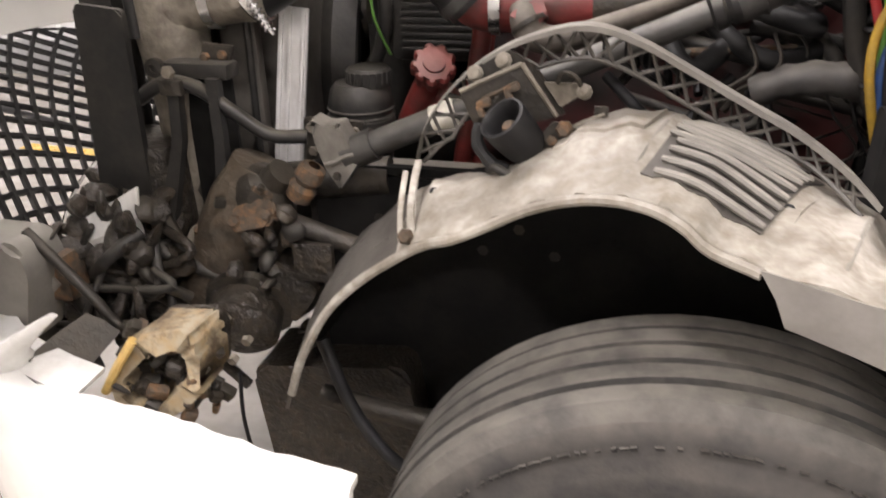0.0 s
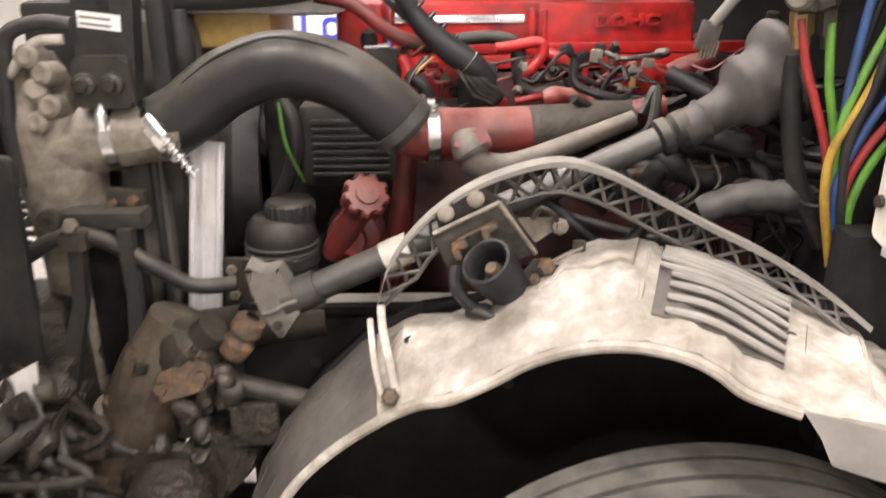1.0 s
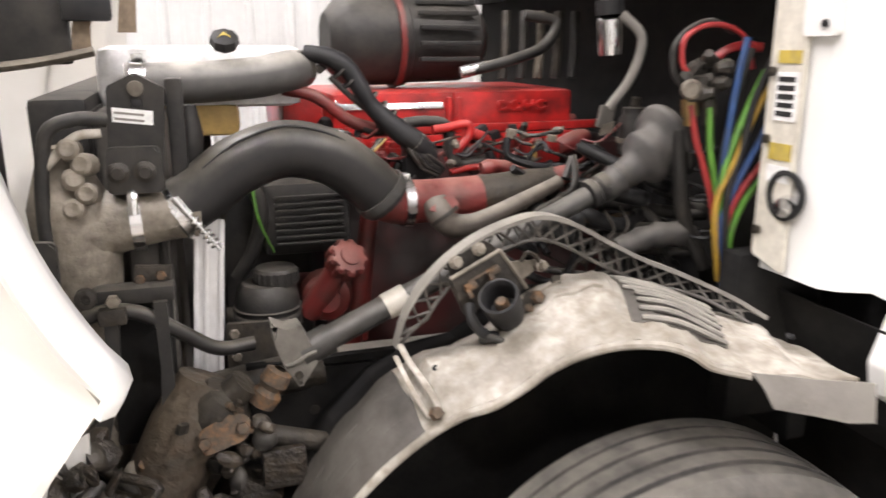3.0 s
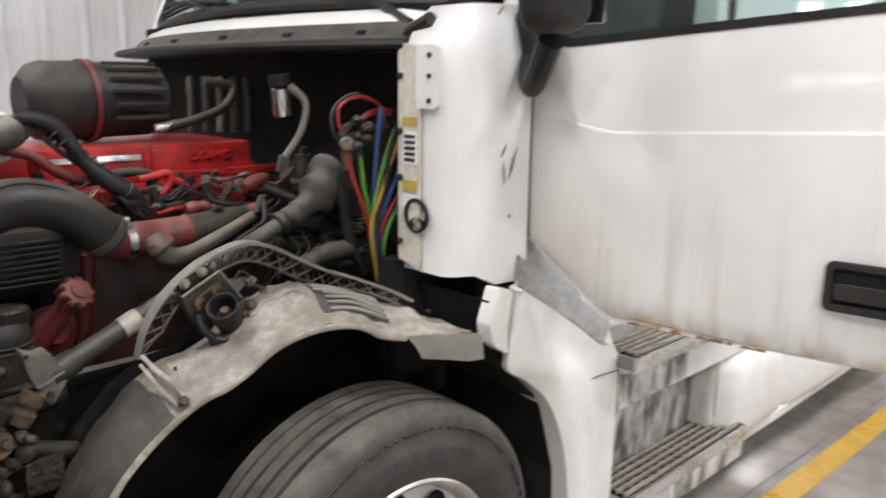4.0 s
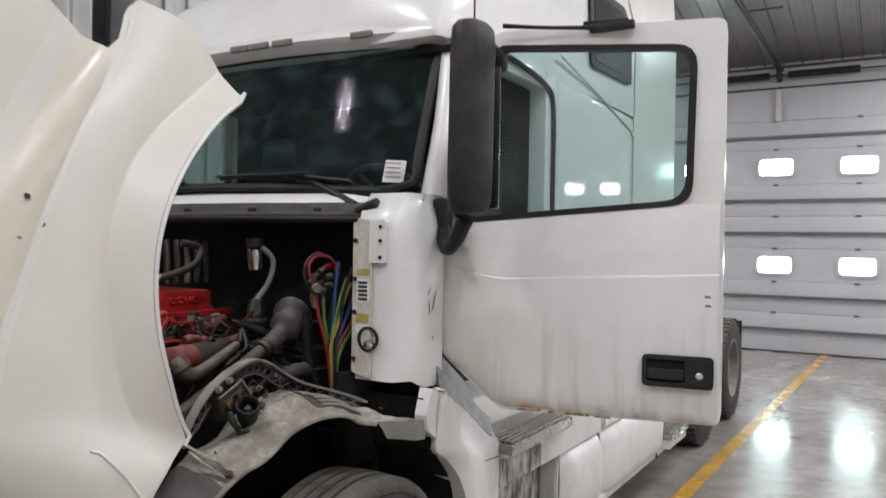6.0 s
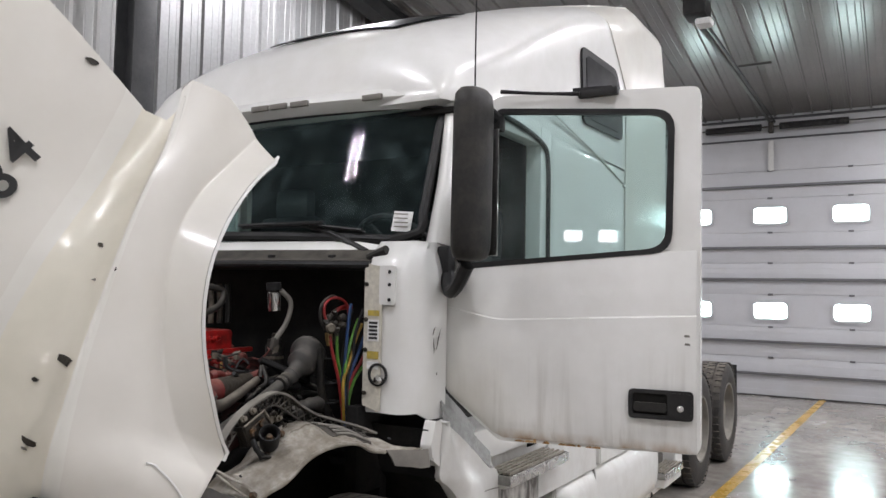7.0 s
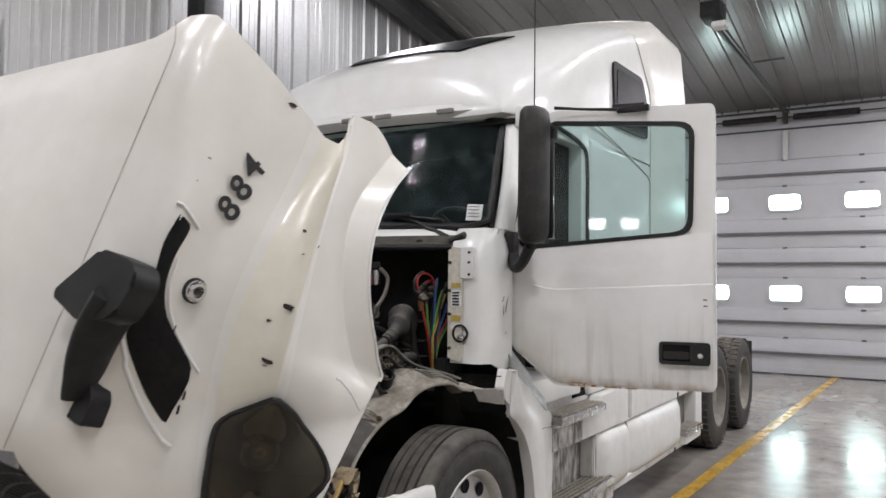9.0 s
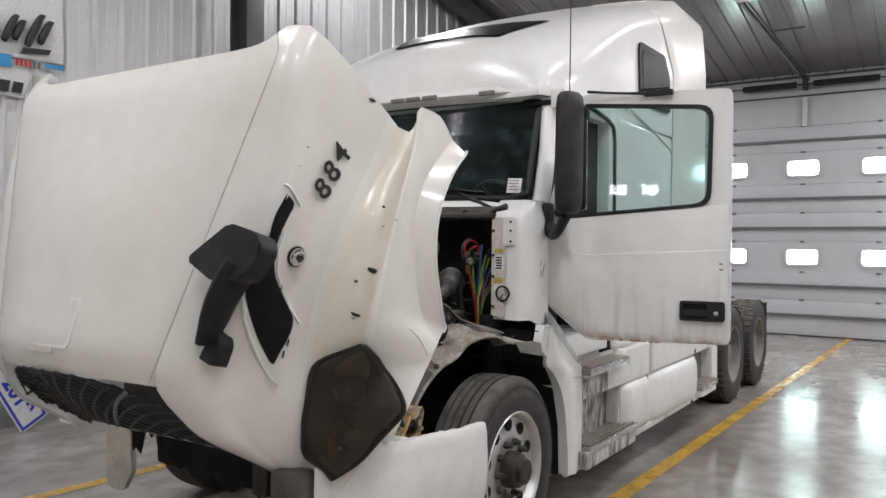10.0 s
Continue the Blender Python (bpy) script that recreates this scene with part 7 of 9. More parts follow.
# steering shaft with its rubber boot at the firewall
shaft_a, shaft_b = Vector((-0.665, 0.475, 1.10)), Vector((0.04, 0.508, 1.402))
sd = (shaft_b - shaft_a)
st = part("steering_shaft", rod(bmesh.new(), shaft_a + sd * 0.05, shaft_a + sd * 0.27, 0.024, None, 16), TUBE_STEEL, truck, "dusty steel steering shaft crossing the engine bay")
part("shaft_sleeve", rod(bmesh.new(), shaft_a + sd * 0.255, shaft_a + sd * 0.315, 0.026, None, 16), CREAM, st, "pale plastic sleeve")
part("inner_shaft", rod(bmesh.new(), shaft_a + sd * 0.3, shaft_a + sd * 0.97, 0.0215, None, 16), TUBE_STEEL, st)
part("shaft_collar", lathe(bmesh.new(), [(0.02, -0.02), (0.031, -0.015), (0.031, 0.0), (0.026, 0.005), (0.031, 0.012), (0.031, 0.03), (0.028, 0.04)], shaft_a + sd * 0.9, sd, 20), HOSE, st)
bm = bmesh.new()
boot_axis = (sd + Vector((0.0, 0.05, 0.07))).normalized()
boot_at = shaft_a + sd * 0.965
lathe(bm, [(0.03, -0.03), (0.031, 0.0), (0.035, 0.006), (0.031, 0.012), (0.032, 0.04), (0.038, 0.062), (0.055, 0.074), (0.06, 0.088), (0.056, 0.1), (0.058, 0.112), (0.066, 0.126), (0.08, 0.138), (0.084, 0.15), (0.079, 0.16), (0.06, 0.164)], boot_at, boot_axis, 36)
for v in bm.verts:
    # the wide end is a lobed plate leaning back on the firewall
    off = v.co - boot_at
    h = off.dot(boot_axis)
    if h > 0.055:
        rad = off - boot_axis * h
        a = math.atan2(rad.z, rad.y)
        v.co = boot_at + boot_axis * h + rad * (1 + 0.14 * math.sin(a) + 0.06 * math.cos(3 * a))
part("rubber_boot", bm, BOOT, st, "dusty grey rubber boot", smooth=60)
GEAR_LIGHT = surface("dusty_cast_joint", (0.15, 0.14, 0.12), 0.65, dirt=(0.07, 0.062, 0.05), dirt_amt=0.7, dirt_scale=14, grain=(0.11, 0.1, 0.085), grain_scale=45, bump=0.5, bump_scale=60, dust=(0.28, 0.26, 0.22), dust_amt=0.7)
ym = basis((0, 0.5, 0), (1, 0, 0), (0, 0, 1))
part("joint_cover", prism(bmesh.new(), rounded([(-0.706, 1.178), (-0.68, 1.165), (-0.653, 1.17), (-0.642, 1.148), (-0.62, 1.1), (-0.657, 1.046), (-0.684, 1.09), (-0.7, 1.136)], 0.005), 0.05, ym, 0.012), GEAR_LIGHT, st, "pale cast steering joint")
part("joint_rib", tube(bmesh.new(), [(-0.683, 0.449, 1.095), (-0.665, 0.447, 1.1), (-0.645, 0.447, 1.112), (-0.626, 0.449, 1.118)], 0.004, 6), GEAR_LIGHT, st)
part("joint_collar", rod(bmesh.new(), shaft_a + sd * 0.02, shaft_a + sd * 0.1, 0.03, None, 14), TUBE_STEEL, st)
bolt((-0.66, 0.447, 1.075), (0, -1, 0), 0.008, st)

# horn valve bracket on the liner
FX = basis((0, 0.335, 0), (1, 0, 0), (0, 0.0, 1))
horn = part("valve_bracket", prism(bmesh.new(), rounded([(-0.404, 1.272), (-0.312, 1.316), (-0.258, 1.24), (-0.372, 1.2)], 0.005), 0.004, FX, 0.001), STEEL, truck, "dirty steel bracket with a round black cup")
part("bracket_edge", tube(bmesh.new(), [(-0.404, 0.33, 1.271), (-0.358, 0.328, 1.294), (-0.312, 0.33, 1.316)], 0.0035, 6, True, 2), ALU_DUST, horn)
part("bracket_edge", tube(bmesh.new(), [(-0.312, 0.33, 1.316), (-0.285, 0.328, 1.278), (-0.258, 0.33, 1.24)], 0.004, 6, True, 2), ALU_DUST, horn)
part("side_wall", sheet(bmesh.new(), [[(-0.404, 0.335, 1.272), (-0.372, 0.335, 1.2)], [(-0.39, 0.385, 1.262), (-0.36, 0.385, 1.19)]], 0.004), STEEL, horn, smooth=0)
part("side_wall", sheet(bmesh.new(), [[(-0.312, 0.335, 1.316), (-0.258, 0.335, 1.24)], [(-0.3, 0.385, 1.306), (-0.25, 0.385, 1.23)]], 0.004), STEEL, horn, smooth=0)
part("back_plate", prism(bmesh.new(), rounded([(-0.402, 1.292), (-0.338, 1.332), (-0.31, 1.315), (-0.322, 1.28), (-0.39, 1.25)], 0.005), 0.004, basis((0, 0.362, 0), (1, 0, 0), (0, 0, 1)), 0.001), STEEL, horn)
for x, z, mt in ((-0.386, 1.293, ALU_DUST), (-0.343, 1.314, ALU_DUST)):
    part("bolt", lathe(bmesh.new(), [(0.013, -0.002), (0.013, 0.003), (0.009, 0.004), (0.009, 0.012), (0.0, 0.013)], (x, 0.354, z), (0, -1, 0.3), 8), mt, horn)
for x, z in ((-0.367, 1.256), (-0.325, 1.281)):
    cl = part("rusty_clip", block((x, 0.326, z), (0.022, 0.014, 0.012), 0.003, Matrix.Rotation(-0.45, 3, "Y")), RUST, horn)
    part("rusty_clip", block((x - 0.004, 0.325, z - 0.012), (0.01, 0.012, 0.02), 0.003, Matrix.Rotation(-0.45, 3, "Y")), RUST, horn)
part("clip_rail", rod(bmesh.new(), (-0.37, 0.329, 1.261), (-0.32, 0.329, 1.287), 0.003, None, 6), RUST, horn)
cup_a, cup_b = Vector((-0.296, 0.318, 1.19)), Vector((-0.332, 0.283, 1.246))
ca = cup_b - cup_a
part("valve_cup", lathe(bmesh.new(), [(0.012, -0.004), (0.026, 0.0), (0.032, 0.012), (0.035, 0.04), (0.037, 0.07), (0.036, 0.078), (0.032, 0.079), (0.0285, 0.074), (0.027, 0.06), (0.026, 0.03), (0.0, 0.03)], cup_a, ca, 28), BLACK, horn, "round black rubber cup")
part("cup_core", lathe(bmesh.new(), [(0.013, 0.03), (0.013, 0.055), (0.009, 0.062), (0.0, 0.06)], cup_a, ca, 8), RUST, horn)
part("shelf_plate", prism(bmesh.new(), rounded([(-0.262, 1.238), (-0.212, 1.222), (-0.27, 1.158), (-0.335, 1.148)], 0.006), 0.004, basis((0, 0.318, 0), (1, 0, 0), (0, 0, 1)), 0.001), STEEL, horn)
part("rusty_nut", lathe(bmesh.new(), [(0.013, 0), (0.013, 0.016), (0.009, 0.022), (0.0, 0.022)], (-0.245, 0.322, 1.225), (0, -1, 0.2), 6), RUST, horn)
part("small_nut", lathe(bmesh.new(), [(0.008, 0), (0.008, 0.012), (0.0, 0.014)], (-0.262, 0.318, 1.208), (0, -1, 0.2), 6), RUST, horn)
part("drain_hose", tube(bmesh.new(), [(-0.355, 0.305, 1.16), (-0.34, 0.29, 1.168), (-0.31, 0.285, 1.155), (-0.275, 0.285, 1.152), (-0.25, 0.295, 1.165), (-0.246, 0.31, 1.195)], 0.0075, 8), BLACK_DUST, horn, smooth=60)
part("spiral_sleeve", tube(bmesh.new(), [(-0.372, 0.32, 1.225), (-0.372, 0.305, 1.2), (-0.35, 0.3, 1.172), (-0.325, 0.3, 1.165)], [0.009, 0.011, 0.009, 0.011, 0.009, 0.011, 0.009, 0.011, 0.009], 8), BLACK, horn, smooth=30)
part("side_arm", prism(bmesh.new(), rounded([(-0.283, 1.284), (-0.228, 1.284), (-0.226, 1.268), (-0.256, 1.246)], 0.004), 0.004, basis((0, 0.36, 0), (1, 0, 0), (0, 0, 1)), 0.001), ALU_DUST, horn)
part("arm_bolt", lathe(bmesh.new(), [(0.012, -0.004), (0.012, 0.01), (0.007, 0.012), (0.007, 0.024), (0.0, 0.025)], (-0.222, 0.355, 1.272), (0, -1, 0.3), 8), ALU_DUST, horn)
part("arm_loop", tube(bmesh.new(), [(-0.262, 0.35, 1.285), (-0.252, 0.345, 1.302), (-0.235, 0.345, 1.295), (-0.225, 0.35, 1.278)], 0.004, 6), STEEL, horn)
part("lug_plate", block((-0.195, 0.34, 1.247), (0.02, 0.006, 0.018), 0.003), STEEL, horn)
part("link_rod", rod(bmesh.new(), (-0.24, 0.335, 1.222), (-0.19, 0.338, 1.245), 0.003, None, 6), ALU_DUST, horn)

# charge air pipes
RUST_DUSTY = surface("dusty_brown_casting", (0.09, 0.075, 0.06), 0.65, dirt=(0.03, 0.026, 0.022), dirt_amt=0.8, dirt_scale=12, grain=(0.06, 0.05, 0.04), grain_scale=60, bump=0.5, bump_scale=60, dust=(0.3, 0.27, 0.22), dust_amt=0.75)
bay = part("charge_air_tank", tube(bmesh.new(), [(-1.065, 0.56, 0.86), (-1.062, 0.56, 1.0), (-1.058, 0.56, 1.15), (-1.06, 0.56, 1.3), (-1.068, 0.56, 1.4), (-1.075, 0.56, 1.5)], [0.05, 0.052, 0.056, 0.07, 0.068, 0.03], 22), ALU_DUST, truck, "dusty cast charge air elbow", smooth=60)
part("tank_neck", tube(bmesh.new(), [(-1.075, 0.56, 1.31), (-1.03, 0.56, 1.355), (-0.97, 0.56, 1.366), (-0.915, 0.565, 1.372), (-0.86, 0.575, 1.372)], [0.065, 0.062, 0.053, 0.05, 0.049], 22), ALU_DUST, bay, smooth=60)
clamp_ring((-0.962, 0.56, 1.366), (1, 0.05, 0.06), 0.053, 0.02, bay, "bright band clamp", ALU)
part("clamp_bolt", tube(bmesh.new(), [(-0.962, 0.52, 1.43), (-0.962, 0.51, 1.41), (-0.962, 0.505, 1.385)], [0.007, 0.01, 0.008], 8), ALU, bay)
for k in range(5):
    part("tank_boss", lathe(bmesh.new(), [(0.02, -0.02), (0.018, 0.015), (0.012, 0.02), (0.0, 0.018)], (-1.05 + 0.02 * (k % 2), 0.505, 1.4 + 0.025 * k), (-0.2 + 0.2 * (k % 3), -1, 0.2), 12), ALU_DUST, bay)
part("cast_mark", block((-0.905, 0.522, 1.355), (0.035, 0.006, 0.006), 0.002, Matrix.Rotation(-0.3, 3, "Y")), ALU_DUST, bay)
part("vent_line", tube(bmesh.new(), [(-0.99, 0.52, 1.545), (-1.03, 0.51, 1.55), (-1.075, 0.5, 1.535), (-1.09, 0.5, 1.49), (-1.1, 0.5, 1.4), (-1.1, 0.5, 1.3)], 0.012, 10), BLACK_DUST, bay, smooth=60)
part("wire_tape", tube(bmesh.new(), [(-1.0, 0.51, 1.525), (-1.04, 0.5, 1.52), (-1.09, 0.5, 1.47)], 0.008, 8), LINER, bay, smooth=60)
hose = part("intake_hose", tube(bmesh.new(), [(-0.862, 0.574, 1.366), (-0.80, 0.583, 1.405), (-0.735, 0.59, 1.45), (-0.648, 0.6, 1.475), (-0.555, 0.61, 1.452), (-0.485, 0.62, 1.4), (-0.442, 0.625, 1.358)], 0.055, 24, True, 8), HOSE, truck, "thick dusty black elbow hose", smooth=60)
clamp_ring((-0.85, 0.576, 1.374), (0.86, 0.1, 0.5), 0.056, 0.018, hose, "spring-loaded hose clamp", ALU, False)
ca, cb = Vector((-0.822, 0.51, 1.368)), Vector((-0.785, 0.502, 1.318))
cu = (cb - ca).normalized()
c1 = cu.cross(Vector((0, 1, 0))).normalized()
c2 = cu.cross(c1)
part("clamp_bolt", rod(bmesh.new(), ca - cu * 0.045, cb + cu * 0.006, 0.0038, None, 8), ALU, hose)
part("clamp_sleeve", rod(bmesh.new(), ca - cu * 0.05, ca - cu * 0.01, 0.008, None, 10), ALU, hose)
part("clamp_spring", tube(bmesh.new(), [ca + (cb - ca) * (i / 48) + (c1 * math.cos(i * 0.785) + c2 * math.sin(i * 0.785)) * 0.0085 for i in range(49)], 0.0024, 6, True, 2), ALU, hose, smooth=60)
clamp_ring((-0.455, 0.622, 1.372), (0.6, 0.05, -0.66), 0.057, 0.02, hose, "", TUBE_STEEL, False)
part("moulding_seam", tube(bmesh.new(), [(x, y - 0.03, z + 0.043) for x, y, z in ((-0.80, 0.578, 1.409), (-0.735, 0.585, 1.454), (-0.648, 0.595, 1.479), (-0.555, 0.605, 1.456), (-0.485, 0.615, 1.404))], 0.0028, 6, True, 8), BLACK, hose)
red_pipe = part("boost_pipe", tube(bmesh.new(), [(-0.47, 0.625, 1.385), (-0.43, 0.63, 1.355), (-0.36, 0.64, 1.348), (-0.29, 0.645, 1.349), (-0.23, 0.648, 1.351)], [0.047, 0.048, 0.046, 0.045, 0.044], 20, True, 6), RED_DUST, truck, "dusty red boost pipe", smooth=60)
part("grimy_pipe_end", tube(bmesh.new(), [(-0.235, 0.648, 1.351), (-0.15, 0.655, 1.356), (-0.05, 0.67, 1.37)], [0.0445, 0.043, 0.036], 20), STEEL, red_pipe, smooth=60)
clamp_ring((-0.405, 0.632, 1.352), (1, 0.1, 0), 0.05, 0.02, red_pipe, "steel band clamp on the red pipe", ALU)
part("pipe_branch", tube(bmesh.new(), [(-0.345, 0.6, 1.35), (-0.338, 0.575, 1.325), (-0.315, 0.57, 1.307), (-0.26, 0.575, 1.31), (-0.16, 0.59, 1.343), (-0.06, 0.61, 1.378)], [0.03, 0.029, 0.026, 0.021, 0.018, 0.015], 14), RUST_DUSTY, red_pipe, smooth=60)
part("pipe_flange", prism(bmesh.new(), rounded([(-0.032, -0.02), (0.02, -0.018), (0.03, 0.012), (0.0, 0.036)], 0.008), 0.008, basis((-0.335, 0.572, 1.345), (0.9, -0.2, -0.4), (0, 0.6, 1)), 0.003), RED_DUST, red_pipe)
clamp_ring((-0.335, 0.575, 1.328), (0.5, -0.3, -0.8), 0.031, 0.008, red_pipe, "", STEEL, False)
upper = part("upper_hose", tube(bmesh.new(), [(-0.93, 0.8, 1.592), (-0.8, 0.8, 1.592), (-0.68, 0.8, 1.6), (-0.625, 0.805, 1.61), (-0.585, 0.84, 1.615), (-0.57, 0.93, 1.61)], 0.042, 20), HOSE_GREY, truck, "grey upper coolant hose", smooth=60)
clamp_ring((-0.905, 0.8, 1.592), (1, 0, 0), 0.046, 0.03, upper, "", ALU)

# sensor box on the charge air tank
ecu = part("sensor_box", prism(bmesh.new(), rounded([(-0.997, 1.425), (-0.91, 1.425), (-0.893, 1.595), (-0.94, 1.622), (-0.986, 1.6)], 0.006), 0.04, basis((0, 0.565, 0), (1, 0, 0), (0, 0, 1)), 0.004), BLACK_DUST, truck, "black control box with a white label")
part("box_label", prism(bmesh.new(), [(-0.981, 1.542), (-0.917, 1.534), (-0.915, 1.558), (-0.98, 1.566)], 0.001, basis((0, 0.525, 0), (1, 0, 0), (0, 0, 1))), PAPER, ecu)
for k in range(2):
    part("label_line", prism(bmesh.new(), [(-0.977, 1.5455 + 0.01 * k), (-0.93, 1.5395 + 0.01 * k), (-0.93, 1.5435 + 0.01 * k), (-0.977, 1.5495 + 0.01 * k)], 0.0006, basis((0, 0.5235, 0), (1, 0, 0), (0, 0, 1))), LINER_GREY, ecu)
part("box_stud", lathe(bmesh.new(), [(0.014, -0.002), (0.013, 0.008), (0.006, 0.01), (0.0, 0.009)], (-0.94, 0.526, 1.596), (0, -1, 0), 12), ALU_DUST, ecu)
part("box_slot", block((-0.94, 0.524, 1.572), (0.018, 0.006, 0.014), 0.002), BLACK, ecu)
part("box_bracket", prism(bmesh.new(), rounded([(-1.0, 1.42), (-0.905, 1.42), (-0.91, 1.5), (-0.995, 1.5)], 0.012), 0.016, basis((0, 0.527, 0), (1, 0, 0), (0, 0, 1)), 0.005), BLACK_DUST, ecu)
for bx in (-0.979, -0.936):
    part("bush", lathe(bmesh.new(), [(0.018, -0.004), (0.018, 0.008), (0.011, 0.012), (0.009, 0.02), (0.0, 0.02)], (bx, 0.511, 1.458), (0, -1, 0), 16), STEEL, ecu)
part("box_side", block((-0.88, 0.6, 1.5), (0.03, 0.06, 0.22), 0.006), BLACK_DUST, ecu)
part("side_pocket", tube(bmesh.new(), [(-0.86, 0.62, 1.56), (-0.858, 0.62, 1.5), (-0.862, 0.62, 1.44)], [0.016, 0.024, 0.02], 12), BLACK_DUST, ecu)

ecu.location.x, bay.location.x = 0.042, 0.042

# radiator, shroud and bright strip
rad = part("radiator", block((-1.04, YC + 0.05, 1.15), (0.1, 1.2, 0.85), 0.015), BLACK_DUST, truck, "dusty black radiator core")
for k in range(40):
    part("fin", block((-0.985, 0.66 + 0.028 * k, 1.15), (0.006, 0.01, 0.8), 0), BLACK_DUST, rad)
shroud = part("fan_shroud", block((-0.93, YC, 1.12), (0.16, 1.05, 0.86), 0.05), LINER_DARK, truck, "dusty grey fan shroud")
part("shroud_ring", lathe(bmesh.new(), [(0.38, -0.05), (0.4, 0.0), (0.38, 0.05), (0.36, 0.05), (0.36, -0.05)], (-0.82, YC + 0.05, 1.12), (1, 0, 0), 40), BLACK_DUST, shroud)
part("fan_hub", lathe(bmesh.new(), [(0.1, -0.03), (0.1, 0.03), (0.04, 0.05), (0.0, 0.05)], (-0.8, YC + 0.05, 1.12), (1, 0, 0), 24), STEEL, shroud)
for k in range(8):
    a = k * math.pi / 4 + 0.2
    part("fan_blade", block((-0.8, YC + 0.05 + 0.22 * math.cos(a), 1.12 + 0.22 * math.sin(a)), (0.02, 0.26, 0.1), 0.006, Matrix.Rotation(a, 3, "X") @ Matrix.Rotation(0.5, 3, "Y")), BLACK, shroud)
SM = Matrix.Translation((-0.808, 0.61, 1.178)) @ Matrix.Rotation(0.08, 4, "Y") @ Matrix.Rotation(-0.15, 4, "X")
strip = part("bright_strip", block(SM.translation, (0.058, 0.012, 0.33), 0.004, SM.to_3x3()), BRIGHT_STRIP, shroud, "bright ribbed metal shroud strip")
for g in (-0.024, -0.006, 0.022):
    part("strip_rib", block(SM @ Vector((g, -0.008, 0)), (0.009, 0.008, 0.33), 0.003, SM.to_3x3()), BRIGHT_STRIP, strip)
part("side_upright", block((-0.905, 0.615, 1.16), (0.075, 0.03, 0.36), 0.008), LINER_DARK, shroud)
part("side_groove", tube(bmesh.new(), [(-0.885, 0.595, 1.0), (-0.88, 0.595, 1.32)], 0.008, 8), BLACK_DUST, shroud)
part("front_upright", block((-1.16, 0.57, 1.2), (0.075, 0.07, 0.75), 0.012), BLACK_DUST, shroud)
part("lower_hose", tube(bmesh.new(), [(-1.06, 0.47, 1.19), (-0.99, 0.46, 1.228), (-0.925, 0.46, 1.222), (-0.86, 0.465, 1.178), (-0.8, 0.48, 1.134), (-0.735, 0.5, 1.128)], 0.0135, 10), HOSE, shroud, "thin black hose", smooth=60)
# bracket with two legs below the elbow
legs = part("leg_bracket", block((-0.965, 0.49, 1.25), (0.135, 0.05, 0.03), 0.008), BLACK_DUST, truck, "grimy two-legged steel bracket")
part("leg", sheet(bmesh.new(), [[(-1.014, 0.47, 1.24), (-0.99, 0.47, 1.24)], [(-1.02, 0.465, 1.12), (-0.998, 0.465, 1.12)], [(-1.068, 0.45, 0.96), (-1.035, 0.45, 0.96)]], 0.02), BLACK_DUST, legs, smooth=20)
part("leg", sheet(bmesh.new(), [[(-0.935, 0.47, 1.24), (-0.912, 0.47, 1.24)], [(-0.932, 0.465, 1.12), (-0.912, 0.465, 1.12)], [(-0.945, 0.45, 0.94), (-0.91, 0.45, 0.94)]], 0.02), BLACK_DUST, legs, smooth=20)
part("leg_back", block((-0.97, 0.52, 1.09), (0.1, 0.01, 0.28), 0.002), VOID, legs)
part("brown_plate", prism(bmesh.new(), [(-0.97, 1.25), (-0.91, 1.25), (-0.9, 1.29), (-0.96, 1.295)], 0.01, basis((0, 0.51, 0), (1, 0, 0), (0, 0, 1)), 0.002), STEEL, legs)
for bx, bz in ((-0.955, 1.27), (-0.92, 1.275)):
    bolt((bx, 0.5, bz), (0, -1, 0), 0.009, legs, RUST, 0.01)
part("hose_bracket", block((-1.0, 0.45, 1.225), (0.045, 0.03, 0.03), 0.006), STEEL, legs)
bolt((-0.995, 0.435, 1.255), (0, -1, 0), 0.012, legs, ALU_DUST, 0.01)
for x, z in ((-1.06, 1.05), (-0.9, 1.07), (-1.04, 1.255)):
    part("ear", lathe(bmesh.new(), [(0.018, -0.008), (0.018, 0.006), (0.008, 0.008), (0.008, 0.002), (0.0, 0.002)], (x, 0.462, z), (0, -1, 0), 14), STEEL, legs)
legs.location.x = 0.035
part("cross_tube", tube(bmesh.new(), [(-1.12, 0.55, 0.99), (-0.9, 0.56, 1.0), (-0.72, 0.57, 1.02), (-0.6, 0.58, 1.03)], 0.04, 14), STEEL, truck, "greasy cross tube", smooth=60)
for x in (-1.045, -0.94):
    mb = part("mount_bush", lathe(bmesh.new(), [(0.03, -0.04), (0.036, -0.02), (0.036, -0.002), (0.028, 0.0), (0.028, 0.012), (0.012, 0.016), (0.0, 0.016)], (x, 0.43, 0.935), (0.1, -0.55, 0.8), 18), ALU_DUST, truck)
    bolt((x, 0.42, 0.95), (0.1, -0.55, 0.8), 0.012, mb, RUST, 0.014)

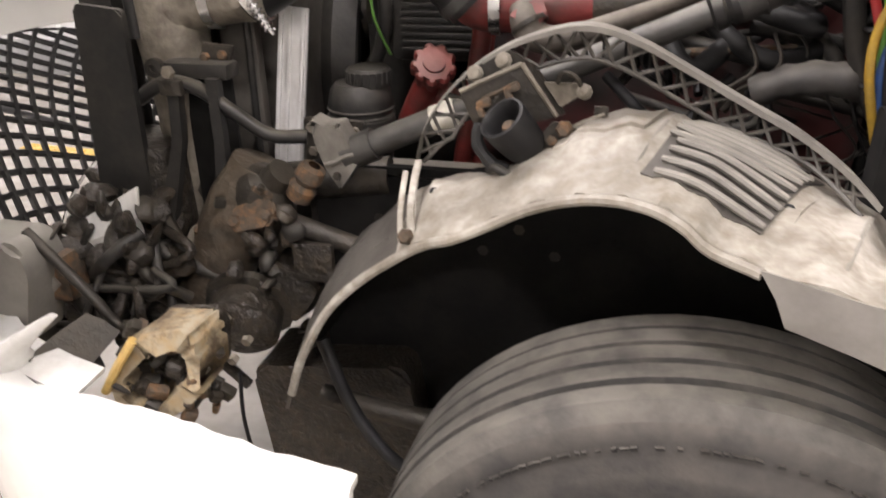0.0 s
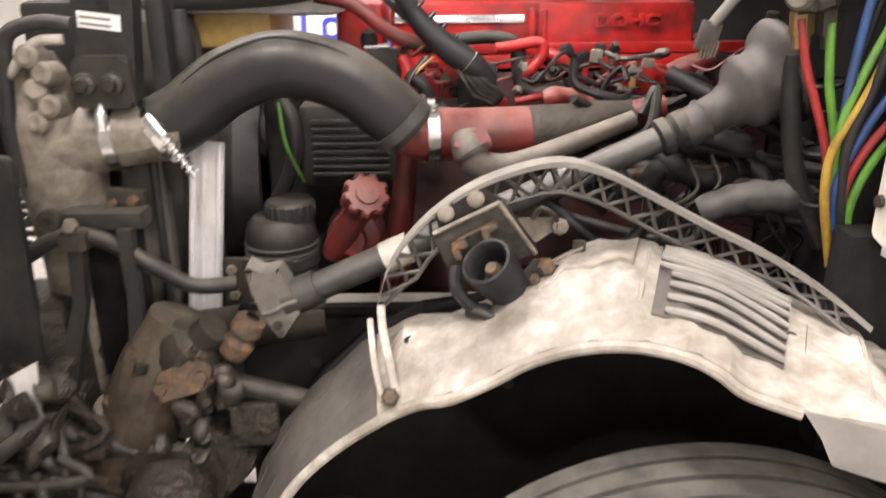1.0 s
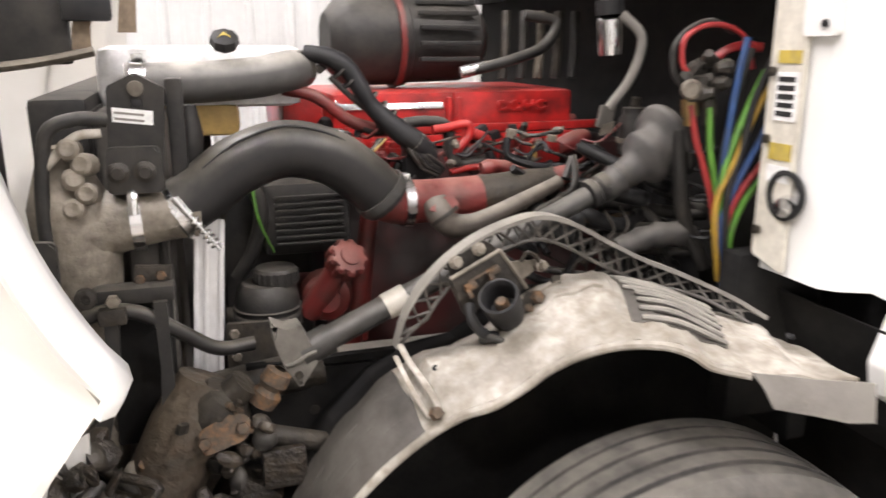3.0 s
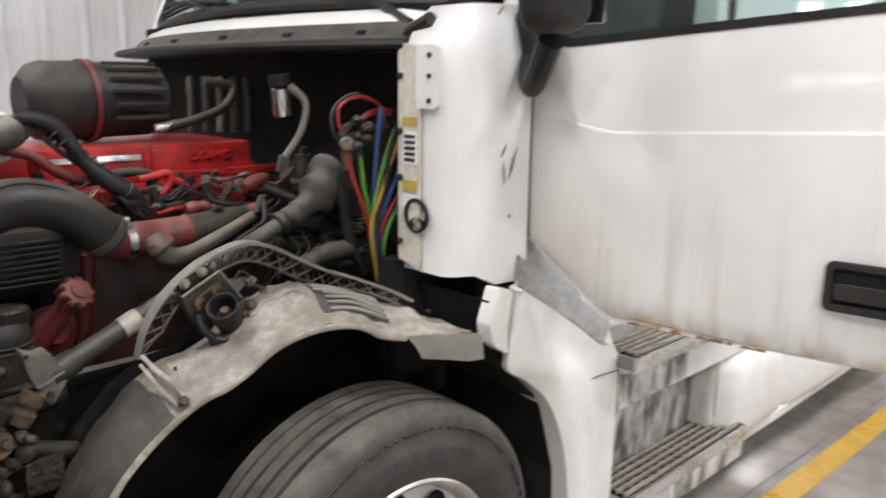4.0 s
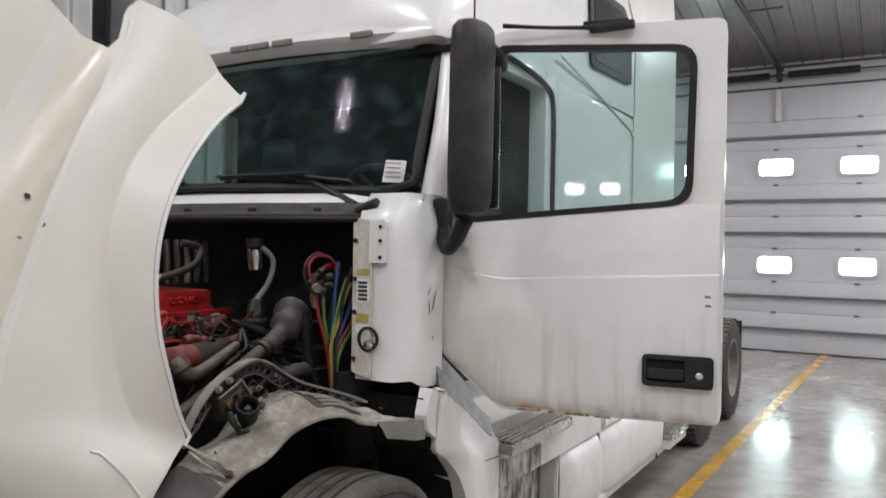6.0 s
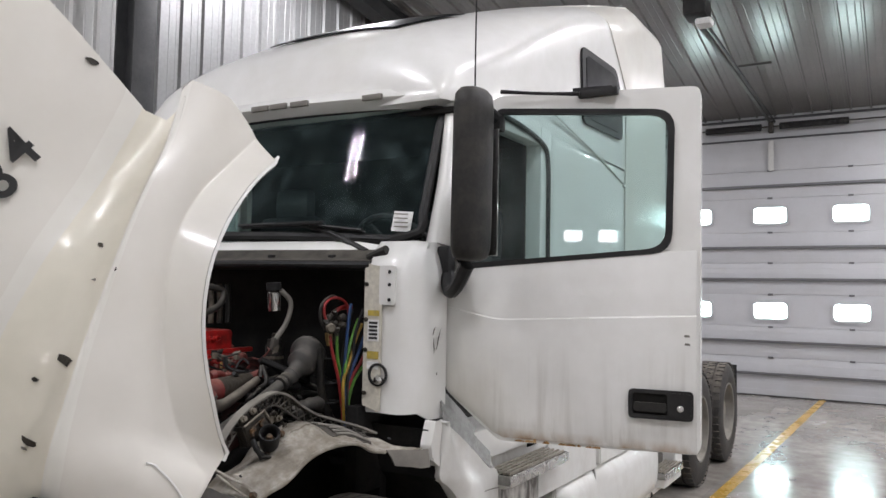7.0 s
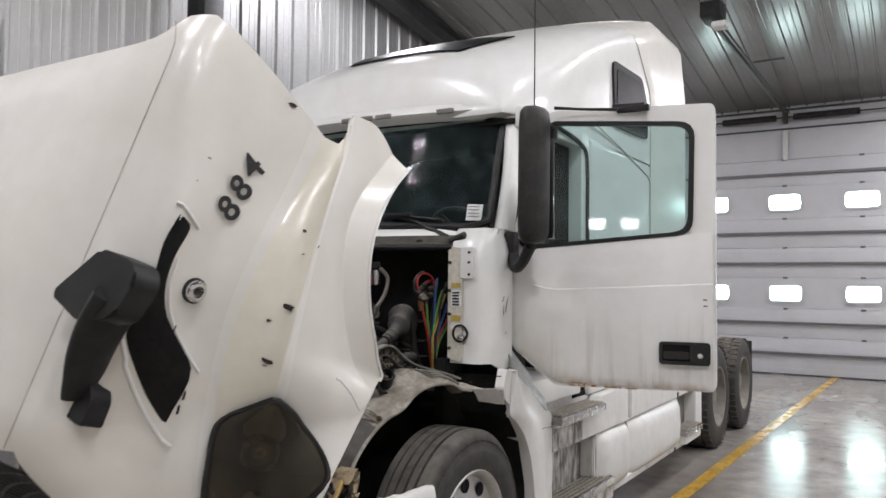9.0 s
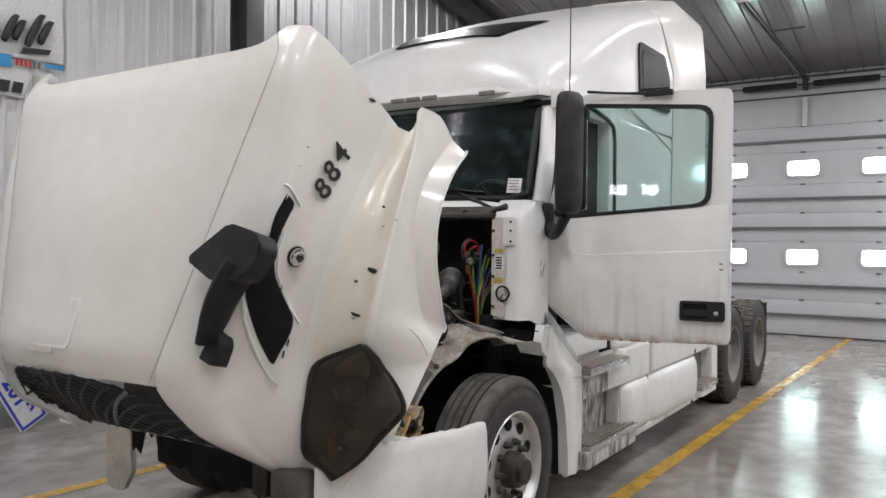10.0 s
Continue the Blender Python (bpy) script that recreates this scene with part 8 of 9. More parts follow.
# coolant tank
tank = part("coolant_tank", block((-0.78, 0.98, 1.6), (0.42, 0.26, 0.13), 0.03), PAPER, truck, "translucent coolant tank with orange coolant")
part("coolant_fill", block((-0.82, 0.98, 1.51), (0.22, 0.26, 0.07), 0.02), YELLOWED, tank)
part("tank_cap", lathe(bmesh.new(), [(0.026, 0), (0.03, 0.006), (0.028, 0.022), (0.022, 0.025), (0.0, 0.025)], (-0.735, 0.8, 1.665), (0.0, -0.6, 0.8), 8), BLACK, tank)
part("cap_mark", prism(bmesh.new(), [(-0.014, -0.009), (0.0, 0.012), (0.014, -0.009), (0.005, 0.0), (-0.005, 0.0)], 0.001, basis(Vector((-0.735, 0.8, 1.665)) + Vector((0, -0.6, 0.8)) * 0.0255, (1, 0, 0), (0, 0.8, 0.6))), YEL_LABEL, tank)

# bracket, webbing and panel edge before the radiator
edge = part("radiator_guard", block((-1.12, 0.8, 1.7), (0.2, 0.03, 0.14), 0.01), BLACK_DUST, truck, "dusty black guard above the radiator")
part("guard_lip", tube(bmesh.new(), [(-1.2, 0.78, 1.62), (-1.08, 0.78, 1.635), (-0.98, 0.78, 1.655)], 0.016, 8, True, 6, 0.6), ALU_DUST, edge, smooth=60)
part("webbing", sheet(bmesh.new(), [[(-1.02, 0.79, 1.645), (-0.985, 0.79, 1.645)], [(-1.015, 0.785, 1.7), (-0.982, 0.785, 1.7)], [(-1.0, 0.79, 1.76), (-0.97, 0.79, 1.76)], [(-0.985, 0.8, 1.84), (-0.955, 0.8, 1.84)]], 0.006), TAN, edge, "frayed tan webbing", smooth=40)
part("webbing", sheet(bmesh.new(), [[(-0.935, 0.79, 1.69), (-0.9, 0.79, 1.69)], [(-0.925, 0.79, 1.76), (-0.895, 0.79, 1.76)], [(-0.91, 0.8, 1.84), (-0.88, 0.8, 1.84)]], 0.006), TAN, edge, smooth=40)
part("guard_clip", block((-0.985, 0.77, 1.735), (0.09, 0.02, 0.05), 0.01), BLACK, edge)

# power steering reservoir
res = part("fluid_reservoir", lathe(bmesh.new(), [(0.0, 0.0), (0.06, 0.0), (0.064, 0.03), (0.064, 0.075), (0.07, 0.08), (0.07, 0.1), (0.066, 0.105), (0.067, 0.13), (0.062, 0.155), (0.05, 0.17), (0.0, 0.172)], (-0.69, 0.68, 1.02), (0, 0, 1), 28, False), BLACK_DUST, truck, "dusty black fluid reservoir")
for k in range(3):
    part("rim_ring", lathe(bmesh.new(), [(0.066, -0.003), (0.0705, 0.0), (0.066, 0.003)], (-0.69, 0.68, 1.112 + 0.014 * k), (0, 0, 1), 28), BLACK_DUST, res)
for k in range(20):
    a = 2 * math.pi * k / 20
    part("cap_rib", block((-0.67 + 0.0455 * math.cos(a), 0.68 + 0.0455 * math.sin(a), 1.203), (0.004, 0.004, 0.024), 0.001), BLACK_DUST, res)
part("reservoir_cap", lathe(bmesh.new(), [(0.044, 0.0), (0.045, 0.03), (0.041, 0.036), (0.0, 0.036)], (-0.67, 0.68, 1.185), (0, 0, 1), 20), BLACK_DUST, res)
part("reservoir_bracket", prism(bmesh.new(), rounded([(-0.782, 1.02), (-0.672, 1.01), (-0.655, 1.134), (-0.779, 1.138)], 0.006), 0.012, basis((0, 0.6, 0), (1, 0, 0), (0, 0, 1)), 0.002), STEEL, res)
for x, z in ((-0.765, 1.118), (-0.672, 1.115), (-0.763, 1.07)):
    bolt((x, 0.588, z), (0, -1, 0), 0.01, res, ALU_DUST, 0.008)

# ---- engine ----
eng = part("engine_block", block((-0.1, 1.2, 1.12), (0.86, 0.5, 0.6), 0.03), ENGINE_DARK, truck, "grimy dark red diesel engine block")
cover = part("valve_cover", block((-0.17, 1.18, 1.49), (0.64, 0.42, 0.13), 0.022), RED, truck, "red rocker cover")
part("cover_rear", block((-0.02, 1.17, 1.487), (0.33, 0.42, 0.135), 0.016), RED, cover)
part("cover_flange", block((-0.15, 1.17, 1.435), (0.6, 0.44, 0.03), 0.008), RED, cover)
part("front_housing", block((-0.555, 1.2, 1.5), (0.1, 0.42, 0.11), 0.02), RED, cover)
for rx2 in (-0.17, -0.195):
    part("cover_rib", block((rx2, 0.965, 1.485), (0.012, 0.02, 0.11), 0.004), RED, cover)
part("cover_plate", block((-0.345, 0.972, 1.525), (0.27, 0.006, 0.028), 0.002, Matrix.Rotation(-0.4, 3, "X")), ALU, cover, "bright plate on the cover")
lettering("cover_lettering", "DOHC", 0.034, basis((0.0, 0.957, 1.515), (1, 0, 0), (0, 0.0, 1)) @ Matrix.Diagonal((1.35, 1, 1, 1)), RED, cover, "raised red letters", 0.005, 0.0012)
for k in range(8):
    bolt((-0.44 + 0.085 * k, 0.985, 1.475), (0, -1, 0.4), 0.012, cover, RED_DUST, 0.014)
part("cover_rail", block((-0.1, 0.965, 1.462), (0.72, 0.03, 0.022), 0.006), RED, cover)
# fuel and injector parts on the side of the engine
rnd = random.Random(21)
part("head_side", block((-0.15, 1.0, 1.37), (0.72, 0.06, 0.12), 0.01), ENGINE_DARK, eng)
for x in (-0.402, -0.366):
    b2 = part("injector_block", block((x, 0.87, 1.405), (0.03, 0.05, 0.06), 0.006), RED, eng)
    part("injector_top", block((x, 0.868, 1.44), (0.024, 0.04, 0.014), 0.004), RED, b2)
part("sensor_module", block((-0.5, 0.86, 1.45), (0.065, 0.05, 0.05), 0.006), BLACK_DUST, eng)
part("module_top", block((-0.51, 0.86, 1.478), (0.05, 0.045, 0.006), 0.002), ALU, eng)
part("module_cap", lathe(bmesh.new(), [(0.016, -0.01), (0.018, 0.01), (0.012, 0.022), (0.0, 0.022)], (-0.525, 0.86, 1.485), (0, -0.3, 1), 14), BLACK, eng)
part("control_unit", block((-0.315, 0.83, 1.405), (0.075, 0.05, 0.085), 0.008), BLACK, eng)
part("fuel_rail", block((0.015, 0.9, 1.405), (0.115, 0.05, 0.058), 0.008), RED, eng)
part("rail_label", block((0.0, 0.873, 1.408), (0.012, 0.004, 0.034), 0.0), YELLOWED, eng)
part("rail_elbow", tube(bmesh.new(), [(0.07, 0.9, 1.405), (0.11, 0.895, 1.425), (0.145, 0.9, 1.435), (0.17, 0.93, 1.43)], [0.022, 0.024, 0.022, 0.018], 14), RED_DUST, eng, smooth=60)
part("rail_frame", ring_prism(bmesh.new(), rounded([(-0.1, 1.37), (-0.05, 1.37), (-0.05, 1.44), (-0.1, 1.44)], 0.004), rounded([(-0.09, 1.382), (-0.06, 1.382), (-0.06, 1.43), (-0.09, 1.43)], 0.004), 0.02, basis((0, 0.9, 0), (1, 0, 0), (0, 0, 1))), RED, eng, smooth=0)
part("rail_nut", lathe(bmesh.new(), [(0.02, -0.02), (0.02, 0.02), (0.012, 0.024), (0.012, 0.04)], (-0.05, 0.9, 1.4), (1, 0, 0.1), 8), RED_DUST, eng)
TUBES = [([(-0.62, 0.82, 1.575), (-0.552, 0.82, 1.558), (-0.48, 0.82, 1.505), (-0.42, 0.82, 1.483)], 0.014, RED_DUST), ([(-0.47, 0.82, 1.5), (-0.416, 0.82, 1.48), (-0.36, 0.83, 1.49), (-0.3, 0.84, 1.495), (-0.25, 0.84, 1.488), (-0.235, 0.84, 1.46)], 0.013, BLACK_DUST),
         ([(-0.28, 0.83, 1.475), (-0.24, 0.83, 1.48), (-0.195, 0.83, 1.485), (-0.19, 0.83, 1.46), (-0.22, 0.83, 1.425), (-0.235, 0.85, 1.4)], 0.011, RED), ([(-0.235, 0.85, 1.47), (-0.23, 0.84, 1.42), (-0.21, 0.84, 1.39), (-0.13, 0.85, 1.395)], 0.016, BLACK_DUST),
         ([(-0.2, 0.84, 1.47), (-0.15, 0.84, 1.45), (-0.13, 0.85, 1.42)], 0.014, RED), ([(-0.24, 0.82, 1.375), (-0.17, 0.82, 1.385), (-0.1, 0.83, 1.37), (-0.04, 0.85, 1.36)], 0.008, RED),
         ([(-0.2, 0.72, 1.395), (-0.16, 0.72, 1.4), (-0.12, 0.73, 1.385), (-0.075, 0.74, 1.39)], [0.016, 0.02, 0.015, 0.02, 0.015, 0.019, 0.014], RED_DUST), ([(-0.21, 0.74, 1.36), (-0.16, 0.74, 1.375), (-0.1, 0.76, 1.36), (-0.06, 0.78, 1.35)], [0.014, 0.018, 0.013, 0.018, 0.013], RED_DUST),
         ([(-0.05, 0.86, 1.37), (0.02, 0.85, 1.355), (0.1, 0.85, 1.375), (0.16, 0.87, 1.4)], 0.005, RED_DUST), ([(-0.14, 0.83, 1.42), (-0.11, 0.83, 1.36), (-0.06, 0.84, 1.34), (0.0, 0.85, 1.345)], 0.01, BLACK),
         ([(-0.45, 0.8, 1.43), (-0.42, 0.79, 1.41), (-0.4, 0.8, 1.37)], 0.012, BLACK), ([(-0.43, 0.8, 1.42), (-0.44, 0.8, 1.39), (-0.46, 0.8, 1.37)], 0.009, RED_DUST), ([(-0.46, 0.83, 1.46), (-0.45, 0.82, 1.43), (-0.46, 0.82, 1.4)], 0.012, RED)]
for pts, r, mt in TUBES:
    part("fuel_line", tube(bmesh.new(), pts, r, 10), mt, eng, smooth=60)
part("red_collar", tube(bmesh.new(), [(-0.075, 0.66, 1.372), (-0.035, 0.66, 1.382), (0.005, 0.66, 1.388)], [0.02, 0.026, 0.022], 14), RED_DUST, eng, smooth=60)
part("collar_neck", tube(bmesh.new(), [(-0.2, 0.68, 1.345), (-0.13, 0.67, 1.355), (-0.075, 0.66, 1.37)], [0.036, 0.03, 0.024], 14), BLACK_DUST, eng, smooth=60)
part("wire_harness", tube(bmesh.new(), [(-0.57, 0.82, 1.65), (-0.52, 0.8, 1.64), (-0.48, 0.8, 1.613), (-0.45, 0.79, 1.565), (-0.425, 0.79, 1.528), (-0.375, 0.78, 1.482), (-0.33, 0.78, 1.45), (-0.295, 0.79, 1.415)], [0.017, 0.02, 0.023, 0.02, 0.018, 0.022, 0.026, 0.026, 0.02], 12), BLACK, eng, "black taped wire harness", smooth=60)
for k in range(7):
    q = rnd.uniform(-0.012, 0.012)
    part("harness_wire", tube(bmesh.new(), [(-0.36 + q, 0.775, 1.47 + q), (-0.335 + 2 * q, 0.765, 1.435), (-0.31 + 2 * q, 0.765, 1.405 + q), (-0.28 + q, 0.775, 1.385 + q), (-0.3 + q, 0.79, 1.365)], 0.0045, 6), rnd.choice([BLACK, BLACK, BLACK_DUST, STEEL]), eng, smooth=60)
for k in range(4):
    part("thin_wire", tube(bmesh.new(), [(-0.4 - 0.006 * k, 0.79, 1.465), (-0.43 - 0.006 * k, 0.785, 1.44 - 0.005 * k), (-0.455, 0.79, 1.415 - 0.006 * k)], 0.003, 6), (YELLOWED, BLACK, ALU_DUST, BLACK)[k], eng, smooth=60)
part("harness_tie", lathe(bmesh.new(), [(0.024, -0.004), (0.027, 0.0), (0.024, 0.004)], (-0.335, 0.78, 1.454), (0.7, 0, -0.6), 16), LINER_GREY, eng)
part("harness_branch", tube(bmesh.new(), [(-0.52, 0.8, 1.6), (-0.49, 0.8, 1.57), (-0.45, 0.8, 1.535), (-0.41, 0.8, 1.51)], 0.007, 8), BLACK_DUST, eng, smooth=60)
part("harness_collar", block((-0.57, 0.83, 1.625), (0.05, 0.05, 0.06), 0.012), STEEL, eng)
for k in range(9):
    q = 0.1 + 0.09 * k
    at = Vector((-0.52 + 0.235 * q, 0.8, 1.635 - 0.23 * q))
    part("tape_wrap", lathe(bmesh.new(), [(0.021, -0.004), (0.0245, 0.0), (0.021, 0.004)], at, (0.7, 0, -0.7), 12), BLACK_DUST, eng)
for k in range(26):
    p = Vector((rnd.uniform(-0.46, 0.1), rnd.uniform(0.78, 0.86), rnd.uniform(1.37, 1.48)))
    w, h = rnd.uniform(0.05, 0.14), rnd.uniform(-0.05, 0.05)
    part("stray_wire", tube(bmesh.new(), [p, p + Vector((0.3 * w, -0.02, h * 0.2 - 0.012)), p + Vector((0.7 * w, -0.025, h * 0.8)), p + Vector((w, 0.01, h))], rnd.uniform(0.0022, 0.0055), 6), rnd.choice([BLACK, BLACK, BLACK_DUST, STEEL, RED_DUST, TUBE_STEEL]), eng, smooth=60)
    if k % 3 == 0:
        part("plug", block(p, (rnd.uniform(0.012, 0.024), 0.018, rnd.uniform(0.014, 0.028)), 0.003, Matrix.Rotation(rnd.uniform(-0.8, 0.8), 3, "Y")), rnd.choice([BLACK, BLACK_DUST, ALU_DUST]), eng)
for k in range(16):
    p = Vector((rnd.uniform(-0.02, 0.22), rnd.uniform(0.52, 0.66), rnd.uniform(1.2, 1.34)))
    part("stray_wire", tube(bmesh.new(), [p, p + Vector((rnd.uniform(-0.03, 0.03), -0.02, -0.05)), p + Vector((rnd.uniform(-0.07, 0.07), 0.0, -0.11)), p + Vector((rnd.uniform(-0.1, 0.1), 0.02, -0.16))], rnd.uniform(0.002, 0.005), 6), rnd.choice([BLACK, BLACK_DUST, STEEL]), eng, smooth=60)
for k in range(4):
    part("plug", block((-0.6 + 0.022 * k, 0.82, 1.64 - 0.02 * (k % 2)), (0.018, 0.02, 0.03), 0.004, Matrix.Rotation(0.3 * k, 3, "Y")), rnd.choice([BLACK, ALU_DUST, STEEL]), eng)
sep = part("fuel_filter", lathe(bmesh.new(), [(0.0, 0.0), (0.034, 0.0), (0.038, 0.01), (0.038, 0.085), (0.03, 0.1), (0.03, 0.115), (0.0, 0.12)], (0.235, 0.8, 1.4), (0, 0, 1), 22), BLACK_DUST, truck, "dusty black filter beside the engine")
part("filter_knob", lathe(bmesh.new(), [(0.014, 0.0), (0.012, 0.02), (0.0, 0.022)], (0.235, 0.8, 1.52), (0, -0.2, 1), 10), STEEL, sep)
part("filter_band", lathe(bmesh.new(), [(0.039, 0), (0.042, 0.0), (0.042, 0.012), (0.039, 0.012)], (0.235, 0.8, 1.43), (0, 0, 1), 22), ALU_DUST, sep)
for k in range(5):
    x0 = -0.03 + 0.05 * k
    part("back_tube", tube(bmesh.new(), [(x0, 1.02, 1.58), (x0 + 0.01, 1.03, 1.66), (x0 + 0.02, 1.05, 1.75)], 0.012, 8), (STEEL, BLACK_DUST, ALU_DUST, STEEL, BLACK_DUST)[k], eng, smooth=60)

# lower red parts
for a, b, r in (((-0.6, 0.72, 1.1), (-0.53, 0.66, 1.225), 0.026), ((-0.5, 0.76, 0.98), (-0.45, 0.76, 1.3), 0.02), ((-0.47, 0.78, 1.0), (-0.44, 0.78, 1.3), 0.012)):
    part("oil_tube", rod(bmesh.new(), a, b, r, None, 14), RED_DUST, eng)
part("filler_cap", lathe(bmesh.new(), [(0.036, -0.02), (0.038, 0.0), (0.034, 0.02), (0.0, 0.024)], (-0.527, 0.648, 1.232), (0.25, -0.7, 0.55), 24), RED_DUST, eng, "red oil filler cap")
cap_u, cap_v = ring_frame(Vector((0.25, -0.7, 0.55)))
for k in range(9):
    ca2 = cap_u * math.cos(2 * math.pi * k / 9) + cap_v * math.sin(2 * math.pi * k / 9)
    part("cap_lobe", lathe(bmesh.new(), [(0.0, -0.02), (0.01, -0.018), (0.011, 0.012), (0.006, 0.019), (0.0, 0.02)], Vector((-0.527, 0.648, 1.232)) + ca2 * 0.034, (0.25, -0.7, 0.55), 8), RED_DUST, eng)
part("cap_boss", lathe(bmesh.new(), [(0.022, 0.018), (0.021, 0.027), (0.0, 0.028)], (-0.527, 0.648, 1.232), (0.25, -0.7, 0.55), 20), RED_DUST, eng)
part("pump_housing", lathe(bmesh.new(), [(0.0, -0.06), (0.055, -0.06), (0.06, -0.03), (0.052, 0.0), (0.03, 0.012), (0.028, 0.03), (0.0, 0.032)], (-0.56, 0.72, 1.13), (-0.1, -1, 0.1), 20), RED_DUST, eng)
part("pump_body", block((-0.57, 0.84, 1.1), (0.1, 0.1, 0.1), 0.03), ENGINE_DARK, eng)
# belt drive at the engine's front
drive = part("front_drive_case", block((-0.66, 1.12, 1.12), (0.22, 0.34, 0.5), 0.04), BLACK_DUST, truck, "dusty black belt drive at the engine's front")
for py, pz, pr in ((1.02, 1.28, 0.07), (1.2, 1.02, 0.1), (0.98, 1.0, 0.055)):
    part("pulley", lathe(bmesh.new(), [(0.0, -0.02), (pr * 0.5, -0.02), (pr * 0.55, 0.0), (pr, 0.0), (pr * 0.93, 0.012), (pr, 0.024), (pr * 0.93, 0.036), (pr, 0.048), (0.0, 0.048)], (-0.8, py, pz), (1, 0, 0), 28), STEEL, drive)
part("belt", tube(bmesh.new(), [(-0.785, 1.02, 1.352), (-0.785, 0.95, 1.28), (-0.785, 0.925, 1.0), (-0.785, 0.98, 0.944), (-0.785, 1.2, 0.918)], 0.009, 6), BLACK, drive)
part("bracket_arm", tube(bmesh.new(), [(-0.72, 0.86, 1.4), (-0.68, 0.84, 1.32), (-0.7, 0.85, 1.22), (-0.74, 0.86, 1.15)], 0.016, 10), BLACK_DUST, drive, smooth=60)
part("green_wire", tube(bmesh.new(), [(-0.7, 0.8, 1.38), (-0.69, 0.79, 1.3), (-0.66, 0.8, 1.22)], 0.0035, 6), W_LIME, drive, smooth=60)
# ribbed black module
mod = part("ribbed_module", block((-0.575, 0.9, 1.28), (0.2, 0.1, 0.17), 0.02), BLACK_DUST, truck, "black finned control module")
for k in range(8):
    part("fin", block((-0.57, 0.846, 1.225 + 0.0155 * k), (0.155, 0.014, 0.006), 0.001), BLACK_DUST, mod)
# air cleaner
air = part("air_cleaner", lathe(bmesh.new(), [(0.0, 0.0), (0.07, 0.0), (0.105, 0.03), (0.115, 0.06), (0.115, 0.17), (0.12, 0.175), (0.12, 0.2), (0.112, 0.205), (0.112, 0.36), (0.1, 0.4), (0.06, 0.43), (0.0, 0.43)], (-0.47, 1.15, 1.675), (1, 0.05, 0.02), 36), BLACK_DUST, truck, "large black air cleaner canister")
for k in range(6):
    a = -0.4 + k * 0.35
    part("canister_rib", block((-0.165, 1.15 - 0.115 * math.cos(a), 1.675 + 0.115 * math.sin(a)), (0.16, 0.012, 0.012), 0.003), BLACK_DUST, air)
part("canister_band", lathe(bmesh.new(), [(0.116, 0), (0.122, 0.0), (0.122, 0.014), (0.116, 0.014)], (-0.3, 1.155, 1.677), (1, 0.05, 0.02), 36), RED_DUST, air)
# pipes and rods in the back of the bay
back = part("engine_pipe", tube(bmesh.new(), [(-0.16, 0.95, 1.6), (-0.06, 0.93, 1.625), (0.05, 0.95, 1.66), (0.1, 0.98, 1.72), (0.02, 1.0, 1.74)], 0.014, 10), BLACK_DUST, truck, smooth=60)
part("pipe_end", rod(bmesh.new(), (-0.17, 0.95, 1.6), (-0.1, 0.94, 1.615), 0.015), ALU, back)
can = part("filter_canister", lathe(bmesh.new(), [(0.0, 0.0), (0.026, 0.0), (0.028, 0.02), (0.028, 0.075), (0.02, 0.085), (0.0, 0.085)], (0.08, 0.66, 1.645), (-0.1, 0, 1), 20), CHROME, truck, "bright metal canister on the firewall")
part("canister_cap", lathe(bmesh.new(), [(0.03, 0.0), (0.03, 0.03), (0.0, 0.032)], (0.072, 0.66, 1.73), (-0.1, 0, 1), 16), BLACK, can)
part("canister_hose", tube(bmesh.new(), [(0.09, 0.64, 1.73), (0.13, 0.62, 1.68), (0.11, 0.62, 1.6), (0.07, 0.64, 1.53)], 0.011, 8), LINER_GREY, can, smooth=60)
part("canister_plug", block((0.062, 0.64, 1.51), (0.034, 0.016, 0.05), 0.003, Matrix.Rotation(0.25, 3, "Y")), LINER_DARK, can)
for k in range(5):
    part("plug_pin", block((0.05 + 0.0065 * k, 0.632, 1.484 + 0.0015 * k), (0.003, 0.006, 0.026), 0.0, Matrix.Rotation(0.25, 3, "Y")), ALU_DUST, can)
for k in range(9):
    x0, z0 = rnd.uniform(-0.05, 0.2), rnd.uniform(1.2, 1.4)
    part("dark_hose", tube(bmesh.new(), [(x0, 0.62, z0), (x0 + rnd.uniform(-0.15, 0.1), 0.56, z0 - rnd.uniform(0, 0.08)), (x0 + rnd.uniform(-0.3, -0.1), 0.66, z0 + rnd.uniform(-0.06, 0.08))], rnd.uniform(0.008, 0.02), 8), rnd.choice([BLACK, BLACK_DUST]), truck, smooth=60)
part("loom_sleeve", tube(bmesh.new(), [(0.03, 0.5, 1.245), (0.09, 0.49, 1.27), (0.16, 0.48, 1.275), (0.2, 0.5, 1.26)], [0.022, 0.027, 0.022, 0.028, 0.023, 0.03, 0.024, 0.03, 0.025, 0.031, 0.026, 0.03], 12), BOOT, truck, "dusty taped wire loom", smooth=60)
part("thin_rod", rod(bmesh.new(), (-0.08, 0.6, 1.285), (0.1, 0.58, 1.3), 0.007, None, 8), RUST, truck)

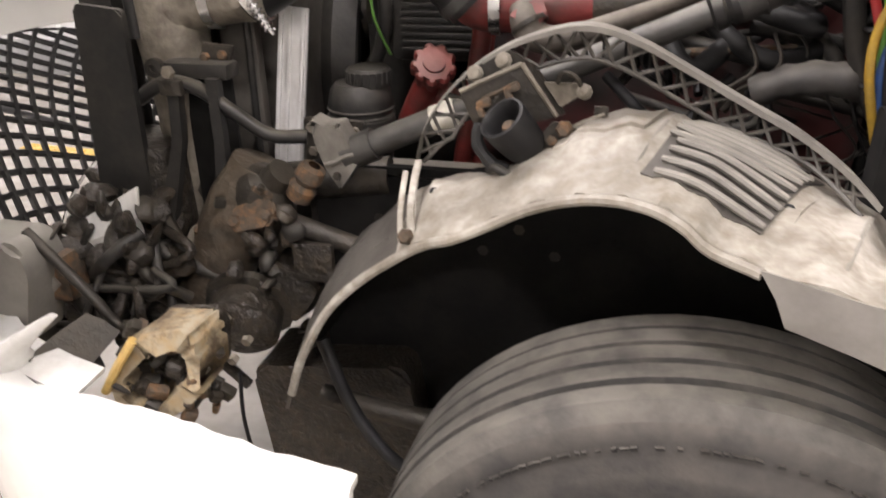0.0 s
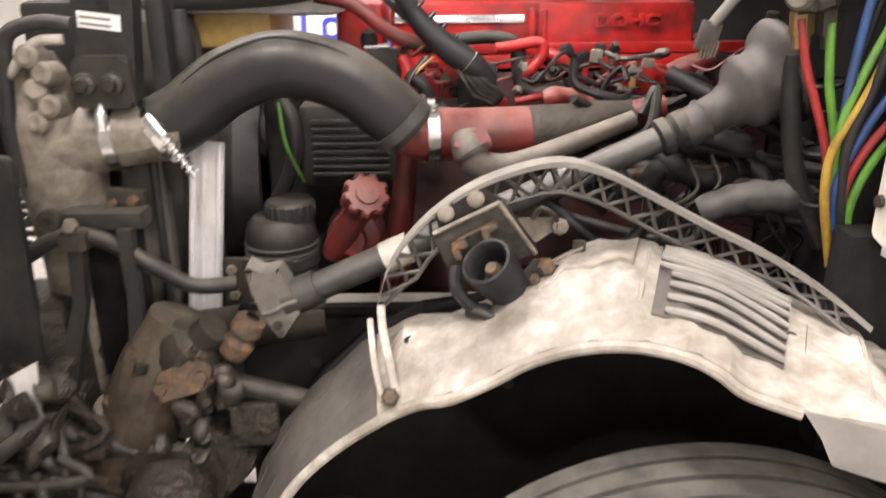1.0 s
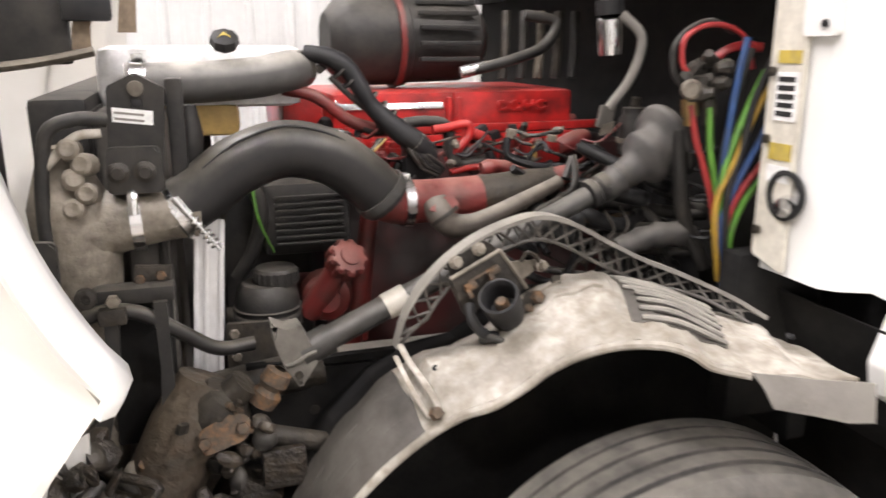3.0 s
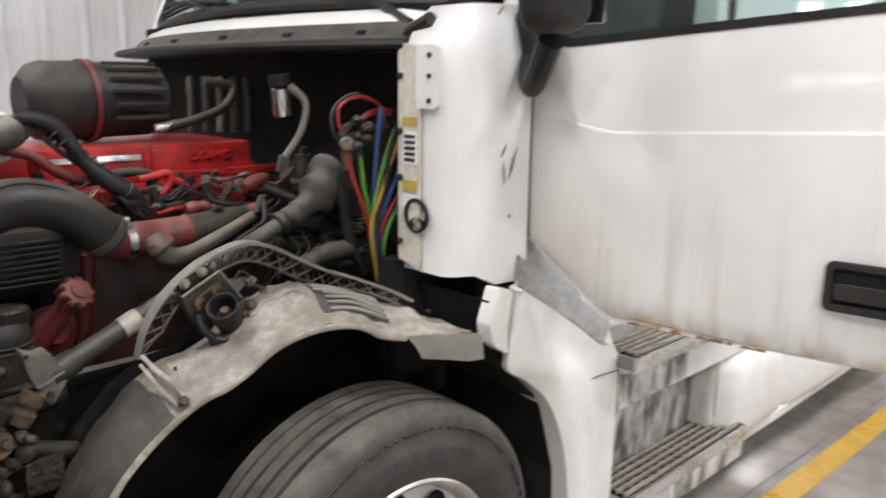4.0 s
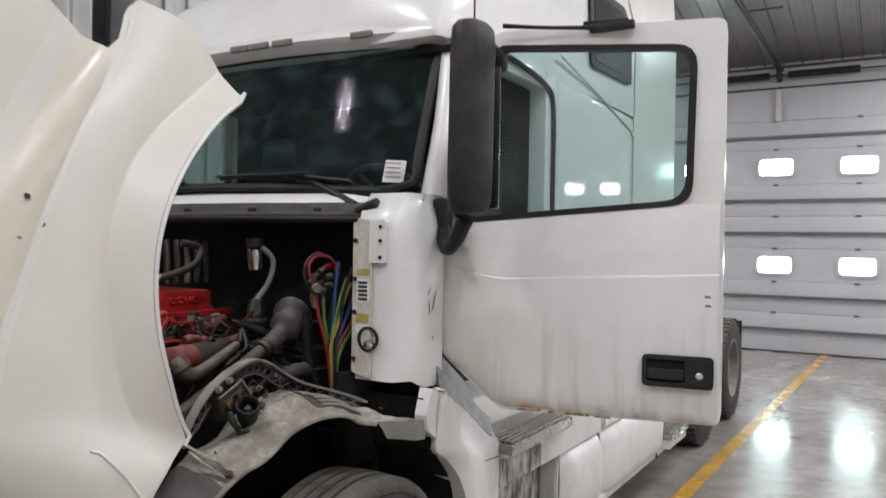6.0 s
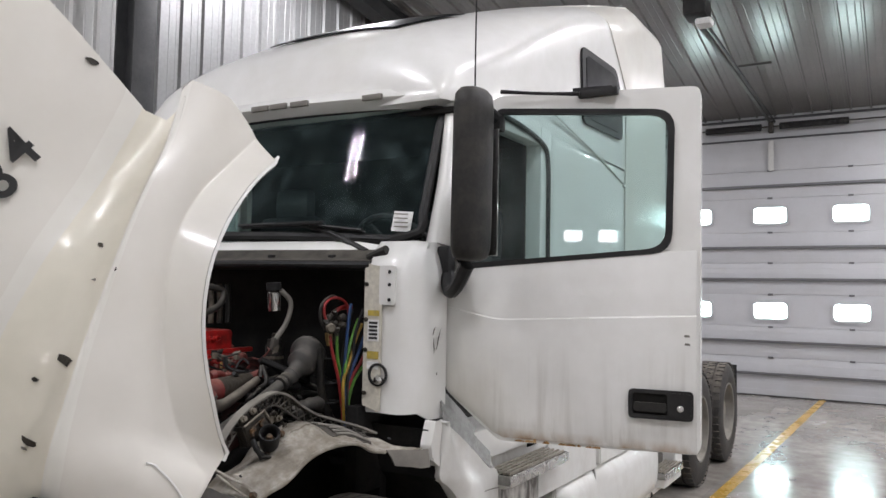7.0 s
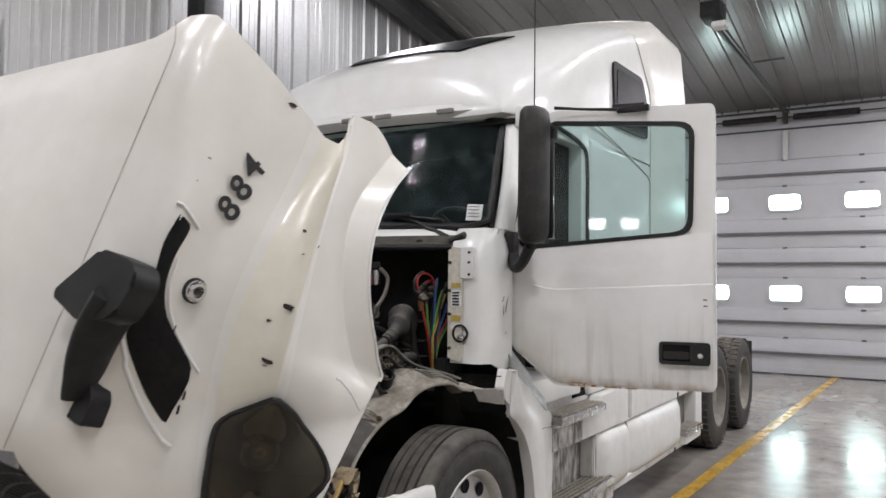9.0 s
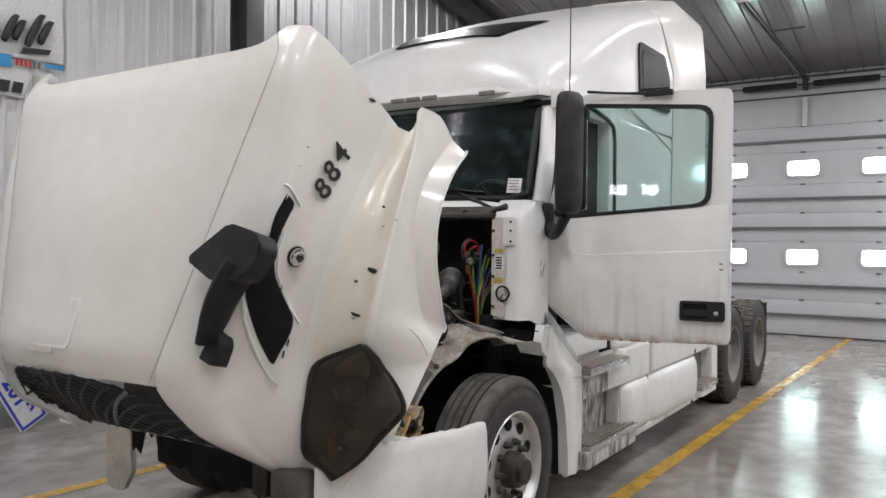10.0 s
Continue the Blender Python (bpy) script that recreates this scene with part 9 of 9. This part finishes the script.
# tangle of small black lines and wires round the engine's rear
tg = random.Random(33)
for k in range(26):
    x0, z0, y0 = tg.uniform(-0.22, 0.16), tg.uniform(1.22, 1.42), tg.uniform(0.56, 0.74)
    pts = [(x0, y0, z0)]
    for q in range(3):
        pts.append((pts[-1][0] + tg.uniform(-0.08, 0.1), y0 + tg.uniform(-0.03, 0.03), pts[-1][2] + tg.uniform(-0.06, 0.05)))
    part("small_line", tube(bmesh.new(), pts, tg.choice([0.003, 0.004, 0.005, 0.007, 0.009]), 6), tg.choice([BLACK, BLACK, BLACK_DUST, STEEL]), eng, smooth=60)
for k in range(16):
    x0, z0 = tg.uniform(-0.44, 0.1), tg.uniform(1.35, 1.47)
    part("small_fitting", lathe(bmesh.new(), [(0.008, 0.0), (0.011, 0.004), (0.011, 0.016), (0.007, 0.02), (0.006, 0.032), (0.0, 0.033)], (x0, 0.84, z0), (tg.uniform(-0.6, 0.6), -1, tg.uniform(-0.3, 0.8)), 6), tg.choice([RED, STEEL, BLACK, ALU_DUST, RED_DUST]), eng)
for k in range(12):
    x0, z0 = tg.uniform(-0.46, 0.02), tg.uniform(1.33, 1.46)
    part("small_bracket", block((x0, 0.9, z0), (tg.uniform(0.015, 0.04), 0.03, tg.uniform(0.015, 0.04)), 0.004, Matrix.Rotation(tg.uniform(-0.6, 0.6), 3, "Y")), tg.choice([RED, RED, BLACK, RED_DUST]), eng)

# air lines at the firewall
lump = random.Random(9)
BRASS = surface("tarnished_brass", (0.3, 0.2, 0.08), 0.45, metal=0.7, dirt=(0.1, 0.08, 0.05), dirt_amt=0.7, dirt_scale=20, bump=0.2)
lines = part("air_fitting", block((0.118, 0.4, 1.59), (0.045, 0.04, 0.04), 0.012), STEEL, truck, "cluster of brass and steel air fittings")
for dx3, dz3 in ((-0.02, -0.035), (0.02, -0.035)):
    part("fitting_nut", lathe(bmesh.new(), [(0.016, 0), (0.016, -0.03), (0.012, -0.035), (0.012, -0.05)], (0.12 + dx3, 0.39, 1.6 + dz3), (-0.1, 0, 1), 6), BRASS if dx3 < 0 else STEEL, lines)
part("fitting_knob", lathe(bmesh.new(), [(0.018, 0), (0.02, 0.012), (0.014, 0.025), (0.0, 0.026)], (0.09, 0.375, 1.585), (-0.6, -0.8, 0), 12), ALU_DUST, lines)
for k in range(9):
    part("fitting_body", lathe(bmesh.new(), [(0.0, -0.012), (0.012, -0.012), (0.015, -0.006), (0.015, 0.006), (0.011, 0.012), (0.009, 0.022), (0.0, 0.023)], (0.118 + lump.uniform(-0.03, 0.04), 0.385 + lump.uniform(-0.02, 0.02), 1.595 + lump.uniform(-0.03, 0.05)), (lump.uniform(-1, 1), lump.uniform(-1, 0.2), lump.uniform(-0.6, 1)), 8), lump.choice([STEEL, ALU_DUST, BRASS, STEEL]), lines)
part("side_fitting", tube(bmesh.new(), [(0.14, 0.435, 1.6), (0.165, 0.43, 1.625), (0.18, 0.43, 1.64)], [0.018, 0.016, 0.012], 8), STEEL, lines)
LINES = [(W_RED, [(0.108, 0.43, 1.555), (0.125, 0.43, 1.49), (0.15, 0.43, 1.43), (0.172, 0.43, 1.37), (0.19, 0.43, 1.3), (0.21, 0.43, 1.2)]),
         (W_LIME, [(0.15, 0.43, 1.55), (0.16, 0.43, 1.47), (0.178, 0.43, 1.4), (0.195, 0.43, 1.32), (0.215, 0.43, 1.22)]),
         (W_BLUE, [(0.2, 0.4, 1.68), (0.185, 0.4, 1.6), (0.175, 0.4, 1.5), (0.178, 0.41, 1.42), (0.19, 0.43, 1.33), (0.215, 0.43, 1.22)]),
         (W_LIME, [(0.24, 0.39, 1.62), (0.215, 0.4, 1.55), (0.185, 0.4, 1.47), (0.17, 0.4, 1.4), (0.18, 0.41, 1.32), (0.21, 0.42, 1.2)]),
         (W_YELLOW, [(0.25, 0.38, 1.6), (0.22, 0.39, 1.53), (0.19, 0.39, 1.45), (0.165, 0.4, 1.38), (0.165, 0.4, 1.31), (0.2, 0.42, 1.2)]),
         (W_BLUE, [(0.255, 0.37, 1.55), (0.23, 0.38, 1.48), (0.2, 0.39, 1.41), (0.18, 0.4, 1.34), (0.185, 0.41, 1.28), (0.21, 0.42, 1.18)]),
         (W_RED, [(0.26, 0.36, 1.5), (0.24, 0.37, 1.45), (0.21, 0.39, 1.39), (0.192, 0.4, 1.33), (0.2, 0.41, 1.27), (0.22, 0.42, 1.18)]),
         (W_LIME, [(0.26, 0.35, 1.45), (0.242, 0.37, 1.42), (0.22, 0.39, 1.37), (0.205, 0.4, 1.31), (0.21, 0.41, 1.26), (0.23, 0.42, 1.17)]),
         (BLACK, [(0.245, 0.37, 1.66), (0.215, 0.385, 1.56), (0.2, 0.385, 1.47), (0.18, 0.39, 1.39), (0.19, 0.4, 1.3), (0.22, 0.42, 1.18)]),
         (BLACK_DUST, [(0.22, 0.41, 1.66), (0.2, 0.42, 1.55), (0.19, 0.43, 1.45), (0.2, 0.44, 1.32), (0.22, 0.44, 1.2)])]
for mt, pts in LINES:
    part("air_line", tube(bmesh.new(), [(q[0] - 0.012, q[1] - 0.05, q[2]) for q in pts], 0.0066, 8), mt, lines, smooth=60)
part("red_loop", tube(bmesh.new(), [(0.175, 0.43, 1.635), (0.2, 0.425, 1.655), (0.24, 0.42, 1.665), (0.27, 0.41, 1.66)], 0.01, 8), W_RED, lines, smooth=60)
part("red_loop", tube(bmesh.new(), [(0.112, 0.4, 1.6), (0.085, 0.4, 1.63), (0.085, 0.4, 1.675), (0.125, 0.4, 1.7), (0.18, 0.4, 1.7), (0.225, 0.4, 1.675), (0.245, 0.4, 1.62)], 0.0055, 8), W_RED, lines, smooth=60)
part("dark_loop", tube(bmesh.new(), [(0.105, 0.41, 1.58), (0.075, 0.41, 1.61), (0.07, 0.41, 1.66), (0.1, 0.41, 1.695), (0.15, 0.41, 1.71), (0.2, 0.41, 1.69)], 0.006, 8), BLACK_DUST, lines, smooth=60)
part("black_line", tube(bmesh.new(), [(0.13, 0.46, 1.5), (0.14, 0.46, 1.4), (0.17, 0.47, 1.3), (0.22, 0.46, 1.2)], 0.016, 8), BLACK_DUST, lines, smooth=60)
for z in (1.46, 1.36, 1.28):
    part("cable_tie", lathe(bmesh.new(), [(0.028, -0.004), (0.031, 0.0), (0.028, 0.004)], (0.175 + (1.46 - z) * 0.12, 0.44, z), (0.15, 0, -1), 16), BLACK, lines)

# ---- front frame, steering gear, greasy clutter ----
rail = part("frame_horn", block((-0.3, 0.6, 0.92), (0.95, 0.07, 0.24), 0.012), LINER_DARK, truck, "dusty grey frame rail beside the engine")
part("rail_flange", block((-0.36, 0.595, 1.042), (0.82, 0.09, 0.012), 0.004), LINER_GREY, rail)
for k in range(6):
    bolt((-0.62 + 0.07 * k, 0.563, 0.95 - 0.05 * (k % 2)), (0, -1, 0), 0.013, rail, STEEL, 0.014)
gear = part("steering_gear", tube(bmesh.new(), [(-0.82, 0.47, 1.08), (-0.86, 0.46, 1.0), (-0.92, 0.45, 0.88), (-0.96, 0.44, 0.8)], [0.055, 0.07, 0.07, 0.058], 24), GEAR_CAST, truck, "dirty steering gear with rusty top", smooth=60)
part("gear_plate", lathe(bmesh.new(), [(0.09, -0.01), (0.09, 0.006), (0.08, 0.01), (0.0, 0.012)], (-0.845, 0.4, 0.81), (0.1, -0.9, -0.3), 10), STEEL, gear)
part("gear_cap", lathe(bmesh.new(), [(0.07, -0.03), (0.075, 0.02), (0.06, 0.035), (0.045, 0.04), (0.03, 0.05), (0.0, 0.05)], (-0.84, 0.36, 0.8), (0.1, -0.9, -0.3), 20), GREASE, gear)
part("gear_side", block((-0.77, 0.45, 0.84), (0.12, 0.1, 0.12), 0.04, Matrix.Rotation(0.6, 3, "Y")), GREASE, gear)
part("top_housing", lathe(bmesh.new(), [(0.0, -0.05), (0.05, -0.045), (0.058, 0.0), (0.05, 0.02), (0.03, 0.03), (0.028, 0.06), (0.0, 0.06)], (-0.8, 0.44, 1.04), (0.5, -0.1, 0.5), 16), STEEL, gear, smooth=40)
part("rusty_plate", prism(bmesh.new(), rounded([(-0.05, -0.024), (0.03, -0.03), (0.05, 0.0), (0.03, 0.024), (-0.04, 0.02)], 0.012), 0.01, basis((-0.8, 0.385, 1.015), (1, 0.1, 0.35), (0, 0.5, 1)), 0.004), RUST, gear, "rusty plate")
for bx, bz in ((-0.835, 1.0), (-0.77, 1.02)):
    bolt((bx, 0.378, bz), (0, -1, 0.4), 0.012, gear, RUST, 0.014)
part("rusty_link", lathe(bmesh.new(), [(0.012, -0.04), (0.024, -0.035), (0.027, -0.01), (0.02, 0.0), (0.027, 0.012), (0.024, 0.035), (0.012, 0.04)], (-0.715, 0.43, 1.065), (0.45, 0.0, 0.75), 14), RUST, gear)
for k in range(7):
    part("rust_flake", block((-0.87 + 0.14 * rnd.random(), 0.375 + 0.02 * rnd.random(), 0.96 + 0.12 * rnd.random()), (rnd.uniform(0.01, 0.03), 0.012, rnd.uniform(0.008, 0.02)), 0.004, Euler((rnd.random(), rnd.random(), rnd.random())).to_matrix()), rnd.choice([RUST, STEEL, GREASE]), gear)
part("input_link", rod(bmesh.new(), (-0.76, 0.42, 0.99), (-0.62, 0.45, 0.93), 0.02), STEEL, gear)
part("gear_bolt_plate", block((-0.7, 0.4, 0.92), (0.08, 0.02, 0.08), 0.01), GREASE, gear)
for k in range(5):
    bolt((-0.86 + 0.05 * math.cos(k * 1.25), 0.315, 0.79 + 0.05 * math.sin(k * 1.25)), (0, -1, -0.2), 0.011, gear, ALU_DUST, 0.012)
def gobbet(at, s, turn, seed):
    """A dented clod of greasy dirt or broken casting."""
    g = random.Random(seed)
    bmg = bmesh.new()
    bmesh.ops.create_icosphere(bmg, subdivisions=2, radius=0.62)
    dents = [Vector((g.uniform(-1, 1), g.uniform(-1, 1), g.uniform(-1, 1))).normalized() for _ in range(5)]
    for v in bmg.verts:
        d = v.co.normalized()
        f = 1 + sum(0.3 * max(0, d.dot(q) - 0.55) * (1 if i % 2 else -1.6) for i, q in enumerate(dents)) + g.uniform(-0.09, 0.09)
        v.co = Vector(at) + turn @ Vector((v.co.x * f * s[0], v.co.y * f * s[1], v.co.z * f * s[2]))
    return bmg


rnd = random.Random(5)
clut = part("front_mount", block((-1.08, 0.52, 0.86), (0.16, 0.16, 0.5), 0.03), GREASE, truck, "greasy front cross member with torn brackets")
for k in range(110):
    x, y, z = rnd.uniform(-1.18, -0.98), rnd.uniform(0.3, 0.5), rnd.uniform(0.72, 1.03)
    s = [rnd.uniform(0.012, 0.06) for _ in range(3)]
    m3 = Euler((rnd.uniform(-0.8, 0.8), rnd.uniform(-0.8, 0.8), rnd.uniform(-0.8, 0.8))).to_matrix()
    part("greasy_lump", gobbet((x, y, z), s, m3, k), rnd.choice([GREASE, GREASE, GREASE, STEEL]), clut)
for k in range(34):
    p = Vector((rnd.uniform(-1.16, -0.98), rnd.uniform(0.3, 0.45), rnd.uniform(0.75, 1.0)))
    part("greasy_hose", tube(bmesh.new(), [p, p + Vector((rnd.uniform(-0.1, 0.1), -0.04, rnd.uniform(-0.1, 0.02))), p + Vector((rnd.uniform(-0.2, 0.2), 0.0, rnd.uniform(-0.2, -0.05)))], rnd.uniform(0.006, 0.014), 7), rnd.choice([GREASE, BLACK_DUST, STEEL]), clut, smooth=60)
for k in range(40):
    q = rnd.random()
    x, y, z = -0.74 - 0.16 * q + rnd.uniform(-0.03, 0.03), rnd.uniform(0.36, 0.42), 1.0 - 0.24 * q + rnd.uniform(-0.05, 0.03)
    part("greasy_lump", gobbet((x, y, z), [rnd.uniform(0.012, 0.04) for _ in range(3)], Euler((rnd.uniform(-0.8, 0.8), rnd.uniform(-0.8, 0.8), rnd.uniform(-0.8, 0.8))).to_matrix(), 200 + k), rnd.choice([GREASE, GREASE, BLACK_DUST, STEEL]), clut)
part("hanging_wire", tube(bmesh.new(), [(-0.83, 0.3, 0.72), (-0.83, 0.29, 0.62), (-0.82, 0.29, 0.52)], 0.004, 6), BLACK, clut)
part("spring_hanger", prism(bmesh.new(), rounded([(-0.9, 0.62), (-0.55, 0.66), (-0.5, 0.3), (-0.62, 0.22), (-0.86, 0.26)], 0.04), 0.16, basis((0, 0.62, 0), (1, 0, 0), (0, 0, 1)), 0.01), GREASE, truck, "greasy spring hanger below the frame")
part("brake_hose", tube(bmesh.new(), [(-0.7, 0.4, 0.75), (-0.62, 0.36, 0.6), (-0.5, 0.34, 0.5), (-0.35, 0.38, 0.52), (-0.28, 0.42, 0.6)], 0.014, 8), BLACK, truck, smooth=60)
part("tie_rod", tube(bmesh.new(), [(-0.72, 0.42, 0.6), (-0.5, 0.42, 0.57), (-0.2, 0.44, 0.55)], 0.024, 10), STEEL, truck, "greasy steel drag link", smooth=60)
part("leaf_spring", tube(bmesh.new(), [(-0.85, 0.62, 0.62), (-0.4, 0.62, 0.5), (0.1, 0.62, 0.47), (0.7, 0.62, 0.6)], [0.035, 0.04, 0.045, 0.035], 8, True, 6, 0.7), STEEL, truck)
part("oil_pan", block((-0.1, 1.2, 0.72), (0.8, 0.4, 0.24), 0.06), STEEL, truck)
# broken lamp bracket on the bumper
LB = basis((0.05, 0.17, 0.012), (1, 0, 0), (0, 0, 1))
LB_OUT = [(-1.0, 0.81), (-0.92, 0.915), (-0.825, 0.927), (-0.812, 0.9), (-0.822, 0.825), (-0.845, 0.8), (-0.935, 0.735), (-0.985, 0.75)]
LB_IN = [(-0.965 + 0.0, 0.81), (-0.905, 0.885), (-0.85, 0.893), (-0.842, 0.885), (-0.85, 0.83), (-0.865, 0.815), (-0.935, 0.765), (-0.965, 0.778)]
brok = part("lamp_bracket", ring_prism(bmesh.new(), rounded(LB_OUT, 0.015), rounded(LB_IN, 0.012), 0.08, LB), CRUSTED, truck, "broken yellowed lamp bracket full of grime", smooth=25)
for v in brok.data.vertices:
    v.co += Vector((rnd.uniform(-0.007, 0.007), rnd.uniform(-0.006, 0.006), rnd.uniform(-0.008, 0.008)))
part("bracket_back", prism(bmesh.new(), rounded(LB_OUT, 0.015), 0.012, LB @ Matrix.Translation((0, 0, -0.02))), GREASE, brok)
for k in range(48):
    part("bracket_crust", block((-0.94 + 0.17 * rnd.random(), 0.095 + 0.07 * rnd.random(), 0.76 + 0.16 * rnd.random()), (rnd.uniform(0.01, 0.035), 0.02, rnd.uniform(0.01, 0.035)), 0.006, Euler((rnd.random(), rnd.random(), rnd.random())).to_matrix()), rnd.choice([RUST, GREASE, CRUSTED, GREASE, RUST, STEEL]), brok)
part("bracket_lip", tube(bmesh.new(), [(-0.95, 0.09, 0.81), (-0.91, 0.085, 0.87), (-0.875, 0.088, 0.92)], 0.008, 8), YELLOWED, brok)
part("lamp_tray", sheet(bmesh.new(), [[(-1.07, 0.07, 0.87), (-1.04, 0.07, 0.84), (-1.0, 0.07, 0.8)], [(-1.06, 0.13, 0.88), (-1.03, 0.13, 0.86), (-1.0, 0.13, 0.83)], [(-1.04, 0.19, 0.89), (-1.01, 0.19, 0.88), (-0.98, 0.19, 0.86)]], 0.006), STEEL, truck, smooth=50)
# torn silvery shield, pale tube and brackets behind the bumper
shield = part("torn_shield", sheet(bmesh.new(), [[(-1.2, 0.36, 0.97), (-1.14, 0.35, 0.99), (-1.07, 0.36, 1.03), (-1.01, 0.35, 1.065)], [(-1.18, 0.34, 0.94), (-1.12, 0.33, 0.955), (-1.06, 0.33, 0.98), (-1.01, 0.34, 1.01)], [(-1.15, 0.35, 0.9), (-1.1, 0.35, 0.91), (-1.05, 0.35, 0.93), (-1.02, 0.36, 0.955)]], 0.005), WHITE_DIRTY, truck, "torn pale shield behind the bumper", smooth=20)
part("lamp_housing", prism(bmesh.new(), rounded([(-1.33, 0.8), (-1.2, 0.78), (-1.15, 0.95), (-1.17, 1.0), (-1.33, 1.0)], 0.03, 4), 0.1, basis((0, 0.3, 0), (1, 0, 0), (0, 0, 1)), 0.012), LINER_GREY, truck, "dusty grey lamp housing behind the bumper", smooth=40)
part("side_seal", prism(bmesh.new(), rounded([(-1.16, 0.95), (-1.045, 0.95), (-1.035, 1.36), (-1.13, 1.37)], 0.012), 0.015, basis((0, 0.45, 0), (1, 0, 0), (0, 0, 1)), 0.004), BLACK_DUST, truck, "dusty black radiator side seal")
part("pale_tube", rod(bmesh.new(), (-1.3, 0.26, 0.79), (-1.16, 0.28, 0.9), 0.016), LINER_GREY, shield)
part("rusty_block", block((-1.17, 0.3, 0.9), (0.07, 0.06, 0.1), 0.015), RUST, shield)
part("rusty_pipe", tube(bmesh.new(), [(-1.19, 0.26, 1.0), (-1.13, 0.25, 0.95), (-1.07, 0.25, 0.88), (-1.03, 0.25, 0.83), (-0.98, 0.25, 0.83)], 0.01, 10), STEEL, shield, smooth=60)
